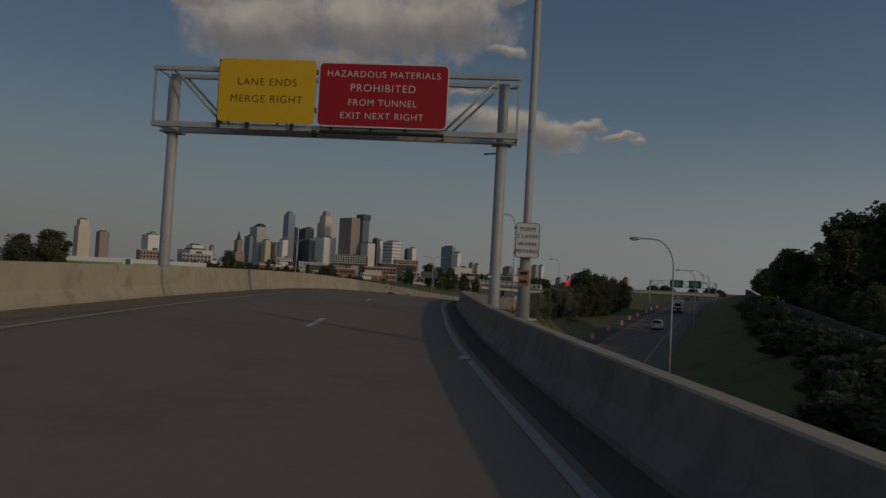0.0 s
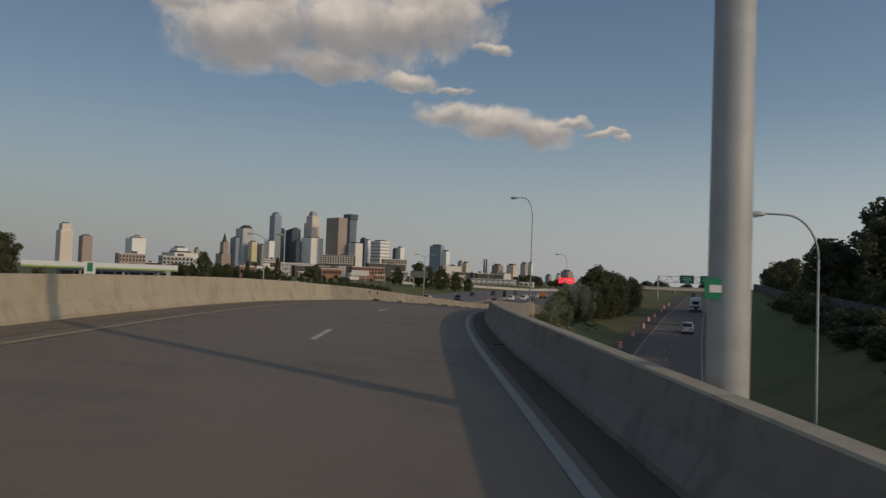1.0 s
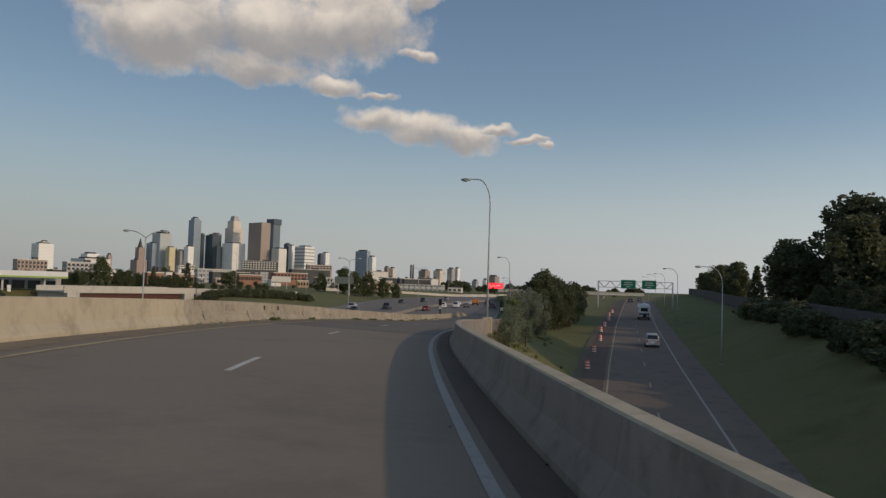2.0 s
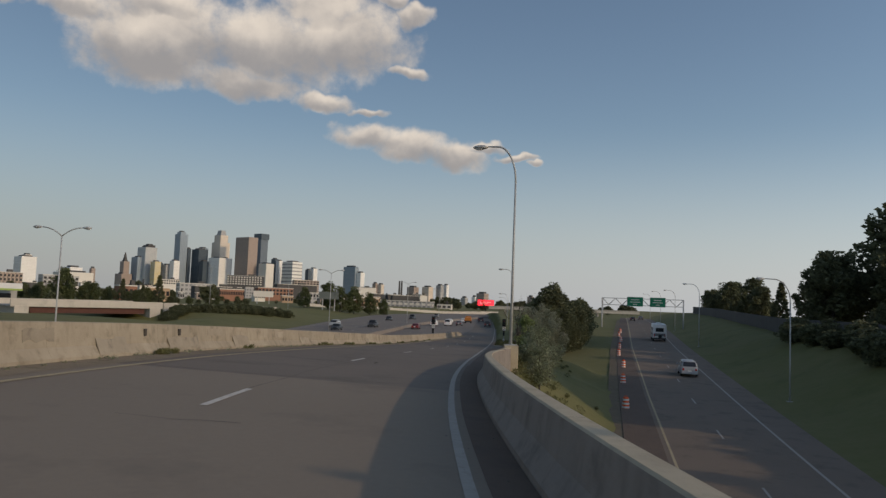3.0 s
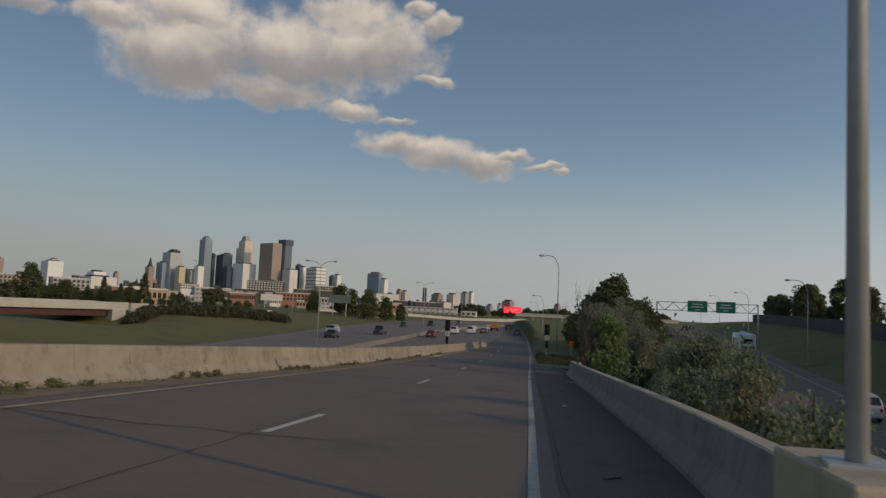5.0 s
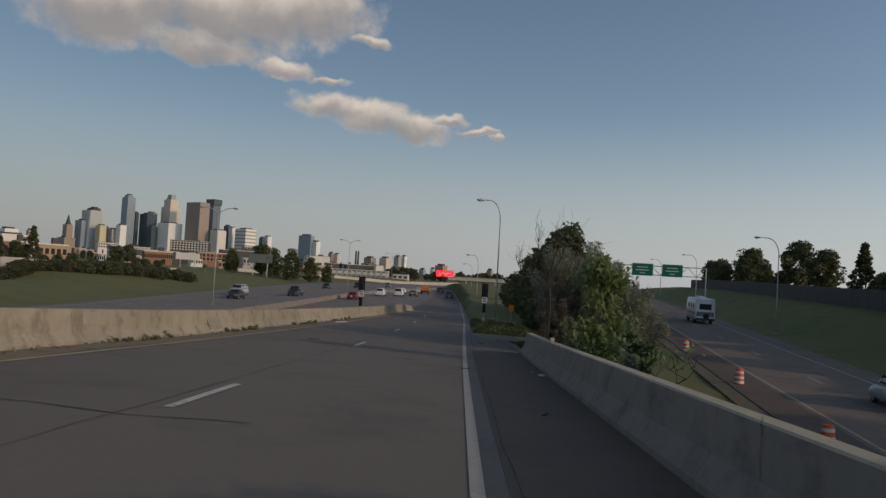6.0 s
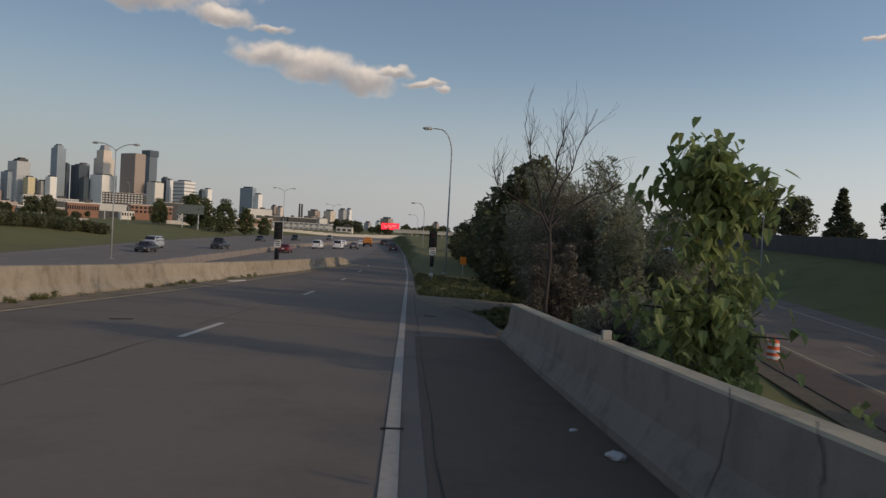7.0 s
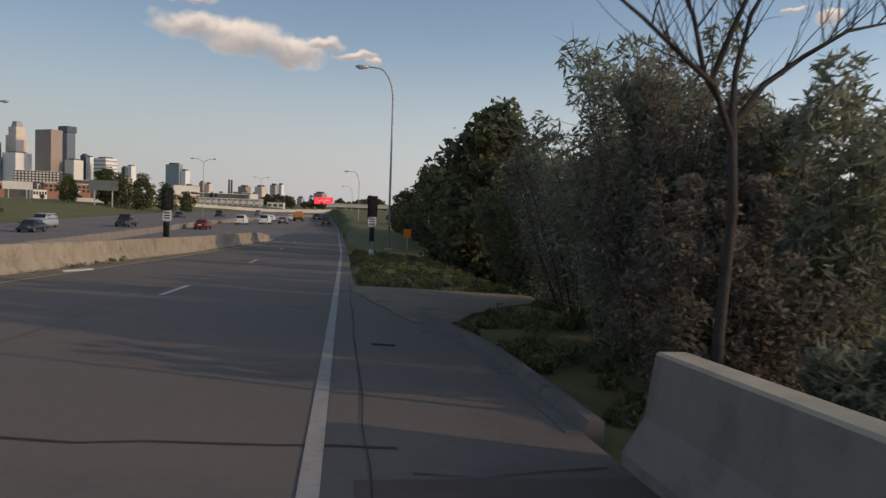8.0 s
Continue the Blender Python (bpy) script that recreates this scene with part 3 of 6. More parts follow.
# ---- concrete barriers ----
def barrier(name, y0, y1, seg, off, side, height, label, mat, end_slope=False, sunlit_top_mat=None, low=None):
    """Safety-shape barrier cast in lengths with open joints. off(y): its traffic face's foot, left of the edge line; side 1: it stands to the right."""
    root = thing(name, label, "concrete barrier", kind="structure")
    # away from the traffic face, up
    shape = ((0.0, 0.0), (0.0, 0.09), (0.15, 0.34), (0.21, height - 0.02), (0.235, height), (0.43, height), (0.45, height - 0.02), (0.46, -0.5), (0.02, -0.5))
    y = y0
    rnd = random.Random(len(name))
    while y < y1 - 0.5:
        e = min(y1, y + seg * rnd.uniform(0.92, 1.08))
        ys = list(np.linspace(y + 0.005, e - 0.005, max(2, int((e - y) / 1.5) + 1)))
        st = []
        for q in ys:
            p, n = ramp_at(q, off(q))
            st.append((p, n * side))
        bm = bmesh.new()
        rows = []
        for q, (p, n) in zip(ys, st):
            k = 1.0
            if low:
                k = 1 + (low / height - 1) * ease((q - y0) / 40)
            if end_slope and q > y1 - 8:
                k *= 0.45 + 0.55 * (y1 - q) / 8
            rows.append([bm.verts.new(p + n * u + Vector((0, 0, h * (k if h > 0 else 1)))) for u, h in shape])
        m = len(shape)
        for a, b in zip(rows, rows[1:]):
            for i in range(m):
                bm.faces.new((a[i], a[(i + 1) % m], b[(i + 1) % m], b[i]))
        bm.faces.new(rows[0])
        bm.faces.new(rows[-1][::-1])
        bmesh.ops.recalc_face_normals(bm, faces=bm.faces)
        # sun and shade put into colour: pale top faces, greyer sides, one concrete
        if sunlit_top_mat:
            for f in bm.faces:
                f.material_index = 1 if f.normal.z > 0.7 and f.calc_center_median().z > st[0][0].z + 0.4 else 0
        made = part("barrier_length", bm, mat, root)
        if sunlit_top_mat:
            made.data.materials.append(sunlit_top_mat)
        y = e
    return root


barrier("barrier_right_bridge", -60, 85.6, 9.0, lambda y: -gutter_x(y), 1, 0.765, "long curved grey concrete barrier along the ramp bridge", M["barrier_grey"], sunlit_top_mat=M["barrier"])
barrier("barrier_right_shoulder", 85.6, 129.0, 7.5, lambda y: -gutter_x(y), 1, 0.80, "cracked grey concrete barrier along the ramp's shoulder", M["barrier_grey"], sunlit_top_mat=M["barrier"])
barrier("barrier_left_bridge", -60, 63.0, 12.0, lambda y: left_off(y), -1, 0.95, "smooth sunlit concrete barrier along the ramp bridge", M["barrier"])
barrier("barrier_left", 63.0, 192, 6.1, lambda y: left_off(y), -1, 0.95, "weathered patched concrete barrier with open joints along the ramp", M["barrier_old"], end_slope=True, low=0.83)


def plain_wall(name, pts, height, thick, mat, label, category="wall", seg=8.0, base=-0.6):
    """A wall of panels along a line of points (x, y, z of its foot)."""
    root = thing(name, label, category, kind="structure")
    for (a, b) in zip(pts, pts[1:]):
        a, b = Vector(a), Vector(b)
        n = max(1, round((b - a).length / seg))
        for i in range(n):
            p, q = a.lerp(b, i / n), a.lerp(b, (i + 1) / n)
            d = q - p
            mid = (p + q) / 2
            m = Matrix.Translation((mid.x, mid.y, mid.z + (height + base) / 2)) @ Matrix.Rotation(math.atan2(d.y, d.x), 4, "Z")
            part("wall_panel", box((math.hypot(d.x, d.y) - 0.03, thick, height - base), m, 0.03), mat, root)
    return root


# median of the freeway, wall behind the bank, wall on the wooded slope
plain_wall("median_barrier", [(median_x(y), y, free_z(y)) for y in (40, 100, 160, 220, 250, 280, 310, 340, 370, 420, 520)], 0.75, 0.35, M["barrier_grey"], "pale concrete median barrier between freeway carriageways", "concrete barrier", 12.0)
plain_wall("wing_wall", [(-84.9, 227.6, 5.5), (-84.6, 241.5, 5.1), (-77.5, 255.5, 4.95), (-70.0, 268.8, 4.85)], 1.45, 0.35, M["white_wall"], "pale concrete parapet wall running on from the bridge's end", "wall", 7.0, -2.0)
plain_wall("bank_wall", [(x, y, ground_z(x, y) - 0.1) for x, y in ((-103, 408), (-96, 425), (-75, 470), (-46, 530), (-12, 566))], 1.5, 0.4, M["white_wall"], "long pale concrete wall along the far roadway", "wall", 9.0)
M["noise_wall"] = material("grey_timber_wall", (0.12, 0.115, 0.11), (0.085, 0.08, 0.078), 0.9, scale=2, big=0.3, bump=0.4, stretch=(1, 1, 0.2))
plain_wall("noise_wall", [(low_yellow(y) + 24.5, y, ground_z(low_yellow(y) + 24.5, y)) for y in (20, 60, 100, 140, 180, 220, 260, 300, 340)], 2.4, 0.3, M["noise_wall"], "dark grey noise wall on top of the grass slope", "noise wall", 5.0)


def overpass():
    root = thing("overpass", "concrete road bridge with rust-red steel girders", "bridge", kind="structure")
    a, b = Vector((-99.5, 196.5, 0)), Vector((-86.0, 224.0, 0))
    ang = math.atan2(b.y - a.y, b.x - a.x)
    mid = (a + b) / 2
    ln = (b - a).length
    base = Matrix.Translation((mid.x, mid.y, 0)) @ Matrix.Rotation(ang, 4, "Z")
    part("deck", box((ln + 6, 12, 0.35), base @ Matrix.Translation((0, 6, 5.55)), 0.02), M["concrete"], root)
    part("parapet", box((ln + 6, 0.35, 1.5), base @ Matrix.Translation((0, 0.1, 6.2)), 0.04), M["white_wall"], root)
    part("parapet", box((ln + 6, 0.35, 1.5), base @ Matrix.Translation((0, 11.9, 6.2)), 0.04), M["white_wall"], root)
    for i in range(5):
        bm = box((ln - 3, 0.06, 1.25), base @ Matrix.Translation((0, 0.8 + 2.6 * i, 4.75)))
        add_box(bm, (ln - 3, 0.4, 0.06), base @ Matrix.Translation((0, 0.8 + 2.6 * i, 4.12)))
        part("girder", bm, M["brown_girder"], root)
    for s in (-1, 1):
        bm = box((3.0, 12.6, 6.5), base @ Matrix.Translation((s * (ln / 2 - 0.2 + 1), 6, 2.35)), 0.05)
        part("abutment", bm, M["white_wall"], root)


overpass()


# ---- lamps, signs, signals ----
def lamp_mesh_parts(root, h, arm, double=False, r=0.11):
    part("base_plate", box((0.42, 0.42, 0.05), Matrix.Translation((0, 0, 0.025)), 0.01), M["steel"], root)
    top = h - (0.75 if double else 1.9)
    part("pole", tube([(0, 0, 0), (0, 0, top * 0.5), (0, 0, top)], (r, r * 0.8, r * 0.62), 12), M["pole"], root)
    for s in ((-1, 1) if double else (-1,)):
        pts = [(0, 0, top)]
        for k in range(1, 9):
            t = k / 8
            pts.append((s * arm * t, 0, top + (h - top) * (1 - (1 - t) ** 2.2)))
        if not double:
            pts = [(0, 0, top - 0.1)] + [(s * arm * (1 - math.cos(t * math.pi / 2)) * 0.62, 0, top + (h - top) * math.sin(t * math.pi / 2)) for t in np.linspace(0.1, 1, 9)] + [(s * arm * 0.98, 0, h + 0.02)]
        part("arm", tube(pts, [r * 0.6] * (len(pts) - 1) + [r * 0.42], 8), M["pole"], root)
        bm = bmesh.new()
        bmesh.ops.create_uvsphere(bm, u_segments=12, v_segments=8, radius=1, matrix=Matrix.Translation((s * (arm + 0.32), 0, h)) @ Matrix.Diagonal((0.42, 0.17, 0.12, 1)))
        head = part("lamp_head", bm, M["steel"], root, "grey cobra-head luminaire", True)
        bm = bmesh.new()
        bmesh.ops.create_uvsphere(bm, u_segments=10, v_segments=6, radius=1, matrix=Matrix.Translation((s * (arm + 0.38), 0, h - 0.06)) @ Matrix.Diagonal((0.26, 0.13, 0.10, 1)))
        part("lens", bm, M["sign_white"], head, "", True)


def street_lamp(x, y, z, h, arm=2.2, rz=0, double=False, label="", r=0.08):
    root = thing("street_lamp", label or "tall pale metal street lamp with a curved arm", "street lamp", pose(x, y, z, 0, 0, rz), "street lamps")
    lamp_mesh_parts(root, h, arm, double, r=r)
    return root


street_lamp(2.45, 89.9, 7.53, 10.2, 1.6, -12, label="tall street lamp with curved arm standing on the barrier")
street_lamp(1.65, 169.5, 4.25, 10.95, 1.6, 5, label="tall street lamp with curved arm on the grass verge")
street_lamp(-0.2, 244, 3.1, 9.35, 1.7, 6)
street_lamp(-2.0, 330, 3.0, 9.4, 2.2, 8)
street_lamp(26.4, 119.8, ground_z(26.4, 119.8), 10.6, 2.3, 5, label="tall street lamp on the slope beside the lower road")
street_lamp(18.6, 53.0, ground_z(18.6, 53.0), 12.3, 2.3, 5, label="tall street lamp beside the lower road near the bridge")
street_lamp(34.6, 188.0, ground_z(34.6, 188.0), 11.0, 2.3, 5, label="tall street lamp on the slope beside the lower road")
street_lamp(42.3, 246.6, ground_z(42.3, 246.6), 10.4, 2.3, 5)
street_lamp(48.5, 300, ground_z(48.5, 300), 10.4, 2.3, 5)
street_lamp(55.5, 360, ground_z(55.5, 360), 10.4, 2.3, 5)
for x, y, h in ((-35.5, 110.2, 12.5), (-34.5, 195.6, 12.8), (-32.0, 281, 12.8), (-31.5, 368, 12.6)):
    street_lamp(x, y, free_z(y), h - 0.1, 1.9, 0, True, "pale twin-arm street lamp beside the freeway lanes", 0.085)
street_lamp(-88, 262, 6.0, 12.0, 2.2, 100)
street_lamp(-86, 330, 5.0, 12.0, 2.2, 100)


def lettering(text, size, mat, m, parent, name="letter"):
    cu = bpy.data.curves.new("legend", "FONT")
    cu.body, cu.size, cu.align_x, cu.align_y, cu.extrude, cu.offset, cu.space_character = text, size, "CENTER", "CENTER", 0.004, -size * 0.009, 1.14
    ob = new("legend", cu)
    me = bpy.data.meshes.new_from_object(ob.evaluated_get(bpy.context.evaluated_depsgraph_get()))
    bpy.data.objects.remove(ob)
    me.materials.clear()
    # one mesh a letter
    bm = bmesh.new()
    bm.from_mesh(me)
    todo, runs = set(bm.verts), []
    while todo:
        seed = todo.pop()
        group, queue = [seed], [seed]
        while queue:
            for e in queue.pop().link_edges:
                for v in e.verts:
                    if v in todo:
                        todo.discard(v)
                        group.append(v)
                        queue.append(v)
        runs.append((min(v.co.x for v in group), max(v.co.x for v in group), group))
    words, end = [], None
    for a, b, group in sorted(runs, key=lambda q: q[0]):
        if end is None or a > end - size * 0.02:
            words.append([])
        words[-1].append(group)
        end = b if end is None else max(end, b)
    for w in words:
        piece = bmesh.new()
        index = {}
        faces = {f for g in w for v in g for f in v.link_faces}
        for f in faces:
            for v in f.verts:
                if v not in index:
                    index[v] = piece.verts.new(v.co)
        for f in faces:
            piece.faces.new([index[v] for v in f.verts])
        part(name, piece, mat, parent).matrix_basis = m
    bm.free()


def rounded_plate(w, h, t, r, m):
    bm = bmesh.new()
    pts = []
    for cx, cy, a0 in ((w / 2 - r, h / 2 - r, 0), (-w / 2 + r, h / 2 - r, 90), (-w / 2 + r, -h / 2 + r, 180), (w / 2 - r, -h / 2 + r, 270)):
        for k in range(6):
            a = radians(a0 + 18 * k)
            pts.append((cx + r * math.cos(a), cy + r * math.sin(a)))
    lo = [bm.verts.new(m @ Vector((x, y, -t / 2))) for x, y in pts]
    hi = [bm.verts.new(m @ Vector((x, y, t / 2))) for x, y in pts]
    bm.faces.new(lo[::-1])
    bm.faces.new(hi)
    n = len(pts)
    for i in range(n):
        bm.faces.new((lo[i], lo[(i + 1) % n], hi[(i + 1) % n], hi[i]))
    return bm


FACE = Matrix.Rotation(math.pi / 2, 4, "X")


def sign_board(root, w, h, face, rim, m, lines, ink, r=0.15, rim_w=0.04, name="sign_panel", label=""):
    """A board facing -y at m with a border and lines of (text, size, height of its middle)."""
    body = part(name, rounded_plate(w, h, 0.05, r, m @ FACE), rim, root, label)
    part("sign_face", rounded_plate(w - 2 * rim_w, h - 2 * rim_w, 0.03, r * 0.8, m @ Matrix.Translation((0, -0.015, 0)) @ FACE), face, body)
    for text, size, z, dx in lines:
        lettering(text, size, ink, m @ Matrix.Translation((dx, -0.034, z)) @ FACE, body)
    return body


def sign_gantry():
    """The sign bridge across the ramp."""
    a, b = Vector((-0.95, 24.0, 0)), Vector((10.85, 25.8, 0))
    ang = 8.6
    root = thing("sign_gantry", "steel truss sign gantry on round concrete-grey columns over the ramp", "sign gantry", pose(a.x, a.y, 8.2, 0, 0, ang))
    W = (b - a).length
    zb, zt = 6.27, 8.28
    for x, z0 in ((0.0, 0.3), (W, -0.9)):
        part("column", tube([(x, 0, z0 - 6), (x, 0, z0 + 3), (x, 0, zt - 0.1)], (0.205, 0.195, 0.18), 20), M["pole"], root)
        part("column_plate", box((0.7, 0.7, 0.06), Matrix.Translation((x, 0, zb - 0.2)), 0.01), M["steel"], root)
    for y in (-0.55, 0.55):
        for z in (zb, zt):
            part("chord", box((W + 1.1, 0.16, 0.2 if z == zb else 0.16), Matrix.Translation((W / 2, y, z)), 0.015), M["steel"], root)
    stops = (0.12, 2.15, 4.05, 6.0, 7.9, 9.85, W - 0.12)
    for y in (-0.55, 0.55):
        for x in (-0.5, 4.05, 6.0, 7.9, W + 0.5):
            part("upright", box((0.07, 0.07, zt - zb), Matrix.Translation((x, y, (zb + zt) / 2))), M["steel"], root)
        for i, (x, x2) in enumerate(zip(stops, stops[1:])):
            p, q = (zt, zb) if i % 2 == 0 else (zb, zt)
            part("diagonal", tube([(x, y, p), (x2, y, q)], 0.045, 6), M["steel"], root)
    for x in (-0.5, 2.15, 4.05, 6.0, 7.9, 9.85, W + 0.5):
        for z in (zb, zt):
            part("cross_bar", box((0.06, 1.1, 0.06), Matrix.Translation((x, 0, z))), M["steel"], root)
    for x in (1.95, 3.0, 4.6, 6.0, 7.4, 8.6):
        part("sign_bracket", box((0.1, 0.12, 2.4), Matrix.Translation((x, -0.68, 7.4))), M["dark_metal"], root)
    part("catwalk", box((4.3, 0.3, 0.07), Matrix.Translation((7.8, -0.72, zb - 0.1)), 0.01), M["dark_metal"], root)
    part("camera_bulb", tube([(5.4, -0.6, zb - 0.05), (5.4, -0.6, zb - 0.3)], 0.09, 10), M["dark_metal"], root)
    part("side_arm", tube([(W - 0.6, 0, zb - 0.55), (W, 0, zb - 0.5)], 0.03, 6), M["dark_metal"], root)
    ys = thing("guide_sign", "yellow lane-ends merge sign on the gantry", "road sign", root.matrix_basis.copy())
    sign_board(ys, 3.46, 2.24, M["sign_yellow"], M["sign_yellow"], Matrix.Translation((3.68, -0.79, 7.5)),
               (("LANE ENDS", 0.37, 0.30, 0), ("MERGE RIGHT", 0.37, -0.3, 0)), M["black"], 0.18, 0.03)
    rs = thing("guide_sign", "dark red hazardous-materials sign with white lettering on the gantry", "road sign", root.matrix_basis.copy())
    sign_board(rs, 4.55, 2.25, M["sign_red"], M["sign_white"], Matrix.Translation((7.78, -0.79, 7.46)),
               (("HAZARDOUS MATERIALS", 0.315, 0.72, 0), ("PROHIBITED", 0.37, 0.24, 0), ("FROM TUNNEL", 0.32, -0.27, 0), ("EXIT NEXT RIGHT", 0.32, -0.73, 0)), M["sign_white"], 0.2, 0.045)


sign_gantry()


def bridge_pole():
    """The big light pole on the barrier with the lane sign."""
    root = thing("light_pole", "tall tapered octagonal light pole on the bridge barrier", "light pole", pose(13.2, 15.3, 8.75, 0, 0, -17))
    part("foot", tube([(0, 0, 0), (0, 0, 0.04)], 0.3, 8), M["steel"], root)
    part("pole", tube([(0, 0, 0), (0, 0, 1.9), (0, 0, 1.95), (0, 0, 14)], (0.145, 0.098, 0.086, 0.065), 8), M["pole"], root)
    part("arm", tube([(0, 0, 13.9), (-0.8, 0, 14.6), (-2.2, 0, 14.9)], (0.08, 0.06, 0.05), 8), M["pole"], root)
    bm = bmesh.new()
    bmesh.ops.create_uvsphere(bm, u_segments=12, v_segments=8, radius=1, matrix=Matrix.Translation((-2.5, 0, 14.9)) @ Matrix.Diagonal((0.42, 0.17, 0.12, 1)))
    part("lamp_head", bm, M["steel"], root, "", True)
    s = thing("lane_sign", "white form-two-lanes-when-metered sign on a pole", "road sign", pose(13.2, 15.3, 8.75, 0, 0, 8))
    sign_board(s, 0.475, 0.70, M["sign_white"], M["black"], Matrix.Translation((0.02, -0.19, 1.6)),
               (("FORM", 0.11, 0.22, 0), ("2 LANES", 0.104, 0.078, 0), ("WHEN", 0.11, -0.078, 0), ("METERED", 0.097, -0.22, 0)), M["black"], 0.06, 0.012)
    part("clamp", box((0.5, 0.05, 0.06), Matrix.Translation((0, -0.14, 1.85))), M["steel"], s)
    part("clamp", box((0.5, 0.05, 0.06), Matrix.Translation((0, -0.14, 1.35))), M["steel"], s)
    p = thing("marker_plate", "small faded rust-brown plate on the pole", "marker plate", pose(13.2, 15.3, 8.75, 0, 0, 8))
    plate = part("plate", rounded_plate(0.22, 0.32, 0.012, 0.02, Matrix.Translation((-0.02, -0.15, 0.85)) @ FACE), M["faded_plate"], p)
    for z in (0.94, 0.77):
        part("legend_bar", box((0.15, 0.006, 0.06), Matrix.Translation((-0.02, -0.159, z))), M["black"], plate)


bridge_pole()


def column_plates():
    p = thing("marker_plate", "small green marker plate on the gantry column", "marker plate", pose(10.8, 25.85, 8.2, 0, 0, 8))
    plate = part("plate", rounded_plate(0.36, 0.2, 0.012, 0.02, Matrix.Translation((-0.05, -0.222, 1.45)) @ FACE), M["sign_green"], p)
    for x in (-0.13, 0.04):
        part("legend_bar", box((0.11, 0.006, 0.07), Matrix.Translation((x, -0.23, 1.45))), M["sign_white"], plate)


column_plates()


def green_gantry():
    a, b = Vector((25.0, 255.5, 0)), Vector((45.0, 249.5, 0))
    W = (b - a).length
    root = thing("sign_gantry", "pale steel truss gantry over the lower freeway", "sign gantry", pose(a.x, a.y, low_z(254) - 0.2, 0, 0, math.degrees(math.atan2(b.y - a.y, b.x - a.x))))
    zb, zt = 6.2, 8.0
    for x in (0, W):
        for y in (-0.5, 0.5):
            part("post", tube([(x, y, -1.5), (x, y, zt)], 0.13, 10), M["pole"], root)
    for y in (-0.5, 0.5):
        for z in (zb, zt):
            part("chord", box((W, 0.12, 0.14), Matrix.Translation((W / 2, y, z))), M["pole"], root)
        for i in range(12):
            x, x2 = W * i / 12, W * (i + 1) / 12
            p, q = (zb, zt) if i % 2 else (zt, zb)
            part("diagonal", tube([(x, y, p), (x2, y, q)], 0.05, 6), M["pole"], root)
    for x, w in ((8.7, 4.2), (14.5, 4.0)):
        s = thing("guide_sign", "green freeway guide sign on the far gantry", "road sign", root.matrix_basis.copy(), "green guide signs")
        body = sign_board(s, w, 2.5, M["sign_green"], M["sign_white"], Matrix.Translation((x, -0.7, 7.2)), (), M["sign_white"], 0.2, 0.06)
        for z, bw in ((0.5, w * 0.5), (-0.1, w * 0.62), (-0.7, w * 0.25)):
            part("legend_bar", box((bw, 0.02, 0.17), Matrix.Translation((x, -0.74, 7.2 + z))), M["sign_white"], body)


green_gantry()


def meter_signal(x, y, z):
    root = thing("ramp_meter_signal", "dark ramp-meter traffic signal with red lamp on a pale post", "traffic signal", pose(x, y, z) @ Matrix.Scale(0.9, 4), "ramp meter signals")
    part("post", tube([(0, 0, -0.5), (0, 0, 3.4)], 0.06, 10), M["pole"], root)
    part("foot", tube([(0, 0, 0), (0, 0, 0.35)], (0.2, 0.12), 8), M["steel"], root)
    for z0, sc in ((3.0, 1.0), (1.3, 0.75)):
        hd = part("signal_head", box((0.42 * sc, 0.3 * sc, 1.15 * sc), Matrix.Translation((0, -0.2, z0)), 0.03), M["black"], root)
        if sc == 1.0:
            part("backplate", box((0.62, 0.02, 1.4), Matrix.Translation((0, -0.08, z0)), 0.02), M["black"], root)
        for k, dz in enumerate((0.36, 0.0, -0.36)):
            bm = tube([(0, -0.34 * sc - 0.02, z0 + dz * sc), (0, -0.36 * sc - 0.05, z0 + dz * sc)], 0.12 * sc, 12)
            part("lens", bm, M["lamp_red"] if (k == 0 and sc == 1.0) else M["glass_dark"], hd)
            vis = bmesh.new()
            seg = [(math.cos(t) * 0.15 * sc, math.sin(t) * 0.15 * sc) for t in np.linspace(-0.3, math.pi + 0.3, 9)]
            rows = [[vis.verts.new((u, yy, z0 + dz * sc + v)) for u, v in seg] for yy in (-0.33 * sc, -0.58 * sc)]
            for i in range(8):
                vis.faces.new((rows[0][i], rows[0][i + 1], rows[1][i + 1], rows[1][i]))
            part("visor", vis, M["black"], hd)
    sg = part("stop_plate", box((0.5, 0.02, 0.6), Matrix.Translation((0, -0.1, 2.1)), 0.01), M["sign_white"], root, "white stop-here plate")
    for dz in (0.15, 0, -0.15):
        part("legend_bar", box((0.34, 0.01, 0.07), Matrix.Translation((0, -0.116, 2.1 + dz))), M["black"], sg)


meter_signal(0.55, 166.0, 4.1)
meter_signal(-10.1, 164.0, 4.1)


# ---- the city ----
EYE = Vector((0.57, 71.6, 8.9))
WIDEN = 1.0275


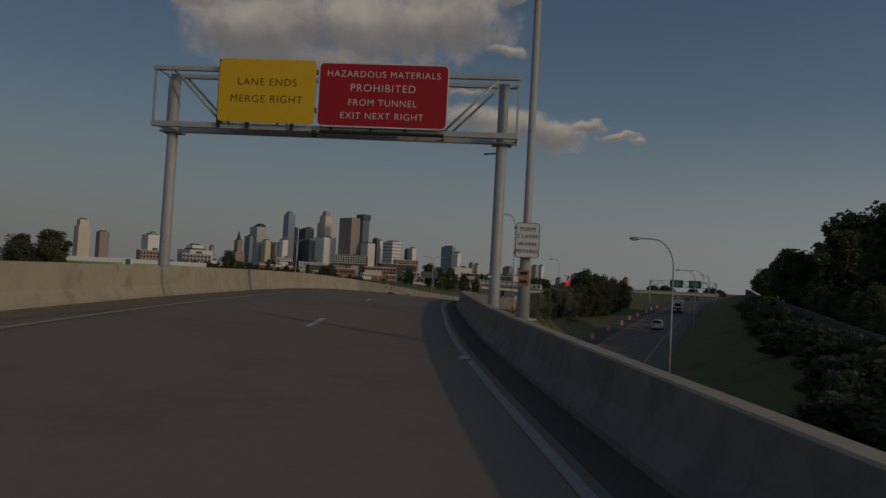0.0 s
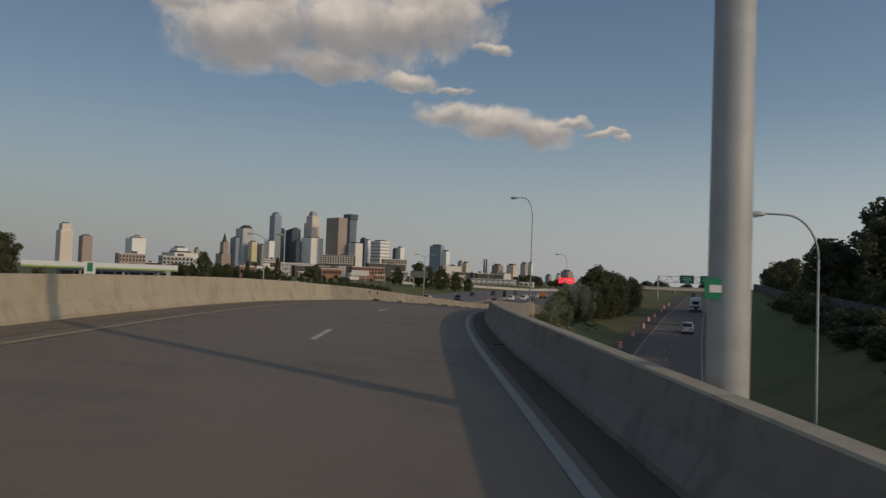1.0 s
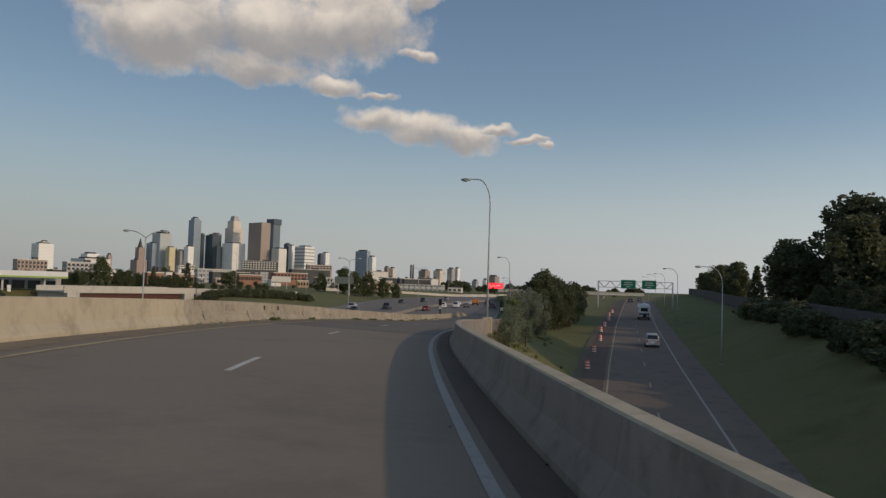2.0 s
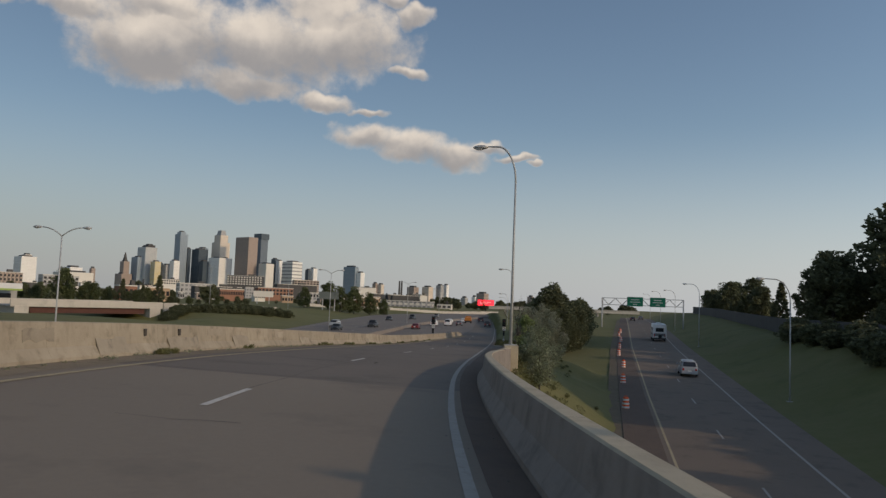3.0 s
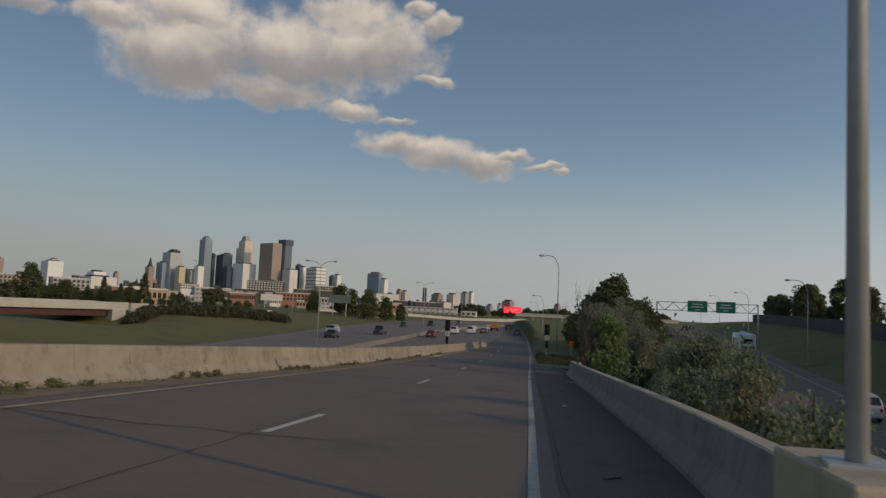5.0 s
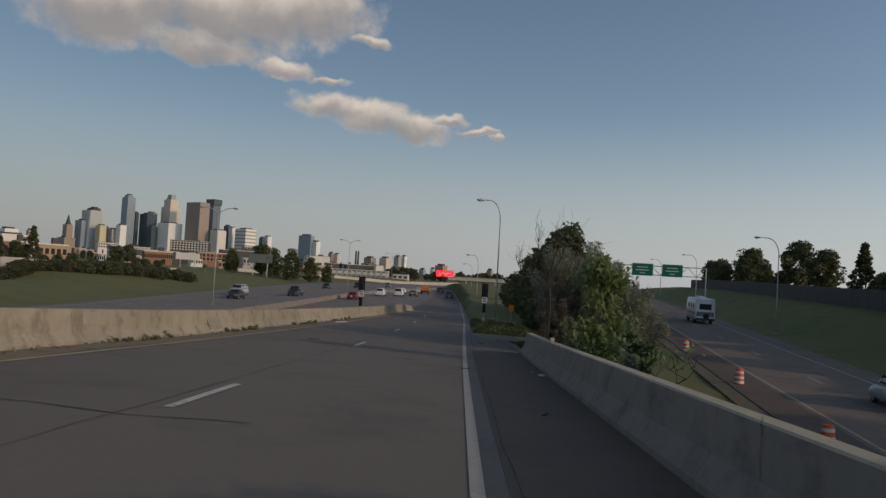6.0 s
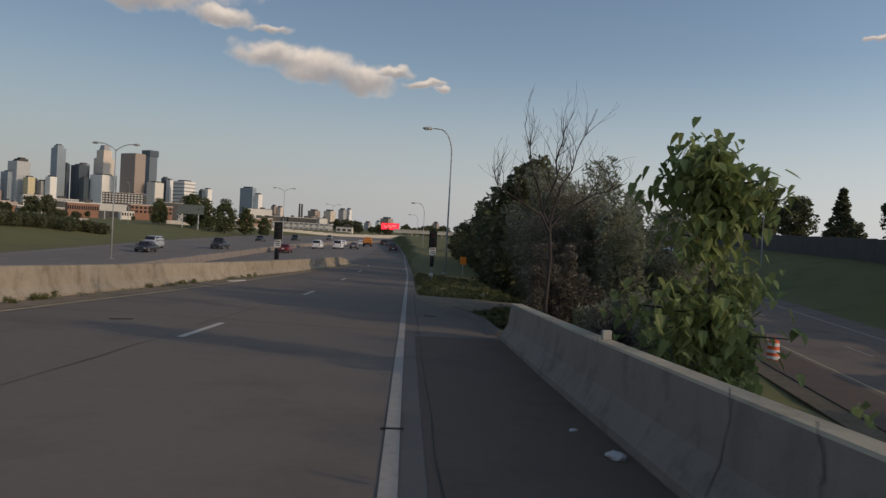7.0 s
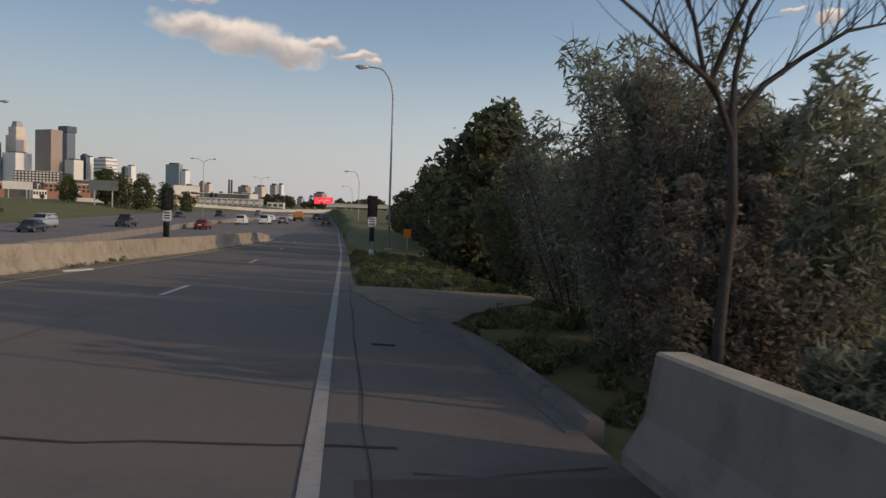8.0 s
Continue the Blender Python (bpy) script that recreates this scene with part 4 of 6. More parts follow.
def facade(name, wall, glass, floor=4.0, bay=3.2, gf=0.5, gb=0.6, rough=0.6):
    """A far facade: rows of windows in a wall, by object coordinates in metres."""
    m = material(name, wall, tuple(c * 0.86 for c in wall), rough, scale=0.06, big=0.012, bump=0)
    nt = m.node_tree
    L = nt.links.new
    bs = nt.nodes["Principled BSDF"]
    co = nt.nodes.new("ShaderNodeTexCoord")
    sp = nt.nodes.new("ShaderNodeSeparateXYZ")
    L(co.outputs["Object"], sp.inputs[0])

    def mt(op, a, b):
        n = nt.nodes.new("ShaderNodeMath")
        n.operation = op
        for i, v in enumerate((a, b)):
            if isinstance(v, (int, float)):
                n.inputs[i].default_value = v
            else:
                L(v, n.inputs[i])
        return n.outputs[0]

    row = mt("LESS_THAN", mt("FRACT", mt("DIVIDE", sp.outputs[2], floor), 0), gf)
    col = mt("LESS_THAN", mt("FRACT", mt("DIVIDE", mt("ADD", sp.outputs[0], sp.outputs[1]), bay), 0), gb)
    win = mt("MULTIPLY", row, col)
    mix = nt.nodes.new("ShaderNodeMix")
    mix.data_type = "RGBA"
    mix.inputs[7].default_value = (*glass, 1)
    L(bs.inputs["Base Color"].links[0].from_socket, mix.inputs[6])
    L(win, mix.inputs[0])
    L(mix.outputs[2], bs.inputs["Base Color"])
    r = mt("SUBTRACT", rough, mt("MULTIPLY", win, rough - 0.2))
    L(r, bs.inputs["Roughness"])
    return m


F = {
    "blue": facade("blue_glass_facade", (0.33, 0.38, 0.41), (0.22, 0.27, 0.31), 4, 6, 0.7, 0.8, 0.3),
    "dark": facade("dark_glass_facade", (0.11, 0.135, 0.155), (0.06, 0.08, 0.095), 4, 5, 0.7, 0.85, 0.25),
    "tan": facade("tan_stone_facade", (0.74, 0.63, 0.51), (0.45, 0.39, 0.33), 4, 3, 0.45, 0.45, 0.8),
    "brown": facade("brown_stone_facade", (0.40, 0.315, 0.26), (0.23, 0.185, 0.16), 4, 3, 0.5, 0.5, 0.7),
    "white": facade("white_stone_facade", (0.88, 0.85, 0.79), (0.62, 0.58, 0.52), 4.5, 4, 0.4, 0.5, 0.8),
    "grey": facade("grey_stone_facade", (0.44, 0.425, 0.40), (0.22, 0.22, 0.22), 4, 4, 0.5, 0.6, 0.7),
    "brick": material("red_brown_brick", (0.33, 0.17, 0.11), (0.26, 0.135, 0.09), 0.9, scale=0.5, big=0.05, bump=0),
    "buff": material("buff_brick", (0.44, 0.30, 0.19), (0.36, 0.25, 0.16), 0.9, scale=0.5, big=0.05, bump=0),
    "pale": material("pale_render", (0.72, 0.67, 0.59), (0.6, 0.56, 0.49), 0.9, scale=0.3, big=0.04, bump=0),
    "roof": material("dark_roof_felt", (0.10, 0.095, 0.09), (0.07, 0.066, 0.063), 0.9, scale=0.3, big=0.05, bump=0),
    "glass": facade("pale_glass_facade", (0.55, 0.54, 0.50), (0.33, 0.36, 0.38), 4, 5, 0.6, 0.7, 0.35),
    "slate": facade("slate_glass_facade", (0.17, 0.20, 0.23), (0.11, 0.135, 0.16), 4, 5, 0.6, 0.8, 0.3),
    "yellow": facade("gold_glass_facade", (0.66, 0.60, 0.48), (0.55, 0.42, 0.12), 4, 4, 0.6, 0.7, 0.35),
}


def block(root, az0, az1, top, dist, mat, name="tower_block", turn=None, ratio=0.8, foot=None, roof=True, taper=1.0):
    """A block that spans two bearings (degrees left of north) and rises to a height angle, seen from the ramp."""
    az0, az1 = az0 * WIDEN, az1 * WIDEN
    az = radians((az0 + az1) / 2)
    turn = (az0 + az1) / 2 + 33 if turn is None else turn
    w = abs(radians(az0 - az1)) * dist
    h = EYE.z + math.tan(radians(top)) * dist
    z0 = 2.0 if foot is None else EYE.z + math.tan(radians(foot)) * dist
    a = w / (math.cos(radians(turn)) + ratio * math.sin(radians(abs(turn))))
    p = EYE + Vector((-math.sin(az), math.cos(az), 0)) * dist
    m = Matrix.Translation((p.x, p.y, 0)) @ Matrix.Rotation(az - radians(turn), 4, "Z")
    ob = part(name, box((a, a * ratio, h - z0), Matrix.Translation((0, 0, (h + z0) / 2)), min(0.8, a * 0.02)), mat, root)
    ob.matrix_basis = m
    if taper != 1.0:
        for v in ob.data.vertices:
            if v.co.z > h - 3:
                v.co.x *= taper
                v.co.y *= taper
    if roof:
        part("roof", box((a * 0.6, a * ratio * 0.6, 5.0), Matrix.Translation((0, 0, h + 1.5)), 0.3), F["roof"], ob)
    return ob


def tower(label, *blocks, category="high-rise building"):
    root = thing("high_rise", label, category, group="city skyline")
    return root, [block(root, *b[:3], *b[3:]) for b in blocks]


D = 2650
tower("slim pale high-rise with a rounded top far off", (39.80, 38.76, 2.35, D, F["tan"]), (39.66, 38.90, 2.82, D, F["tan"]))
tower("short brown apartment tower far off", (38.40, 37.53, 2.04, D, F["brown"]))
tower("white slab tower with blind sunlit flank", (35.44, 34.10, 2.05, D, F["white"]), (35.0, 34.4, 2.2, D, F["pale"]))
tower("low white civic hall with a stepped roof", (33.2, 30.7, 1.15, 1900, F["pale"]), (32.6, 31.4, 1.5, 1900, F["white"]))
r, bs_ = tower("small dark church dome on a drum", (30.98, 30.6, 1.5, 1900, F["brown"]))
r, bs_ = tower("stepped brown stone clock tower with a dark spire", (29.3, 28.2, 1.2, D, F["brown"]), (29.02, 28.40, 2.1, D, F["brown"]), (28.9, 28.52, 2.75, D, F["roof"], "spire", None, 0.9, 2.0, False, 0.15))
tower("broad tan high-rise with a glass wing", (28.31, 27.3, 2.45, D, F["blue"]), (27.95, 26.66, 3.18, D, F["glass"]), (27.6, 26.8, 3.36, D, F["roof"]))
tower("gold-lit rounded office tower far off", (27.04, 26.35, 2.2, D - 60, F["yellow"]))
tower("pale twin office blocks in sunlight", (26.3, 25.6, 2.0, D - 60, F["grey"]), (25.79, 25.1, 2.33, D - 80, F["white"]), (26.6, 26.2, 2.1, D, F["dark"]))
tower("tall blue glass tower with a notched top", (25.54, 24.65, 4.3, D, F["blue"]), (25.4, 24.8, 4.47, D, F["blue"]), (24.75, 24.38, 3.28, D, F["dark"]))
tower("dark glass office tower with sloping top", (24.34, 23.21, 3.25, D, F["dark"]), (24.0, 23.21, 3.36, D + 20, F["blue"]), (23.8, 23.15, 2.4, D - 50, F["dark"]))
tower("tall sunlit stone tower with stepped and rounded crown", (23.17, 21.51, 2.7, D - 60, F["white"]), (22.99, 21.72, 3.85, D, F["tan"]), (22.84, 21.87, 4.4, D, F["tan"]), (22.7, 22.0, 4.76, D, F["grey"], "crown", None, 0.8, 4.38, False, 0.72))
tower("massive brown slab tower with a sunlit flank", (21.34, 19.75, 4.35, D - 120, F["brown"], "tower_block", 55.0, 0.5, None, False))
tower("very tall dark blue glass tower with a ribbed crown", (19.98, 19.02, 4.5, D + 60, F["slate"]), (20.05, 18.94, 4.68, D + 60, F["dark"], "crown", None, 0.8, 4.25, False))
tower("plain pale office tower far off", (19.61, 18.5, 2.45, D - 160, F["pale"]))
tower("thin dark tower with rounded top", (18.72, 18.2, 2.84, D, F["dark"]))
tower("slim white office tower far off", (18.38, 17.87, 2.72, D - 20, F["white"]))
r, bs_ = tower("white office slab with grey window ribbons", (17.91, 16.44, 2.68, D - 100, F["white"]))
high = max(v.co.z for v in bs_[0].data.vertices)
wide, deep = (2 * max(v.co[i] for v in bs_[0].data.vertices) for i in (0, 1))
for k in range(7):
    part("window_band", box((wide + 0.8, deep + 0.8, 4.0), Matrix.Translation((0, 0, high - 9 - 11.5 * k)), 0.1), F["grey"], bs_[0], "grey ribbon of windows")
tower("dark tower beside a pale arched tower", (16.21, 15.76, 2.14, D - 100, F["dark"]), (15.93, 15.3, 2.25, D, F["white"]))
tower("blue-grey glass hotel tower with a pale flank", (13.39, 12.25, 2.52, D - 400, F["blue"], "tower_block", 50.0, 0.25), (12.45, 11.78, 2.1, D - 420, F["white"]))
tower("brown and tan apartment tower far off", (11.17, 10.75, 1.32, 2200, F["brown"]), (10.8, 10.27, 1.25, 2200, F["tan"]))
for a in (9.12, 8.95):
    root = thing("smokestack", "slender dark smokestack far off", "smokestack", group="city skyline")
    p = EYE + Vector((-math.sin(radians(a * WIDEN)), math.cos(radians(a * WIDEN)), 0)) * 1900
    part("chimney_shaft", tube([(p.x, p.y, 2), (p.x, p.y, EYE.z + 0.028 * 1900)], (3.0, 2.0), 12), F["roof"], root)
tower("dark brown apartment tower far off", (8.54, 7.64, 1.15, 2100, F["brown"]))
tower("pinkish stone apartment tower far off", (7.40, 6.54, 1.2, 2100, F["tan"]))
tower("grey apartment tower with white flank", (6.34, 5.74, 1.36, 2100, F["grey"]), (5.8, 5.36, 1.4, 2120, F["white"]))
tower("small dark tower beyond trees", (4.42, 3.89, 0.48, 1900, F["grey"]))
tower("dark tower with white stair shaft", (3.25, 2.31, 0.87, 1900, F["brown"]), (3.6, 3.2, 0.58, 1900, F["white"]))
tower("far thin apartment tower", (-0.6, -1.1, 0.75, 2000, F["brown"]))


def low_building(label, az0, az1, top, dist, mat, turn=15.0, ratio=0.5, windows=0, rows=1, wmat=None, category="low building"):
    root = thing("low_building", label, category, group="low buildings")
    ob = block(root, az0, az1, top, dist, mat, "wall", turn if wmat and turn == 10 else -turn, ratio, None, False)
    h = max(v.co.z for v in ob.data.vertices)
    w = max(v.co.x for v in ob.data.vertices)
    d = max(v.co.y for v in ob.data.vertices)
    part("parapet", box((2 * w + 0.5, 2 * d + 0.5, 0.5), Matrix.Translation((0, 0, h - 0.1)), 0.05), F["pale"] if mat != F["pale"] else F["roof"], ob)
    part("rooftop_unit", box((w * 0.35, d * 0.5, 2.4), Matrix.Translation((w * 0.3, 0, h + 1.2)), 0.1), F["roof"], ob)
    for k in range(windows):
        for j in range(rows):
            x = -w + 2 * w * (k + 0.5) / windows
            part("window", box((2 * w / windows * 0.62, 0.3, 2.0), Matrix.Translation((x, -d - 0.05, h - 2.6 - 3.4 * j))), wmat or M["glass_dark"], ob)
    return root


low_building("grid-fronted concrete office block", 21.95, 19.25, 1.5, 1150, F["roof"], 10, 0.4, 13, 4, F["pale"], "office building")
low_building("long orange-red brick warehouse", 22.9, 21.0, 0.5, 470, F["brick"], 12, 0.4, 14, 1)
low_building("tan brick store with a flat roof", 28.6, 26.6, 0.45, 330, F["buff"], 25, 0.6, 5, 1)
low_building("red-brown brick store with a pale corner", 30.4, 28.5, 0.50, 330, F["brick"], 20, 0.6, 5, 1)
low_building("pale corner block of the store", 28.9, 28.3, 0.62, 318, F["pale"], 20, 0.8, 1, 1)
low_building("long grey flat-roofed building", 25.6, 22.9, 0.78, 760, F["grey"], 12, 0.5)
low_building("dark low flat-roofed warehouse", 24.6, 21.0, 0.62, 700, F["roof"], 12, 0.4)
low_building("brown brick block of shops", 20.0, 17.2, 0.7, 740, F["brick"], 12, 0.4, 10, 2)
low_building("dark low industrial hall", 18.6, 15.4, 1.0, 900, F["roof"], 12, 0.4)
low_building("reddish brick mill building", 17.2, 15.2, 1.35, 1300, F["brown"], 12, 0.4, 8, 2)
low_building("pale low depot with windows", 16.8, 15.3, 0.45, 640, F["grey"], 12, 0.4, 6, 1)
low_building("ochre brick depot with a dark roof", 12.7, 10.7, 0.22, 620, F["buff"], 14, 0.5, 6, 1)
low_building("white-roofed hall in the city", 12.8, 10.9, 1.0, 1200, F["pale"], 14, 0.5)
low_building("long grey warehouse with white doors", 10.6, 6.4, 0.10, 640, F["grey"], 10, 0.3, 9, 1, F["pale"])
low_building("brown low flat-roofed building", 9.8, 7.6, 0.5, 900, F["roof"], 10, 0.4)
low_building("pale low sheds beside the road", 6.2, 5.0, -0.02, 640, F["pale"], 10, 0.4, 3, 1, F["roof"])
low_building("grey school block on the hill", 34.5, 32.0, 0.95, 700, F["grey"], 15, 0.5, 8, 2)
low_building("brown flats among trees", 37.5, 35.4, 1.0, 700, F["brown"], 15, 0.5, 8, 2)
low_building("pale flats among trees", 26.6, 25.2, 1.0, 1100, F["pale"], 15, 0.5, 8, 2)


def small_blocks():
    """The crowd of small roofs between the freeway and the towers."""
    rnd = random.Random(17)
    kinds = (("buff", "small tan brick building among city roofs"), ("roof", "small dark flat-roofed building among city roofs"), ("pale", "small pale rendered building among city roofs"),
             ("brick", "small red-brown brick building among city roofs"), ("grey", "small grey stone building among city roofs"), ("brown", "small brown stone building among city roofs"))
    for k in range(40):
        az = 7.0 + 28.0 * (k + rnd.uniform(0, 0.9)) / 40
        d = rnd.uniform(480, 1150)
        key, label = kinds[rnd.randint(0, 5)]
        w = rnd.uniform(0.5, 1.3)
        low_building(label, az + w / 2, az - w / 2, (0.08 + 0.55 * (d - 480) / 670) * rnd.uniform(0.6, 1.25), d, F[key], rnd.choice((8, 15, 22)), rnd.uniform(0.5, 0.9), rnd.randint(2, 5) if d < 750 else 0, 1)


small_blocks()


def far_overpass():
    root = thing("far_overpass", "low pale road bridge across the freeway far ahead", "bridge", kind="structure")
    part("deck", box((110, 9, 1.5), Matrix.Translation((35, 610, 7.2)), 0.05), M["white_wall"], root)
    part("parapet", box((110, 0.3, 1.0), Matrix.Translation((35, 605.6, 8.4)), 0.02), M["concrete"], root)
    for x in (-8, 12, 32, 60):
        part("pier", box((1.2, 7, 5.0), Matrix.Translation((x, 610, 4.2)), 0.05), M["concrete"], root)


far_overpass()


def billboard():
    root = thing("billboard", "lit red electronic billboard with white text bars", "billboard", pose(-27.5, 715, 2.0, 0, 0, 2))
    part("mast", tube([(0, 0.6, 0), (0, 0.6, 9)], 0.5, 12), M["dark_metal"], root)
    part("frame", box((14.8, 1.2, 5.6), Matrix.Translation((0, 0.7, 9.0)), 0.1), M["dark_metal"], root)
    scr = part("screen", box((14.2, 0.1, 5.0), Matrix.Translation((0, 0.05, 9.0))), M["led_red"], root)
    for x, w, z in ((-2.6, 5.0, 9.5), (2.9, 3.6, 9.5), (-1.5, 6.0, 8.2)):
        part("text_bar", box((w, 0.06, 0.8), Matrix.Translation((x, -0.03, z))), M["sign_white"], scr)


billboard()


def back_billboard(x, y, z, w, h, rz, label, mat):
    root = thing("billboard", label, "billboard", pose(x, y, z, 0, 0, rz), "boards by the freeway")
    for s in (-0.3, 0.3):
        part("post", box((0.35, 0.35, 7.0), Matrix.Translation((s * w, 0.3, 2.5))), M["steel"], root)
    part("board", box((w, 0.25, h), Matrix.Translation((0, 0, 6.0 + h / 2)), 0.03), mat, root)
    for k in range(3):
        part("stringer", box((w, 0.12, 0.15), Matrix.Translation((0, 0.25, 6.3 + k * h / 3))), M["steel"], root)


back_billboard(-80, 368, 3.2, 8.6, 3.2, 14, "grey-green back of a roadside sign board", material("weathered_board", (0.13, 0.15, 0.14), (0.10, 0.115, 0.11), 0.7))
back_billboard(-128, 420, 3.0, 10.0, 3.0, 18, "pale grey blank roadside board", F["pale"])


def gas_station():
    root = thing("gas_station", "gas station with a pale green-edged canopy", "gas station", pose(-143.2, 219.0, 4.5, 0, 0, 37.7))
    part("canopy", box((43, 14, 1.9), Matrix.Translation((0, 0, 4.85)), 0.08), M["sign_white"], root, "pale canopy")
    part("canopy_band", box((43.2, 14.2, 0.5), Matrix.Translation((0, 0, 4.2)), 0.03), material("green_band", (0.35, 0.45, 0.12), (0.3, 0.4, 0.1), 0.5, bump=0), root)
    for x in (-16, -6, 6, 16):
        for y in (-4.5, 4.5):
            part("canopy_post", box((0.5, 0.5, 4.4), Matrix.Translation((x, y, 1.9)), 0.02), M["steel"], root)
            part("pump", box((0.9, 0.6, 1.8), Matrix.Translation((x + 1.6, y, 0.9)), 0.06), M["sign_white"], root)
    part("shop", box((34, 10, 4.2), Matrix.Translation((4, 16, 2.0)), 0.05), F["grey"], root)
    for i in range(8):
        part("shop_window", box((3.2, 0.1, 2.4), Matrix.Translation((-10 + 4 * i, 10.95, 1.9))), M["glass_dark"], root)
    py = thing("price_pylon", "tall white and green price pylon of the gas station", "sign pylon", pose(-137.0, 205.5, 4.3, 0, 0, 37.7))
    part("pylon", box((3.0, 0.7, 6.4), Matrix.Translation((0, 0, 3.0)), 0.06), M["sign_white"], py)
    part("pylon_face", box((1.5, 0.1, 2.6), Matrix.Translation((0, -0.38, 4.6)), 0.02), M["sign_green"], py)
    for z in (1.6, 2.4):
        part("price_bar", box((1.9, 0.08, 0.5), Matrix.Translation((0, -0.38, z))), M["black"], py)


gas_station()


# ---- plants ----
def leaf_cloud(name, centres, per, size, rnd_seed, aspect=1.7, droop=0.0, flat=0.5):
    """Many single leaves about clump centres (x, y, z, radius); each leaf is a bent pair of triangles."""
    rg = np.random.default_rng(rnd_seed)
    c = np.repeat(np.array(centres, float), per, axis=0)
    n = len(c)
    d = rg.normal(size=(n, 3))
    d /= np.linalg.norm(d, axis=1)[:, None]
    pos = c[:, :3] + d * (c[:, 3] * rg.uniform(0.35, 1.05, n) ** 0.6)[:, None] * (1, 1, 0.8)
    ax = rg.normal(size=(n, 3)) * (1, 1, flat)
    ax[:, 2] -= droop
    ax /= np.linalg.norm(ax, axis=1)[:, None]
    side = np.cross(ax, rg.normal(size=(n, 3)))
    side /= np.linalg.norm(side, axis=1)[:, None]
    s = size * rg.uniform(0.6, 1.3, n)[:, None]
    ln, wd = ax * s * aspect * 0.5, side * s * 0.5
    up = np.cross(ax, side) * s * 0.12
    v = np.stack([pos - ln, pos + wd + up, pos + ln, pos - wd + up], 1).reshape(-1, 3)
    idx = np.arange(n)[:, None] * 4
    f = np.concatenate([idx + (0, 1, 2), idx + (0, 2, 3)], 1).reshape(-1, 3)
    me = bpy.data.meshes.new(name)
    me.from_pydata(v.tolist(), [], f.tolist())
    return me


def branching(rnd, base, h, spread, levels, r0, start=0.35, kink=0.15):
    """Branch lines of a tree: lists of (points, radii); returns them and the tips."""
    out, tips = [], []

    def grow(p, d, ln, r, lev):
        pts, rs = [p.copy()], [r]
        for k in range(4):
            d = (d + Vector((rnd.uniform(-1, 1), rnd.uniform(-1, 1), rnd.uniform(-0.3, 0.6))) * kink).normalized()
            p = p + d * ln / 4
            pts.append(p.copy())
            rs.append(r * (1 - 0.13 * (k + 1)))
        out.append((pts, rs))
        if lev == 0:
            tips.append((p.copy(), d.copy()))
            return
        for _ in range(rnd.randint(2, 3) + (1 if lev > 1 else 0)):
            q = pts[rnd.randint(2, 4)]
            side = Vector((rnd.uniform(-1, 1), rnd.uniform(-1, 1), rnd.uniform(-0.1, 0.7))).normalized()
            grow(q.copy(), (d * (1 - spread) + side * spread).normalized(), ln * rnd.uniform(0.55, 0.8), max(0.008, rs[-1] * rnd.uniform(0.5, 0.75)), lev - 1)

    grow(Vector(base), Vector((0, 0, 1)), h * start, r0, levels)
    return out, tips


def tree(name, label, h, crown_r, mat, seed, leaves=3000, leaf=0.45, category="tree", crown_low=0.25, clumps=46, at=Matrix(), group="trees", narrow=False):
    rnd = random.Random(seed)
    root = thing(name, label, category, at, group)
    bm = bmesh.new()
    lines, _ = branching(rnd, (0, 0, -0.4), h, 0.62, 2, h * 0.022, 0.42)
    for pts, rs in lines:
        add_tube(bm, pts, rs, 7 if rs[0] > 0.1 else 5, False)
    part("trunk", bm, M["bark"], root)
    centres = []
    for k in range(clumps):
        t = (k + 0.5) / clumps
        z = crown_low + (1 - crown_low) * t
        if narrow:
            rr = crown_r * (1 - t) * 0.95 + 0.15
        else:
            rr = crown_r * math.sin(math.pi * min(1, 0.16 + 0.8 * t)) ** 0.7 * rnd.uniform(0.55, 1.1)
        a = k * 2.4 + rnd.uniform(-0.5, 0.5)
        q = rr * math.sqrt(rnd.uniform(0.25, 1))
        centres.append((q * math.cos(a), q * math.sin(a), z * h * rnd.uniform(0.93, 1.03), crown_r * rnd.uniform(0.2, 0.42) * (0.6 if narrow else 1)))
    part("crown", leaf_cloud("crown", centres, leaves // clumps, leaf, seed), mat, root)
    return root


def place(ob, x, y, s, rz=0.0, z=None, sz=None):
    g = ground_z(x, y) if z is None else z
    made = copy_thing(ob, Matrix())
    made.matrix_basis = Matrix.Translation((x, y, g)) @ Matrix.Rotation(radians(rz), 4, "Z") @ Matrix.Diagonal((s, s, sz or s, 1))
    return made


def set_at(ob, x, y, s=1.0, rz=0.0, z=None, sz=None):
    g = ground_z(x, y) if z is None else z
    ob.matrix_basis = Matrix.Translation((x, y, g)) @ Matrix.Rotation(radians(rz), 4, "Z") @ Matrix.Diagonal((s, s, sz or s, 1))
    return ob


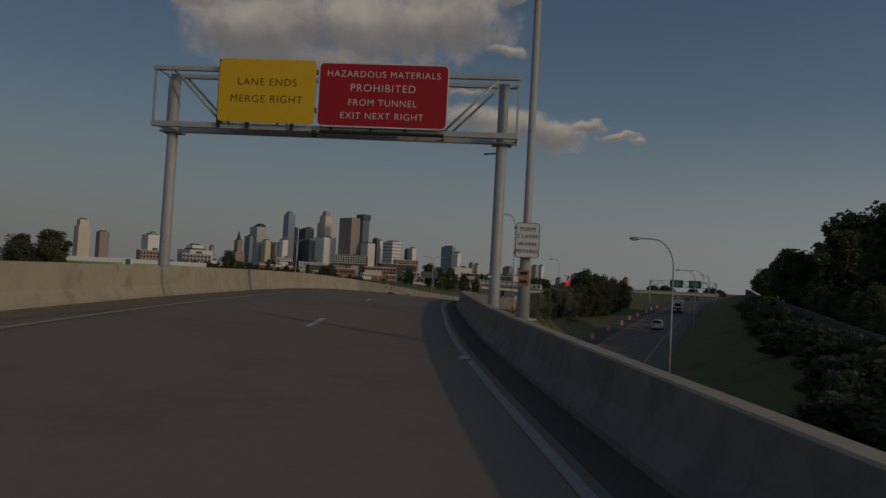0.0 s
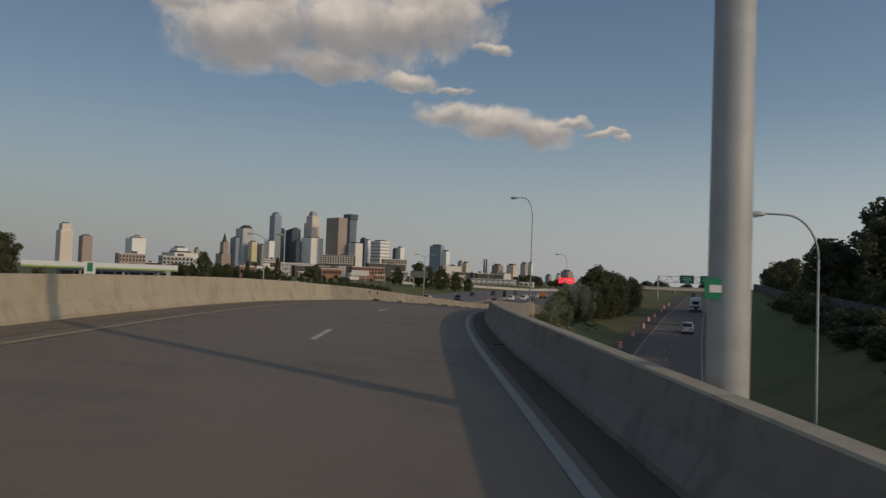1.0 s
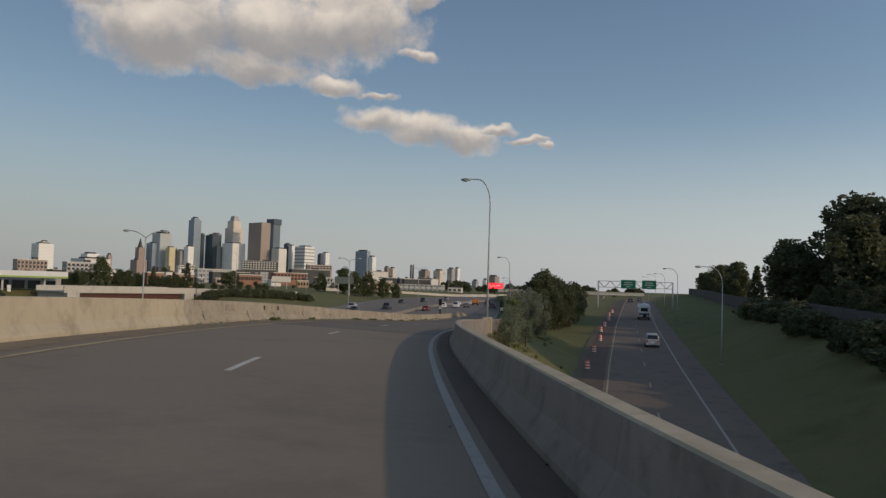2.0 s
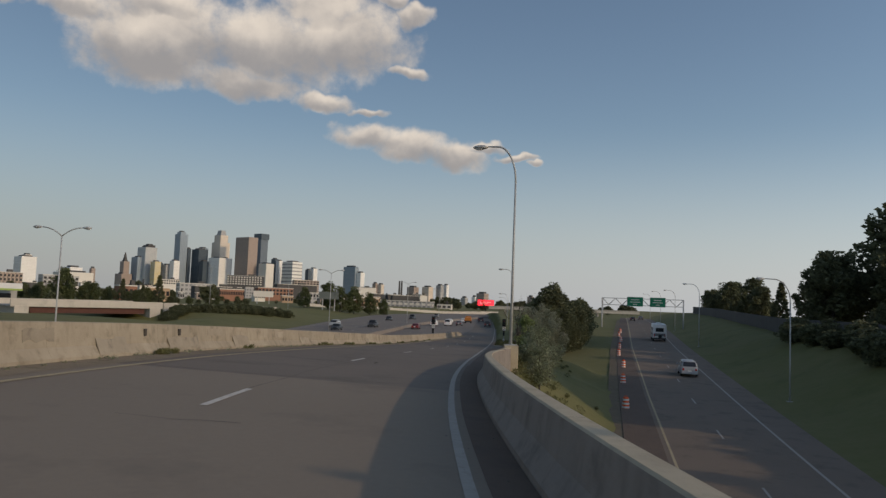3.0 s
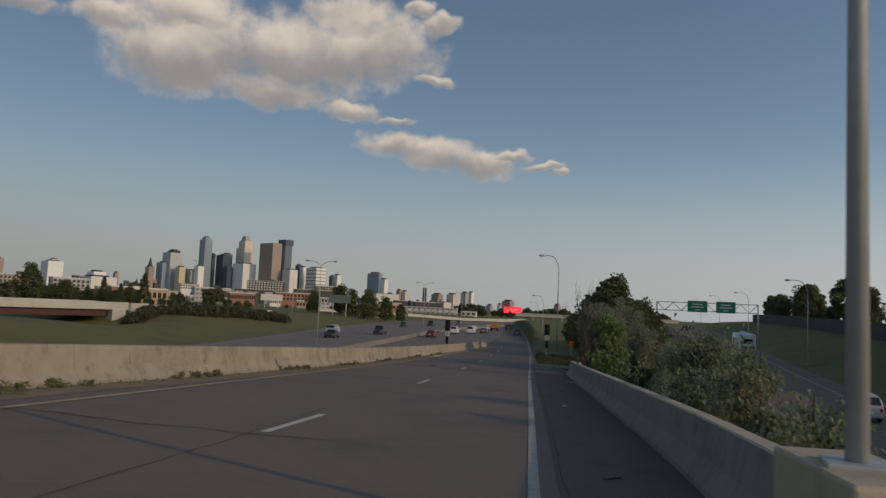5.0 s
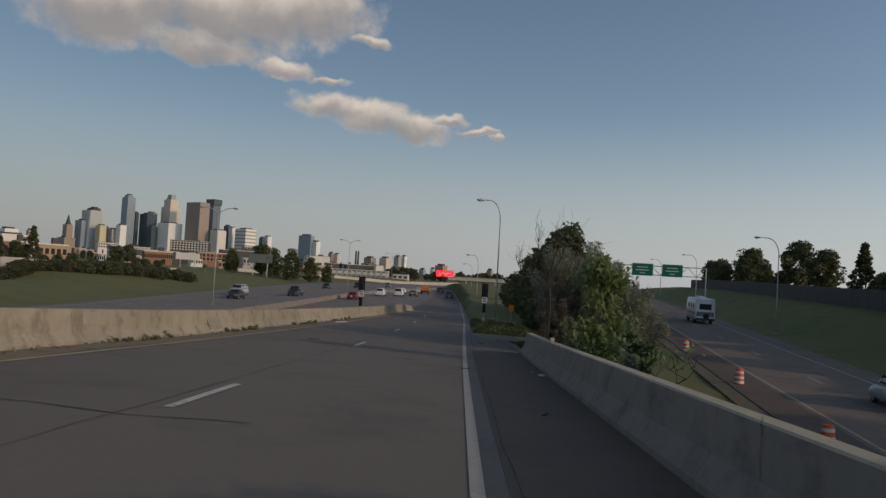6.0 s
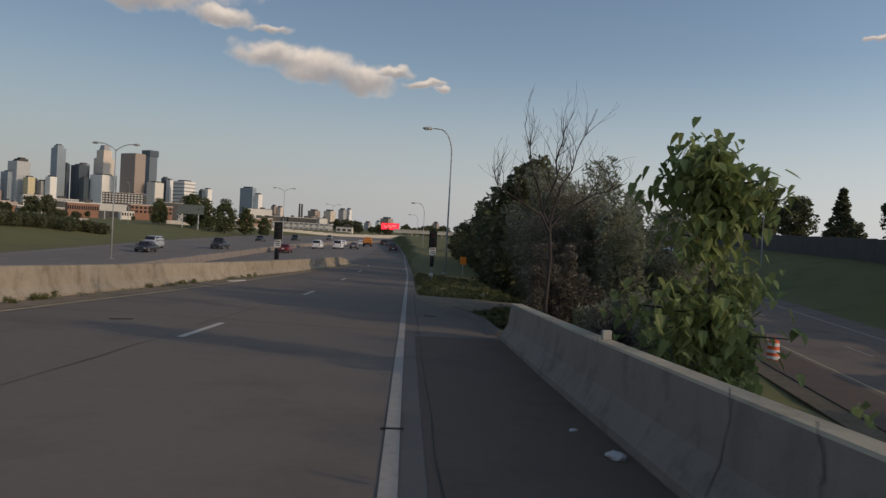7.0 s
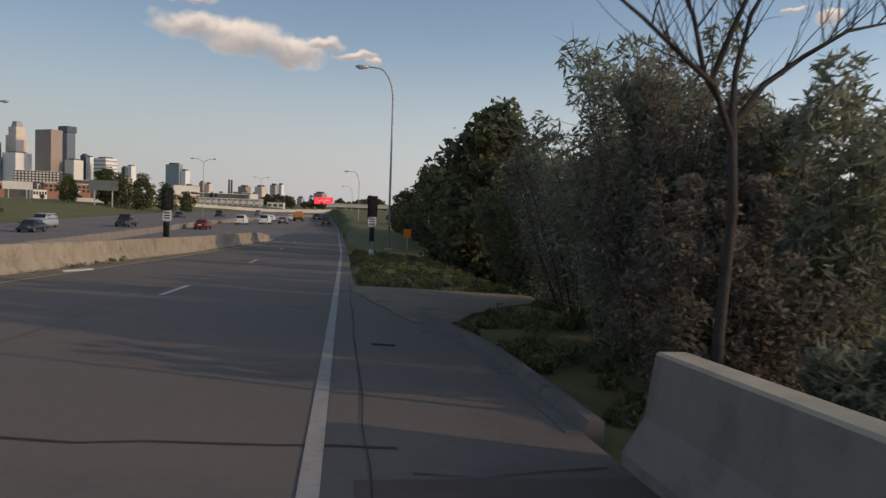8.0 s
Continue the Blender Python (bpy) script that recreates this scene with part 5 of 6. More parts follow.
def woods():
    rnd = random.Random(11)
    broad = [tree("broadleaf_tree", "dark broadleaf tree in full summer leaf", 12, 4.4, M["leaf_dark"], 20 + k, 5200, 0.42) for k in range(3)]
    mid = [tree("broadleaf_tree", "green broadleaf tree with an airy crown", 9, 3.5, M["leaf_mid"], 30 + k, 4200, 0.34, crown_low=0.12) for k in range(2)]
    pine = tree("conifer", "dark ragged conifer tree among others", 10, 2.6, M["leaf_dark"], 41, 3600, 0.34, "conifer tree", 0.12, 60, narrow=True)
    far = [tree("broadleaf_tree", "far rounded tree in dark green leaf", 9, 4.6, M["leaf_dark"], 50 + k, 1500, 0.75, clumps=30) for k in range(3)]
    bush = [tree("bush", "dense dark green bush on the bank", 2.4, 1.9, M["leaf_dark"], 60 + k, 1500, 0.26, "bush", 0.05, 26, group="bushes") for k in range(2)]
    full = [tree("broadleaf_tree", "dark broadleaf tree leafy down to the ground", 12, 4.8, M["leaf_dark"], 70 + k, 7000, 0.4, crown_low=0.03, clumps=66) for k in range(2)]
    set_at(full[0], 7.5, 166, 0.8, 30)
    set_at(full[1], 6.2, 176, 0.54, 100)
    # wooded ridge behind the noise wall
    set_at(broad[0], 64.0, 176, 1.7, 20)
    set_at(broad[1], 50.5, 171, 1.02, 80)
    set_at(broad[2], 70.0, 166, 1.75, 140)
    for x, y, s in ((58, 163, 1.3), (56, 182, 0.98), (53, 178, 0.95), (76, 180, 1.6), (60, 190, 0.85), (58, 200, 0.7), (66, 188, 0.95)):
        place(broad[rnd.randint(0, 2)], x, y, s, rnd.uniform(0, 360))
    # unseen row along the ridge, sized to shade the bank, not the bridge
    for y in range(-10, 160, 7):
        place(broad[rnd.randint(0, 2)], 59 + rnd.uniform(0, 8), y + rnd.uniform(-3, 3), rnd.uniform(0.62, 0.78) if y < 95 else rnd.uniform(0.8, 0.98), rnd.uniform(0, 360))
    for y in range(196, 350, 5):
        sc = (0.70 if y < 300 else 0.62) * rnd.choice((0.55, 0.75, 0.95, 1.1, 1.2))
        if not 200 < y < 226 and rnd.random() < 0.8:
            place(broad[rnd.randint(0, 2)], low_yellow(y) + 27.5 + 4 * clamp((230 - y) / 40) + rnd.uniform(0, 6), y + rnd.uniform(-3, 3), sc, rnd.uniform(0, 360))
    for y in range(30, 320, 16):
        place(far[rnd.randint(0, 2)], low_yellow(y) + 62 + rnd.uniform(0, 14), y, (1.5 if y < 160 else 0.66) * rnd.uniform(0.75, 1.2), rnd.uniform(0, 360))
    for k in range(46):
        y = 30 + 3.0 * k + rnd.uniform(-1.5, 1.5)
        x = low_yellow(y) + 22.2 + rnd.uniform(-2.6, 1.6)
        place(bush[k % 2], x, y, rnd.uniform(0.7, 1.35), rnd.uniform(0, 360), None, rnd.uniform(0.6, 1.1))
    for k in range(20):
        y = 38 + 6.0 * k + rnd.uniform(-2, 2)
        place(full[k % 2], low_yellow(y) + 27.5 + rnd.uniform(-0.8, 4.0), y, rnd.uniform(0.3, 0.46), rnd.uniform(0, 360))
    # tall trees added to cast shade over the ramp near the barrier's end
    for x, y, s in ((49, 104, 1.28), (55, 98, 1.3), (58, 110, 1.3), (52, 92, 1.2), (62, 103, 1.45), (50, 98, 1.3), (66, 96, 1.5)):
        place(broad[rnd.randint(0, 2)], x, y, s, rnd.uniform(0, 360))
    set_at(pine, 57.0, 213, 0.92, 10)
    place(broad[0], 67, 205, 0.82, 30)
    # dark trees on the verge between the roads
    for x, y, sc, k in ((9.6, 185, 0.72, 0), (7.0, 192, 0.55, 1), (12.4, 183, 0.62, 1), (14.0, 193, 0.56, 0), (7.0, 200, 0.6, 0), (5.4, 214, 0.42, 1), (10.5, 205, 0.7, 1), (16.0, 212, 0.6, 0), (13.0, 234, 0.64, 1), (11.4, 173, 0.58, 0)):
        place(full[k], x, y, sc, 40 * k + y)
    # trees on the left bank and round the stores
    set_at(mid[0], -128, 268, 0.65, 0)
    set_at(mid[1], -134, 262, 1.05, 50)
    for x, y, s in ((-141, 285, 1.1), (-119, 278, 0.8), (-150, 300, 1.2), (-126, 300, 0.8), 
                    (-112, 300, 0.55), (-108, 315, 0.5)):
        place(mid[rnd.randint(0, 1)], x, y, s * (1.0 if y < 245 else 0.58), rnd.uniform(0, 360))
    # dark clump beside the gas station, low bushes before its canopy
    for x, y, k, sc in ((-131.4, 166.5, 0, 1.02), (-127, 160, 1, 0.78), (-130, 154, 2, 0.74), (-132, 146, 0, 0.76), (-138, 139, 1, 0.74), (-145, 133, 2, 0.76), (-138, 163, 2, 0.9), (-143, 150, 1, 0.84), (-150, 141, 0, 0.84), (-134, 171, 1, 0.7)):
        place(broad[k], x, y, sc, 37 * y, None, sc * 0.95)
    for x, y, sc in ((-121, 222, 1.0), (-118, 225, 0.9), (-115, 229, 1.1), (-124, 217, 0.8), (-127, 206, 0.9), (-146, 196, 1.0), (-150, 190, 1.1)):
        place(bush[int(sc * 10) % 2], x, y, sc * 1.3, 50 * x)
    for k in range(34):
        az = WIDEN * radians(28.5 + 9.0 * (k + rnd.uniform(0, 0.9)) / 34)
        d = rnd.uniform(240, 345)
        p = EYE + Vector((-math.sin(az), math.cos(az), 0)) * d
        place((mid[0], broad[1], mid[1], broad[2])[k % 4], p.x, p.y, rnd.uniform(0.34, 0.56) * (0.85 if k % 2 else 1.1), rnd.uniform(0, 360))
    for k in range(12):
        az = WIDEN * radians(21.0 + 8.0 * (k + rnd.uniform(0, 0.8)) / 12)
        p = EYE + Vector((-math.sin(az), math.cos(az), 0)) * rnd.uniform(285, 320)
        place(bush[k % 2], p.x, p.y, rnd.uniform(0.6, 1.0), rnd.uniform(0, 360))
    for x, y, s in ((-119, 292, 0.95), (-112, 268, 0.6), (-131, 290, 0.8)):
        place(pine, x, y, s, rnd.uniform(0, 360))
    for x, y, s in ((-76, 372, 1.35), (-71, 378, 1.45), (-84, 382, 1.5), (-65, 384, 1.2), (-92, 372, 1.1), (-60, 392, 0.9)):
        place(mid[rnd.randint(0, 1)], x, y, s * 0.85, rnd.uniform(0, 360))
    set_at(far[0], -175, 380, 0.9)
    set_at(far[1], -150, 400, 0.8)
    set_at(far[2], -160, 430, 0.9)
    for k in range(46):
        az = WIDEN * radians(rnd.uniform(24, 41) if k % 3 else rnd.uniform(8, 24))
        d = rnd.uniform(380, 640)
        p = EYE + Vector((-math.sin(az), math.cos(az), 0)) * d
        place(far[k % 3], p.x, p.y, rnd.uniform(0.36, 0.62) * (0.6 if az < radians(24) else 1), rnd.uniform(0, 360))
    for k in range(46):
        az = radians(rnd.uniform(-9, 7))
        d = rnd.uniform(640, 900)
        p = EYE + Vector((-math.sin(az), math.cos(az), 0)) * d
        place(far[k % 3], p.x, p.y, rnd.uniform(0.7, 1.15), rnd.uniform(0, 360))
    # hedge below the wing wall
    set_at(bush[0], -80.5, 221.5, 0.55, 0)
    set_at(bush[1], -65.5, 261.5, 0.8, 0)
    for k in range(84):
        t = (k + rnd.uniform(0, 0.8)) / 84
        y = 222 + 40 * t
        x = -81.5 + 15.5 * t ** 1.15 + rnd.uniform(-2.6, 3.2) * min(1, 0.35 + 2 * t)
        place(bush[k % 2], x, y, rnd.uniform(0.75, 1.05), rnd.uniform(0, 360), None, rnd.uniform(0.7, 0.95) * min(1, 0.6 + t))


woods()


def near_plants():
    rnd = random.Random(5)
    # the bare tree at the barrier's end: a short trunk, five bent limbs with upright twigs
    g = ground_z(2.7, 129.8)
    root = thing("bare_tree", "leafless grey tree with forked bare limbs", "tree", pose(2.7, 129.8, g))
    f = 7.55 - g
    part("trunk", tube([(0.10, 0.12, -0.4), (0.02, 0.06, f * 0.4), (0.06, 0.02, f * 0.75), (0, 0, f + 0.1)], (0.058, 0.048, 0.04, 0.034), 9), M["dark_bark"], root)
    rr = random.Random(93)
    limbs = (((0, 0, -0.15), (-0.28, -0.15, 0.32), (-0.75, -0.4, 0.55), (-1.2, -0.6, 0.8), (-1.6, -0.75, 1.0), (-1.8, -0.8, 1.55)),
             ((0, 0, 0.0), (-0.22, 0.2, 0.5), (-0.32, 0.3, 1.1), (-0.55, 0.45, 1.7), (-0.62, 0.5, 2.3), (-0.8, 0.6, 2.9)),
             ((0, 0, -0.05), (0.35, 0.05, 0.4), (0.8, 0.12, 0.72), (1.25, 0.1, 1.0), (1.7, 0.15, 1.12), (2.2, 0.15, 1.4)),
             ((0, 0, 0.05), (0.14, 0.25, 0.55), (0.3, 0.3, 1.15), (0.62, 0.35, 1.7), (0.75, 0.4, 2.3), (1.0, 0.4, 2.8)),
             ((-0.18, 0.15, 0.4), (-0.05, 0.0, 0.9), (0.12, -0.1, 1.4), (0.05, -0.12, 1.9), (0.2, -0.15, 2.4), (0.22, -0.2, 2.8)))
    for k, limb in enumerate(limbs):
        pts = [Vector(p) * 0.8 + Vector((0, 0, f)) for p in limb]
        bm = tube(pts, (0.03, 0.025, 0.02, 0.015, 0.01, 0.005), 6, False)

        def twig(p, d, ln, r, lev):
            row, rs = [p.copy()], [r]
            for i in range(4):
                d = (d + Vector((rr.uniform(-0.5, 0.5), rr.uniform(-0.5, 0.5), rr.uniform(0.0, 0.45))) * 0.5).normalized()
                p = p + d * ln / 4
                row.append(p.copy())
                rs.append(max(0.0025, r * (1 - 0.2 * (i + 1))))
            add_tube(bm, row, rs, 4, False)
            if lev:
                for _ in range(3):
                    side = Vector((rr.uniform(-1, 1), rr.uniform(-1, 1), rr.uniform(0.1, 1.0))).normalized()
                    twig(row[rr.randint(1, 4)].copy(), (d * 0.4 + side * 0.7).normalized(), ln * rr.uniform(0.45, 0.75), max(0.003, rs[-1] * 0.9), lev - 1)

        for a, b in zip(pts[1:], pts[2:]):
            for _ in range(4):
                along = (b - a).normalized()
                side = Vector((rr.uniform(-1, 1), rr.uniform(-1, 1), rr.uniform(0.2, 1.0))).normalized()
                twig(a.lerp(b, rr.random()), (along * 0.5 + side * 0.7).normalized(), rr.uniform(0.4, 0.8), 0.009, 1)
        part("limb", bm, M["dark_bark"], root)
    # willow thicket: grey-green and brown shrubs
    spots = ((4.6, 136.2, 10.25, 1.8, "leaf_willow"), (5.5, 131.8, 8.85, 1.5, "leaf_willow"), (4.2, 133.2, 9.1, 1.1, "leaf_willow"), (4.4, 138.6, 9.0, 1.5, "leaf_brown"), (3.7, 133.6, 8.9, 1.3, "leaf_brown"), (5.8, 136.9, 9.4, 1.5, "leaf_willow"),
             (5.4, 141.5, 8.9, 1.6, "leaf_willow"), (6.3, 145.5, 8.8, 1.7, "leaf_willow"), (6.6, 151.0, 9.2, 2.0, "leaf_dark"), (8.2, 158.0, 9.6, 2.4, "leaf_dark"), (9.8, 166.0, 9.4, 2.5, "leaf_dark"),
             (4.2, 128.6, 6.2, 1.1, "leaf_willow"), (3.5, 131.2, 6.7, 1.0, "leaf_brown"), (5.0, 127.0, 6.1, 1.0, "leaf_mid"), (2.95, 130.7, 7.4, 0.6, "leaf_brown"), (6.5, 133.4, 7.7, 1.4, "leaf_willow"),
             (6.3, 138.6, 8.4, 1.6, "leaf_dark"), (4.7, 126.2, 6.4, 0.9, "leaf_willow"), (3.4, 126.6, 6.0, 0.8, "leaf_brown"), (4.4, 134.6, 8.2, 1.4, "leaf_willow"), (5.0, 133.0, 7.6, 1.3, "leaf_willow"))
    for k, (x, y, high, r, mt) in enumerate(spots):
        h = high - ground_z(x, y)
        label = {"leaf_willow": "grey-green willow shrub in the thicket", "leaf_brown": "half-dry brown shrub in the thicket", "leaf_dark": "dark leafy shrub on the verge", "leaf_mid": "green leafy shrub behind the barrier"}[mt]
        root = thing("shrub", label, "shrub", pose(x, y, ground_z(x, y)), "verge shrubs")
        centres = []
        for s in range(13):
            a, q = rnd.uniform(0, 6.28), r * math.sqrt(rnd.uniform(0.02, 1))
            top = Vector((q * math.cos(a) * 1.25, q * math.sin(a) * 1.25, h * rnd.uniform(0.8, 1.05) * (1 - 0.3 * (q / r) ** 2)))
            foot = Vector((q * 0.3 * math.cos(a), q * 0.3 * math.sin(a), -0.2))
            pts = [foot, foot.lerp(top, 0.35) + Vector((rnd.uniform(-.1, .1), rnd.uniform(-.1, .1), 0.1)), foot.lerp(top, 0.7), top]
            part("stem", tube(pts, (0.022, 0.018, 0.012, 0.004), 5, False), M["bark"], root)
            for t in (0.25, 0.4, 0.52, 0.64, 0.76, 0.88, 0.97):
                p = foot.lerp(top, t)
                centres.append((p.x + rnd.uniform(-.15, .15), p.y + rnd.uniform(-.15, .15), p.z, 0.52 * (1.15 - 0.55 * t) * r / 1.5))
        part("foliage", leaf_cloud("foliage", centres, (110 if mt == "leaf_brown" else 140) if y < 142 else 120, {"leaf_willow": 0.044, "leaf_brown": 0.036}.get(mt, 0.1), 200 + k, 4.4 if mt == "leaf_willow" else 2.4, 0.6 if mt == "leaf_willow" else 0.25), M[mt], root)
        if mt in ("leaf_willow", "leaf_brown") and h > 3:
            bm = bmesh.new()
            for _ in range(150 if mt == "leaf_brown" else 60):
                cx, cy, cz, cr = rnd.choice(centres)
                p = Vector((cx, cy, cz))
                d = Vector((cx * 0.5 + rnd.uniform(-0.5, 0.5), cy * 0.5 + rnd.uniform(-0.5, 0.5), rnd.uniform(0.4, 1.3))).normalized()
                row = [p]
                for _k in range(4):
                    d = (d + Vector((rnd.uniform(-0.4, 0.4), rnd.uniform(-0.4, 0.4), rnd.uniform(-0.2, 0.3)))).normalized()
                    row.append(row[-1] + d * rnd.uniform(0.1, 0.26))
                add_tube(bm, row, (0.008, 0.007, 0.005, 0.004, 0.002), 3, False)
            tagged(part("brushwood", bm, M["dead_wood"], root), "bare grey twigs", kind="stuff")
    # catalpa with big hanging leaves, and the saplings of its kind
    for k, (x, y, h, r, n) in enumerate(((3.62, 122.6, 4.25, 1.03, 3.9), (4.0, 103.0, 3.5, 1.3, 3.8), (4.2, 98.6, 3.2, 1.2, 1.6), (3.9, 95.0, 2.5, 0.9, 0.6), (5.2, 107.5, 2.8, 1.2, 0.8), (4.0, 92.0, 2.0, 0.8, 0.5))):
        root = thing("catalpa_tree" if k == 0 else "catalpa_sapling", "young catalpa with large bright drooping leaves behind the barrier" if k == 0 else "bushy sapling with big pale-edged leaves behind the barrier", "tree" if k == 0 else "sapling", pose(x, y, ground_z(x, y)), "" if k == 0 else "saplings")
        bm = bmesh.new()
        add_tube(bm, [(0, 0, -0.3), (0.03, 0, h * 0.4), (0, 0.04, h * 0.8), (0, 0, h * 0.97)], (0.06, 0.045, 0.025, 0.01), 7, False)
        stems = []
        for s in range(int(15 * n) + 5):
            t = rnd.uniform(0.12, 0.95)
            a = rnd.uniform(0, 6.28)
            q = r * rnd.uniform(0.35, 1.05) * (0.75 + 0.5 * math.sin(t * 3.1) - 0.3 * t)
            p0 = Vector((0, 0, h * t * 0.9))
            p1 = Vector((q * math.cos(a), q * math.sin(a), h * t * 0.9 + 0.3))
            pm = p0.lerp(p1, 0.5) + Vector((0, 0, 0.12))
            part("twig", tube([p0, pm, p1], (0.02, 0.014, 0.007), 5, False), M["bark"], root)
            stems.append((p0, pm, p1))
        part("stem", bm, M["bark"], root)
        big = bmesh.new()
        for p0, pm, p1 in stems:
            for j in range(36 if k == 0 else 150):
                t = rnd.uniform(0.15, 1.05)
                p = (p0.lerp(pm, t * 2) if t < 0.5 else pm.lerp(p1, t * 2 - 1)) + Vector((rnd.gauss(0, 0.15), rnd.gauss(0, 0.15), rnd.gauss(0, 0.15)))
                s = rnd.uniform(0.10, 0.185) if k == 0 else rnd.uniform(0.05, 0.095)
                yaw, tilt = rnd.uniform(0, 6.28), rnd.uniform(0.35, 1.35)
                ax = Vector((math.cos(yaw) * math.cos(tilt), math.sin(yaw) * math.cos(tilt), -math.sin(tilt)))
                sd = Vector((-math.sin(yaw), math.cos(yaw), 0))
                nr = ax.cross(sd)
                # heart shape folded along its rib
                out = ((0, 0), (0.30, 0.12), (0.37, 0.42), (0.24, 0.85), (0, 1.35))
                rib = [big.verts.new(p + ax * v * s - nr * 0.03 * s * (v * v)) for v in (0, 0.12, 0.42, 0.85, 1.35)]
                for sgn in (1, -1):
                    row = [rib[0]] + [big.verts.new(p + sd * u * s * sgn + ax * (v - (0.12 if i == 1 else 0)) * s + nr * 0.22 * u * s) for i, (u, v) in enumerate(out) if 0 < i < 4] + [rib[4]]
                    for i in range(4):
                        vs = [rib[i], row[i], row[i + 1], rib[i + 1]]
                        u = list(dict.fromkeys(vs))
                        if len(u) > 2:
                            big.faces.new(u if sgn > 0 else u[::-1])
        part("foliage", big, M["leaf_catalpa" if k == 0 else "leaf_silver"], root, "large heart-shaped leaves")
    # spindly sapling with few leaves
    root = thing("spindly_sapling", "spindly sapling with few leaves beside the barrier", "sapling", pose(3.6, 117.2, ground_z(3.6, 117.2)))
    bm = bmesh.new()
    lines, tips = branching(random.Random(77), (0, 0, -0.2), 2.6, 0.78, 3, 0.055, 0.42, 0.32)
    for pts, rs in lines:
        add_tube(bm, pts, rs, 5, False)
    part("stem", bm, M["dark_bark"], root)
    part("foliage", leaf_cloud("foliage", [(*p, 0.22) for p, _ in tips], 5, 0.09, 300, 1.6, 0.4), M["leaf_catalpa"], root)
    # weeds along the kerb and behind the barrier
    cs = []
    for k in range(150):
        y = rnd.uniform(86, 129.5)
        x = edge_x(y) + gutter_x(y) + 0.62 + abs(rnd.gauss(0, 1.6))
        cs.append((x, y, ground_z(x, y) + 0.16, rnd.uniform(0.15, 0.42)))
    for k in range(560):
        y = rnd.uniform(130.6, 178)
        off = gutter_x(y) + 0.25 + rnd.uniform(0, 1) ** 1.4 * 6.5
        if 137.4 < y < 145.6 and off < turnout_edge(y) + 0.3:
            continue
        x = edge_x(y) + off
        cs.append((x, y, ground_z(x, y) + 0.05, rnd.uniform(0.12, 0.3)))
    tagged(part("tall_weeds", leaf_cloud("tall_weeds", cs, 120, 0.03, 400, 6.0, -0.9, 0.5), M["weeds"]), "tall weeds and rough grass along the shoulder", "weeds", kind="stuff")
    cs = []
    for k in range(330):
        y = rnd.uniform(60, 190)
        p = ramp_point(y, left_off(y) - rnd.uniform(0.0, 0.35))
        cs.append((p.x, p.y, p.z + 0.02, rnd.uniform(0.03, 0.09)))
    tagged(part("gutter_weeds", leaf_cloud("gutter_weeds", cs, 14, 0.03, 401, 3.0, -0.8, 0.5), M["leaf_willow"]), "small weeds at the foot of the barrier", "weeds", kind="stuff")


near_plants()


# ---- vehicles ----
CAR_PAINT = {}


def paint(colour):
    if colour not in CAR_PAINT:
        base = {"white": (0.72, 0.71, 0.69), "silver": (0.42, 0.43, 0.44), "dark": (0.035, 0.037, 0.042), "red": (0.16, 0.02, 0.02), "orange": (0.55, 0.20, 0.04), "grey": (0.16, 0.165, 0.17)}[colour]
        CAR_PAINT[colour] = material(colour + "_car_paint", base, tuple(c * 0.9 for c in base), 0.35, 0.1, scale=2, big=0.4, bump=0, spec=0.5)
    return CAR_PAINT[colour]


M["tail"] = material("red_tail_lens", (0.45, 0.02, 0.02), (0.4, 0.02, 0.02), 0.25, bump=0, spec=0.5)
M["headlamp"] = material("clear_headlamp_lens", (0.75, 0.75, 0.72), (0.7, 0.7, 0.68), 0.15, bump=0, spec=0.5)
M["rim"] = material("wheel_alloy", (0.4, 0.4, 0.4), (0.3, 0.3, 0.3), 0.35, 0.7, bump=0)


def loft(sections):
    """A closed body through sections of (y, half width below, half width above, z below, z above)."""
    bm = bmesh.new()
    rows = []
    for y, w0, w1, z0, z1 in sections:
        c = min(0.09, (z1 - z0) * 0.3)
        pts = ((-w0 + c, z0), (w0 - c, z0), (w0, z0 + c), (w0, z0 + (z1 - z0) * 0.5), (w1, z1 - c), (w1 - c * 1.2, z1), (-w1 + c * 1.2, z1), (-w1, z1 - c), (-w0, z0 + (z1 - z0) * 0.5), (-w0, z0 + c))
        rows.append([bm.verts.new((x, y, z)) for x, z in pts])
    n = len(rows[0])
    for a, b in zip(rows, rows[1:]):
        for i in range(n):
            bm.faces.new((a[i], a[(i + 1) % n], b[(i + 1) % n], b[i])).smooth = True
    bm.faces.new(rows[0])
    bm.faces.new(rows[-1])
    bmesh.ops.recalc_face_normals(bm, faces=bm.faces)
    return bm


def quad(pts, thick=0.012):
    bm = bmesh.new()
    v = [Vector(p) for p in pts]
    n = (v[1] - v[0]).cross(v[2] - v[0]).normalized() * thick
    a = [bm.verts.new(p + n) for p in v]
    b = [bm.verts.new(p - n) for p in v]
    bm.faces.new(a)
    bm.faces.new(b[::-1])
    for i in range(4):
        bm.faces.new((a[i], b[i], b[(i + 1) % 4], a[(i + 1) % 4]))
    bmesh.ops.recalc_face_normals(bm, faces=bm.faces)
    return bm


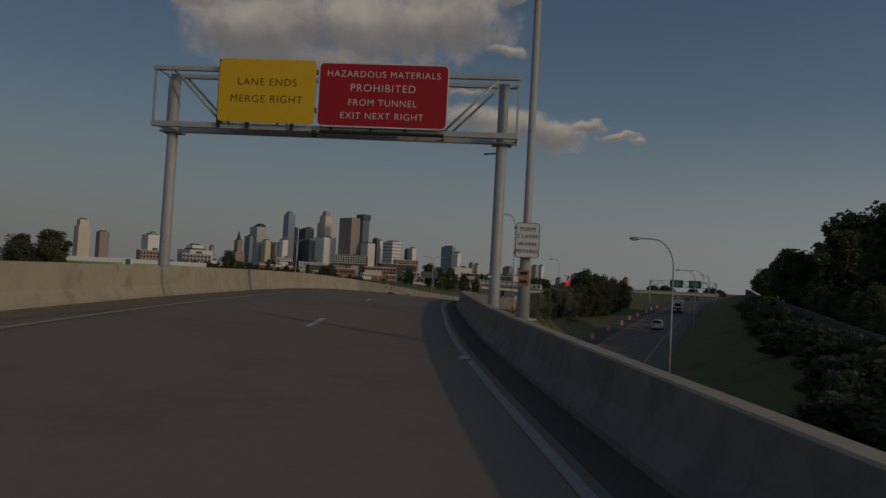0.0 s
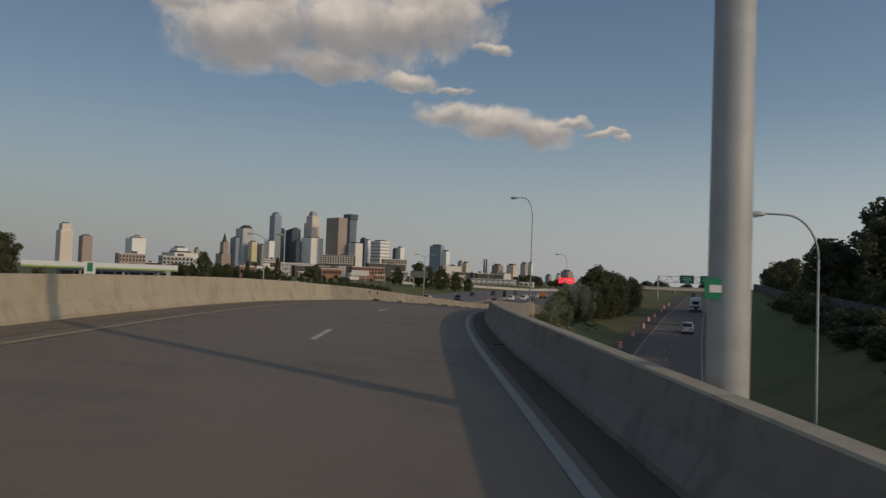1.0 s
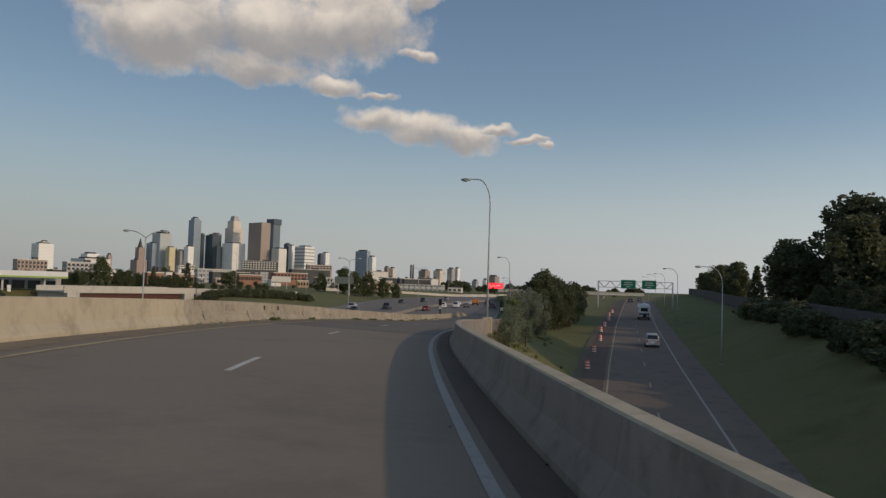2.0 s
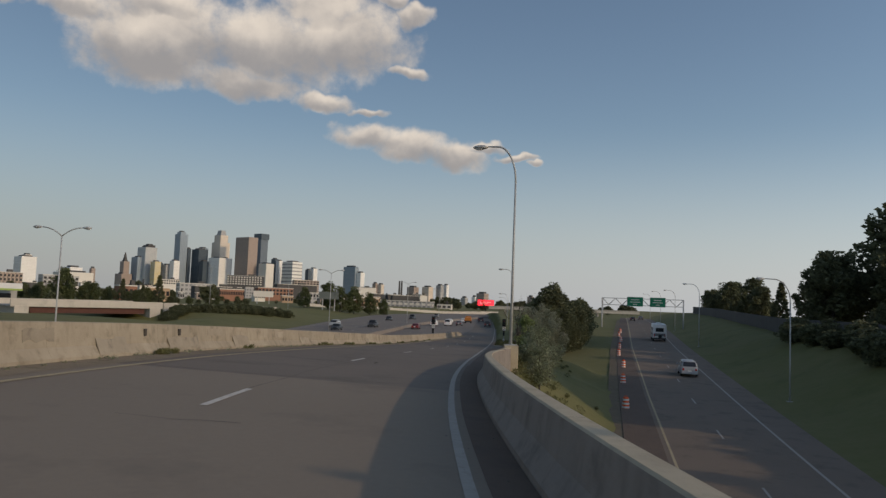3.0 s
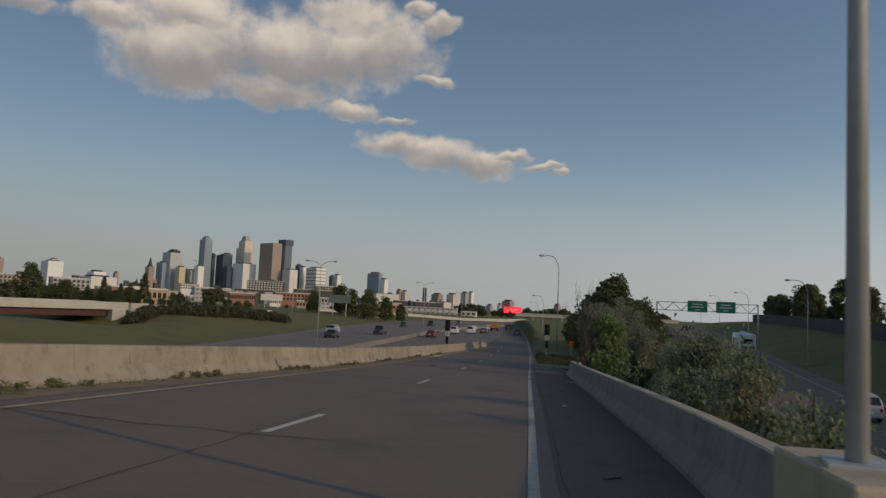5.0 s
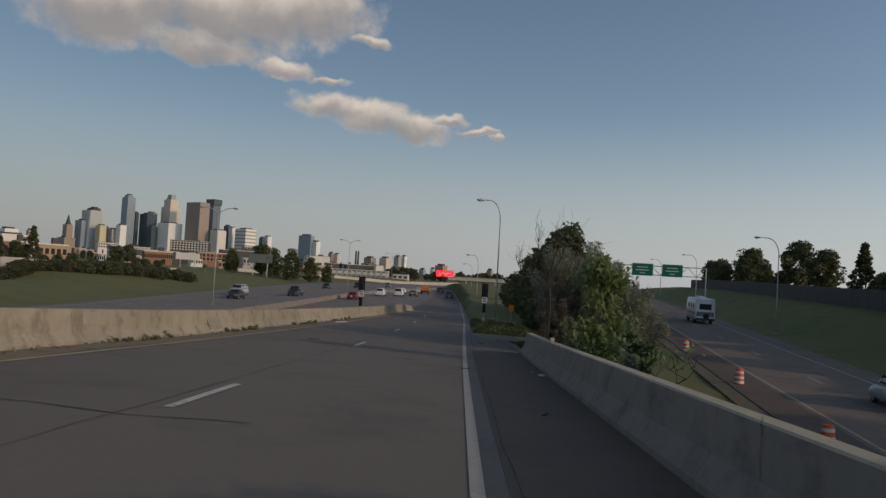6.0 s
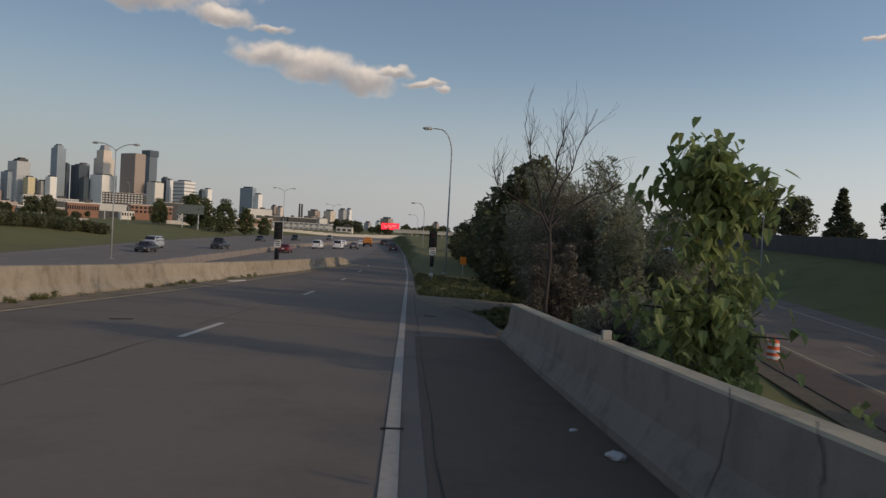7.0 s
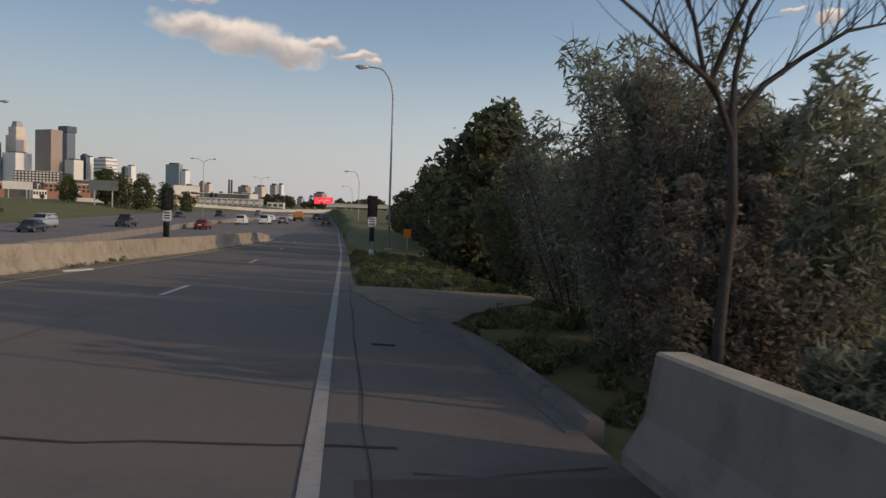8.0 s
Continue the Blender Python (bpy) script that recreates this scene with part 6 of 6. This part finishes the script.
def car(label, kind, colour, at):
    """A car that drives towards +y."""
    root = thing("car" if kind != "pickup" else "pickup_truck", label, "car" if kind != "pickup" else "pickup truck", at, "cars on the freeway")
    pm = paint(colour)
    L, W, H = {"sedan": (4.7, 1.8, 1.45), "suv": (4.7, 1.88, 1.75), "van": (5.1, 1.98, 1.85), "pickup": (5.5, 1.95, 1.85)}[kind]
    h2, hw = L / 2, W / 2
    belt = {"sedan": 0.95, "suv": 1.08, "van": 1.08, "pickup": 1.1}[kind]
    part("body", loft(((-h2, hw * 0.86, hw * 0.82, 0.38, belt * 0.93), (-h2 + 0.18, hw * 0.97, hw * 0.9, 0.28, belt), (-h2 * 0.4, hw, hw * 0.94, 0.25, belt + 0.02),
                       (h2 * 0.35, hw, hw * 0.94, 0.25, belt), (h2 * 0.72, hw * 0.98, hw * 0.88, 0.26, belt * 0.88), (h2 - 0.12, hw * 0.9, hw * 0.8, 0.3, belt * 0.78), (h2, hw * 0.8, hw * 0.72, 0.36, belt * 0.66))), pm, root)
    if kind == "pickup":
        y0, y1, y2, y3 = -0.55, -0.4, 0.75, 1.35
    elif kind == "sedan":
        y0, y1, y2, y3 = -1.75, -0.95, 0.55, 1.25
    else:
        y0, y1, y2, y3 = -h2 + 0.1, -h2 + 0.42, 0.6, 1.35 if kind == "suv" else 1.75
    z0 = belt - 0.02
    cabin = part("cabin", loft(((y0, hw * 0.88, hw * 0.86, z0 - 0.1, z0 + 0.06), (y1, hw * 0.9, hw * 0.72, z0 - 0.1, H), ((y1 + y2) / 2, hw * 0.92, hw * 0.74, z0 - 0.1, H + 0.02), (y2, hw * 0.9, hw * 0.72, z0 - 0.1, H - 0.02), (y3, hw * 0.86, hw * 0.84, z0 - 0.1, z0 + 0.05))), pm, root)
    g = M["glass_dark"]

    def mix(a, b, t):
        return a + (b - a) * t
    for nm, ya, yb, s in (("rear_window", y0, y1, -1), ("windshield", y3, y2, 1)):
        part(nm, quad([(-hw * 0.78, mix(ya, yb, 0.12) + s * 0.03, z0 + 0.09), (hw * 0.78, mix(ya, yb, 0.12) + s * 0.03, z0 + 0.09), (hw * 0.66, mix(ya, yb, 0.86) + s * 0.03, H - 0.1), (-hw * 0.66, mix(ya, yb, 0.86) + s * 0.03, H - 0.1)]), g, cabin)
    for s in (-1, 1):
        ys = [mix(y0, y1, 0.9), (y1 + y2) / 2, mix(y3, y2, 0.75)]
        for a, b in zip(ys, ys[1:]):
            part("side_window", quad([(s * (hw * 0.905), a + 0.05, z0 + 0.1), (s * (hw * 0.905), b - 0.05, z0 + 0.1), (s * (hw * 0.775), b - 0.08, H - 0.14), (s * (hw * 0.775), a + 0.1, H - 0.14)], 0.02), g, cabin)
        part("mirror", box((0.2, 0.1, 0.14), Matrix.Translation((s * (hw + 0.08), y3 - 0.25, z0 + 0.12)), 0.02), pm, root)
        part("tail_lamp", box((0.2, 0.1, 0.26), Matrix.Translation((s * hw * 0.72, -h2 + 0.04, belt * 0.78)), 0.02), M["tail"], root, "red tail lamp")
        part("headlamp", box((0.34, 0.12, 0.15), Matrix.Translation((s * hw * 0.58, h2 - 0.08, belt * 0.62)), 0.02), M["headlamp"], root)
        for y in (-L * 0.3, L * 0.3):
            x = s * (hw - 0.12)
            w = part("wheel", tube([(x - 0.1, y, 0.33), (x + 0.1, y, 0.33)], 0.33, 18), M["rubber"], root)
            part("rim", tube([(x + s * 0.095, y, 0.33), (x + s * 0.112, y, 0.33)], 0.21, 14), M["rim"], w)
    part("rear_bumper", box((W * 0.88, 0.16, 0.2), Matrix.Translation((0, -h2 - 0.02, 0.45)), 0.04), M["dark_metal"] if colour in ("dark", "grey") else pm, root)
    part("front_bumper", box((W * 0.8, 0.16, 0.2), Matrix.Translation((0, h2 - 0.02, 0.42)), 0.04), M["dark_metal"], root)
    part("number_plate", box((0.4, 0.02, 0.16), Matrix.Translation((0, -h2 - 0.1, 0.68))), M["sign_white"], root)
    return root


def on_free(x, y, rz=0):
    return pose(x, y, free_z(y) + 0.012, 0, 0, rz)


car("white sport utility car driving on the lower road", "suv", "silver", pose(low_yellow(140) + 5.2, 140, low_z(140) + 0.03, 1.2, 0, -6.5))
car("dark car driving ahead on the ramp", "suv", "dark", pose(ramp_point(270, 1.9).x, 270, ramp_z(270) + 0.02, 0, 0, 1.8))
for lab, kind, col, x, y, rz in (("dark sedan on the far carriageway", "sedan", "dark", -37.5, 214, 180), ("silver van on the far carriageway", "van", "silver", -41.0, 226, 180), ("dark pickup truck on the far carriageway", "pickup", "dark", -33.9, 237, 180),
                                 ("dark sedan on the far carriageway", "sedan", "dark", -41.0, 300, 180), ("grey car on the far carriageway", "suv", "grey", -33.9, 380, 180), ("dark pickup truck on the far carriageway", "pickup", "dark", -37.4, 330, 180),
                                 ("white sport utility car on the near carriageway", "suv", "white", -21.2, 262, 0), ("white van on the near carriageway", "van", "white", -18.0, 270, 0), ("grey sedan on the near carriageway", "sedan", "grey", -15.2, 276, 0),
                                 ("dark red sedan on the near carriageway", "sedan", "red", -22.8, 236, 0), ("white sedan on the near carriageway", "sedan", "white", -20.0, 297, 0), ("white sedan on the near carriageway", "sedan", "white", -17.2, 318, 0),
                                 ("dark sedan on the near carriageway", "sedan", "dark", -13.0, 352, 2), ("dark car on the near carriageway", "suv", "dark", -11.5, 332, 2)):
    car(lab, kind, col, on_free(x, y, rz))
# dark car and a pale car past the far gantry
car("dark sedan far up the lower road", "sedan", "dark", pose(low_yellow(318) + 1.8, 318, low_z(318) + 0.03, 0.5, 0, -6.5))
car("dark sedan far up the lower road", "sedan", "grey", pose(low_yellow(345) + 5.2, 345, low_z(345) + 0.03, 0, 0, -6.5))


def work_truck():
    root = thing("work_truck", "orange work truck with an open bed on the freeway", "truck", on_free(-14.8, 309, 1), "cars on the freeway")
    part("cab", loft(((0.9, 1.0, 0.95, 0.5, 2.3), (1.2, 1.05, 0.9, 0.5, 2.4), (2.2, 1.05, 0.9, 0.5, 2.35), (2.9, 1.0, 0.95, 0.5, 1.5), (3.6, 0.95, 0.9, 0.5, 1.35))), paint("orange"), root)
    part("bed", box((2.2, 3.6, 1.1), Matrix.Translation((0, -1.2, 1.45)), 0.05), paint("orange"), root)
    part("chassis", box((1.4, 6.0, 0.3), Matrix.Translation((0, 0, 0.65)), 0.03), M["dark_metal"], root)
    part("rear_window", quad([(-0.7, 0.87, 1.6), (0.7, 0.87, 1.6), (0.66, 0.98, 2.2), (-0.66, 0.98, 2.2)]), M["glass_dark"], root)
    for x in (-0.95, 0.95):
        part("tail_lamp", box((0.2, 0.08, 0.2), Matrix.Translation((x, -3.02, 1.1))), M["tail"], root)
        for y in (-1.9, 2.5):
            part("wheel", tube([(x - 0.13, y, 0.45), (x + 0.13, y, 0.45)], 0.45, 16), M["rubber"], root)


work_truck()


def motorhome():
    y = 203
    root = thing("motorhome", "white motorhome with grey trim driving on the lower road", "motorhome", pose(low_yellow(y) + 5.3, y, low_z(y) + 0.03, 1.2, 0, -6.5))
    part("body", loft(((-4.0, 1.2, 1.15, 0.55, 3.2), (-3.8, 1.25, 1.2, 0.5, 3.3), (2.6, 1.25, 1.2, 0.5, 3.3), (3.3, 1.22, 1.15, 0.5, 3.05), (4.0, 1.15, 1.0, 0.5, 1.9))), paint("white"), root)
    part("stripe", box((2.53, 6.6, 0.28), Matrix.Translation((0, -0.5, 1.35)), 0.02), paint("grey"), root)
    part("rear_window", box((1.5, 0.06, 0.75), Matrix.Translation((0, -4.0, 2.25)), 0.02), M["glass_dark"], root)
    part("rear_panel", box((2.1, 0.06, 0.55), Matrix.Translation((0, -4.0, 1.3)), 0.02), paint("grey"), root)
    part("bumper", box((2.4, 0.25, 0.25), Matrix.Translation((0, -4.08, 0.62)), 0.04), M["dark_metal"], root)
    part("spare_cover", tube([(0.1, -4.02, 1.0), (0.1, -4.2, 1.0)], 0.36, 18), M["rubber"], root)
    for x in (-1.0, 1.0):
        part("tail_lamp", box((0.16, 0.06, 0.5), Matrix.Translation((x, -4.02, 1.2)), 0.02), M["tail"], root)
        for yy in (-2.2, 2.5):
            part("wheel", tube([(x * 1.05 - 0.14, yy, 0.42), (x * 1.05 + 0.14, yy, 0.42)], 0.42, 16), M["rubber"], root)
        for yy in (-2.4, -0.6, 1.2):
            part("side_window", box((0.05, 1.0, 0.6), Matrix.Translation((x * 1.235, yy, 2.3)), 0.02), M["glass_dark"], root)
    ladder = bmesh.new()
    for x in (0.75, 1.05):
        add_tube(ladder, [(x, -4.1, 0.8), (x, -4.1, 3.4)], 0.02, 6)
    for z in np.arange(0.95, 3.3, 0.32):
        add_tube(ladder, [(0.75, -4.1, z), (1.05, -4.1, z)], 0.018, 6)
    part("ladder", ladder, M["steel"], root)
    for yy in (-1.6, 1.0):
        part("roof_unit", box((0.7, 1.0, 0.28), Matrix.Translation((0, yy, 3.4)), 0.06), M["sign_white"], root)


motorhome()


# ---- small road things ----
def drum_thing(x, y, rz, tilt=0.0):
    root = thing("traffic_drum", "orange and white striped traffic drum with a black base", "traffic drum", pose(x, y, ground_z(x, y) + 0.02, tilt, 0, rz), "traffic drums")
    part("drum", tube([(0, 0, 0.04), (0, 0, 0.32), (0, 0, 0.34), (0, 0, 0.66), (0, 0, 0.68), (0, 0, 0.95), (0, 0, 1.0)], (0.29, 0.275, 0.265, 0.25, 0.24, 0.22, 0.17), 18), M["orange"], root)
    for z, r in ((0.22, 0.287), (0.50, 0.266), (0.80, 0.240)):
        bm = tube([(0, 0, z - 0.07), (0, 0, z + 0.07)], (r + 0.004, r - 0.004), 18, False)
        part("stripe", bm, M["sign_white"], root, "white reflective band")
    part("base_ring", tube([(0, 0, 0), (0, 0, 0.07)], (0.42, 0.38), 18), M["rubber"], root)
    part("handle", tube([(-0.1, 0, 0.98), (-0.08, 0, 1.1), (0.08, 0, 1.1), (0.1, 0, 0.98)], 0.02, 6), M["orange"], root)
    return root


first = drum_thing(low_yellow(112.8) - 2.2, 112.8, 0)
for k, y in enumerate((129.6, 145.5, 163.0, 177.0, 195.0, 211.0, 226.0)):
    x = low_yellow(y) - 2.15 + 0.25 * math.sin(k * 2.1)
    copy_thing(first, pose(x, y, ground_z(x, y) + 0.02, 0, 3 * math.sin(k * 1.7), 40 * k))


def lamp_pedestal():
    root = thing("lamp_pedestal", "sunlit concrete pedestal beside the barrier under the lamp", "pedestal", kind="structure")
    part("block", box((0.7, 1.4, 1.5), Matrix.Translation((2.47, 89.9, 6.8)) @ Matrix.Rotation(0.04, 4, "Z"), 0.03), M["barrier"], root)


lamp_pedestal()


def kerb():
    root = thing("kerb", "worn concrete kerb curving off from the barrier's end", "kerb", kind="structure")
    ys = [129.8, 131.2, 132.6, 134.0, 135.4, 136.8, 138.0]
    for a, b in zip(ys, ys[1:]):
        st = []
        for y in np.linspace(a + 0.012, b - 0.012, 4):
            p, n = ramp_at(y, -gutter_x(y))
            st.append((p, n))
        part("kerb_stone", sweep(st, ((-0.16, -0.1), (-0.15, 0.012), (0.0, 0.02), (0.045, 0.10), (0.17, 0.10), (0.18, -0.3)), True, True), M["kerb"], root)
    bm = bmesh.new()
    rows = []
    for y in np.linspace(137.2, 145.5, 19):
        row = []
        inner = max(0.45, gutter_x(y) - 0.3)
        for u in np.linspace(0, 1, 9):
            off = inner + (turnout_edge(y) + 0.12 * noise.noise((y * 1.3, 0, 0)) - inner) * u
            p = ramp_point(y, -off)
            row.append(bm.verts.new((p.x, p.y, max(ground_z(p.x, p.y) + 0.03, p.z + 0.012 - 0.07 * ease((off - 1.8) / 2.4)))))
        row.append(bm.verts.new(row[-1].co + Vector((0.06, 0, -0.3))))
        rows.append(row)
    for r0, r1 in zip(rows, rows[1:]):
        for i in range(9):
            bm.faces.new((r0[i], r0[i + 1], r1[i + 1], r1[i]))
    tagged(part("dirt_patch", bm, M["gutter_dirt"]), "bare pale grit turn-out off the shoulder", "dirt", kind="structure")


kerb()


def barrier_cracks():
    """Dark ragged cracks down the faces of the shoulder barrier."""
    rnd = random.Random(8)
    shape = ((0.0, 0.02), (0.0, 0.09), (0.15, 0.34), (0.18, 0.62), (0.205, 0.86))
    wall = bpy.data.objects["barrier_right_shoulder"]
    for y0, part_of in ((118.0, 1.0), (116.9, 0.45), (112.4, 0.5), (110.0, 0.9), (106.6, 0.7), (103.2, 0.6), (99.0, 0.8), (121.5, 0.4), (124.3, 0.5)):
        bm = bmesh.new()
        rows = []
        y = y0
        for k in range(9):
            t = 1 - part_of * k / 8
            zt = 0.03 + 0.82 * t
            u = np.interp(zt, [s[1] for s in shape], [s[0] for s in shape])
            y += rnd.uniform(-0.05, 0.035)
            w = rnd.uniform(0.003, 0.009) * (1 if k < 7 else 0.5)
            p, n = ramp_at(y, -gutter_x(y))
            d = Vector((-n.y, n.x, 0))
            q = p + n * (u - 0.004) + Vector((0, 0, zt))
            rows.append((bm.verts.new(q - d * w), bm.verts.new(q + d * w)))
        for r0, r1 in zip(rows, rows[1:]):
            bm.faces.new((r0[0], r0[1], r1[1], r1[0]))
        part("crack", bm, M["crack"], wall)
    left = bpy.data.objects["barrier_left"]
    for y in (74.4, 77.0):
        p, n = ramp_at(y, left_off(y))
        m = Matrix.Translation(p - n * 0.175 + Vector((0, 0, 0.66))) @ Matrix.Rotation(math.atan2(n.y, n.x), 4, "Z")
        part("drain_hole", box((0.09, 0.15, 0.22), m, 0.01), M["crack"], left)


barrier_cracks()


def barrier_patches():
    """A rough lift line and proud repair patches on the old barrier's face, one part each."""
    rnd = random.Random(21)
    wall = bpy.data.objects["barrier_left"]

    def on_face(y, z):
        p, n = ramp_at(y, left_off(y))
        k = 1 + (0.83 / 0.95 - 1) * ease((y - 63) / 40)
        u = np.interp(z, (0.0, 0.09 * k, 0.34 * k, 0.93 * k), (0.0, 0.0, 0.15, 0.21))
        return p - n * u + Vector((0, 0, z)), n

    for y, ln, z, tall in ((65.0, 2.2, 0.12, 0.40), (68.1, 1.3, 0.50, 0.3), (71.4, 1.7, 0.10, 0.42), (76.0, 2.6, 0.14, 0.36), (79.6, 1.6, 0.55, 0.28), (82.3, 2.0, 0.12, 0.40), (88.5, 1.4, 0.45, 0.3), (93.0, 1.8, 0.12, 0.33), (101.0, 1.2, 0.4, 0.33), (110.5, 1.5, 0.12, 0.35), (118.0, 1.1, 0.45, 0.3), (127.0, 1.4, 0.14, 0.36)):
        bm = bmesh.new()
        lo, hi = [], []
        for q in np.linspace(0, ln, 8):
            a, n = on_face(y + q, max(0.02, z + rnd.uniform(-0.035, 0.035)))
            b, n = on_face(y + q, min(0.8, z + tall + rnd.uniform(-0.05, 0.05)))
            lo.append((bm.verts.new(a + n * 0.002), bm.verts.new(a + n * 0.014)))
            hi.append((bm.verts.new(b + n * 0.002), bm.verts.new(b + n * 0.014)))
        for i in range(7):
            bm.faces.new((lo[i][1], lo[i + 1][1], hi[i + 1][1], hi[i][1]))
            bm.faces.new((lo[i][0], lo[i + 1][0], lo[i + 1][1], lo[i][1]))
            bm.faces.new((hi[i][0], hi[i + 1][0], hi[i + 1][1], hi[i][1]))
        for e in (0, 7):
            bm.faces.new((lo[e][0], lo[e][1], hi[e][1], hi[e][0]))
        bmesh.ops.recalc_face_normals(bm, faces=bm.faces)
        part("repair_patch", bm, M["patch"], wall)
    cs = []
    for y0, reach, n in ((75.3, 0.7, 26), (83.5, 0.4, 8), (97.5, 1.6, 14), (104.0, 1.5, 16), (112.0, 2.0, 14), (121.0, 2.0, 14), (131.0, 2.5, 16), (142.0, 3.0, 14), (152.0, 3.0, 12)):
        for _ in range(n):
            y = y0 + rnd.uniform(-reach, reach)
            p = ramp_point(y, left_off(y) - rnd.uniform(0.0, 0.3))
            cs.append((p.x, p.y, p.z + rnd.uniform(0.02, 0.12), rnd.uniform(0.05, 0.14)))
    tagged(part("gutter_grass", leaf_cloud("gutter_grass", cs, 40, 0.022, 402, 6.0, -0.9, 0.4), M["weeds"]), "tufts of grass in the gutter along the old barrier", "grass", kind="stuff")


barrier_patches()


def litter():
    rnd = random.Random(3)
    M["paper"] = material("crumpled_paper", (0.62, 0.60, 0.56), (0.45, 0.43, 0.4), 0.9, scale=9, big=2, bump=0.4)
    for x, y, s, lab in ((1.44, 120.3, 0.04, "small scrap of white paper on the shoulder"), (1.6, 119.3, 0.085, "crumpled white rag on the shoulder"), (0.9, 105.2, 0.06, "small scrap of litter on the shoulder"), (12.4, 13.6, 0.11, "crumpled litter in the gutter")):
        z = ramp_point(y, edge_x(y) - x).z
        bm = bmesh.new()
        bmesh.ops.create_icosphere(bm, subdivisions=2, radius=1)
        for v in bm.verts:
            v.co = Vector((v.co.x * s * 1.4, v.co.y * s, v.co.z * s * 0.4)) * (1 + 0.5 * noise.noise(v.co * 2.3 + Vector((x, y, 0))))
        ob = part("litter", bm, M["paper"])
        ob.matrix_basis = pose(x, y, z + s * 0.3, 0, 0, rnd.uniform(0, 180))
        tagged(ob, lab, "litter")
    p = ramp_point(148.3, left_off(148.3) - 0.9)
    ob = part("plank", box((1.1, 0.18, 0.05), Matrix(), 0.008), M["paper"])
    ob.matrix_basis = pose(p.x, p.y, p.z + 0.035, 0, 0, 60)
    tagged(ob, "pale plank lying in the gutter dirt", "plank")
    for x, y, ln, rz in ((0.15, 134.4, 0.34, -15), (-0.35, 119.9, 0.22, 5), (1.2, 94.1, 0.3, 40), (7.3, 36.0, 0.5, 20), (1.0, 112.0, 0.25, 70), (6.0, 43.0, 0.4, 10), (-2.5, 80, 0.3, 80), (-6.2, 128.2, 0.45, 20)):
        ob = part("debris_strip", box((ln, 0.035, 0.014), Matrix(), 0.004), M["rubber"])
        ob.matrix_basis = pose(x, y, ramp_point(y, edge_x(y) - x).z + 0.016, 0, 0, rz)
        tagged(ob, "thin dark strip of tyre rubber on the pavement", "debris", group="road debris")
    bm = bmesh.new()
    for k in range(220):
        y = rnd.uniform(4, 150)
        off = (-gutter_x(y) + abs(rnd.gauss(0, 0.45)) + 0.05) if k % 3 else left_off(y) - abs(rnd.gauss(0, 0.5)) - 0.05
        p = ramp_point(y, off)
        s = rnd.uniform(0.006, 0.02)
        bmesh.ops.create_icosphere(bm, subdivisions=1, radius=1, matrix=Matrix.Translation((p.x, p.y, p.z + s * 0.6)) @ Matrix.Diagonal((s, s * rnd.uniform(0.6, 1.2), s * 0.6, 1)))
    tagged(part("gravel", bm, M["kerb"]), "loose stones along the barriers' feet", "gravel", kind="stuff")
    # pale block on the barrier's top
    p = ramp_point(121.6, -gutter_x(121.6) - 0.33)
    ob = part("concrete_chunk", box((0.12, 0.05, 0.12), Matrix(), 0.012), M["concrete"])
    ob.matrix_basis = Matrix.Translation(p + Vector((0, 0, 0.862))) @ Matrix.Rotation(0.2, 4, "Z")
    tagged(ob, "pale chunk lying on the barrier's top", "chunk")


litter()


def work_sign(x, y, label):
    root = thing("warning_sign", label, "road sign", pose(x, y, ground_z(x, y), 0, 0, 0))
    part("post", box((0.08, 0.06, 1.6), Matrix.Translation((0, 0.03, 0.7))), M["steel"], root)
    part("panel", rounded_plate(0.62, 0.75, 0.02, 0.06, Matrix.Translation((0, -0.02, 1.45)) @ FACE), M["sign_orange"], root)


work_sign(3.9, 186, "square orange road-work sign on the verge")
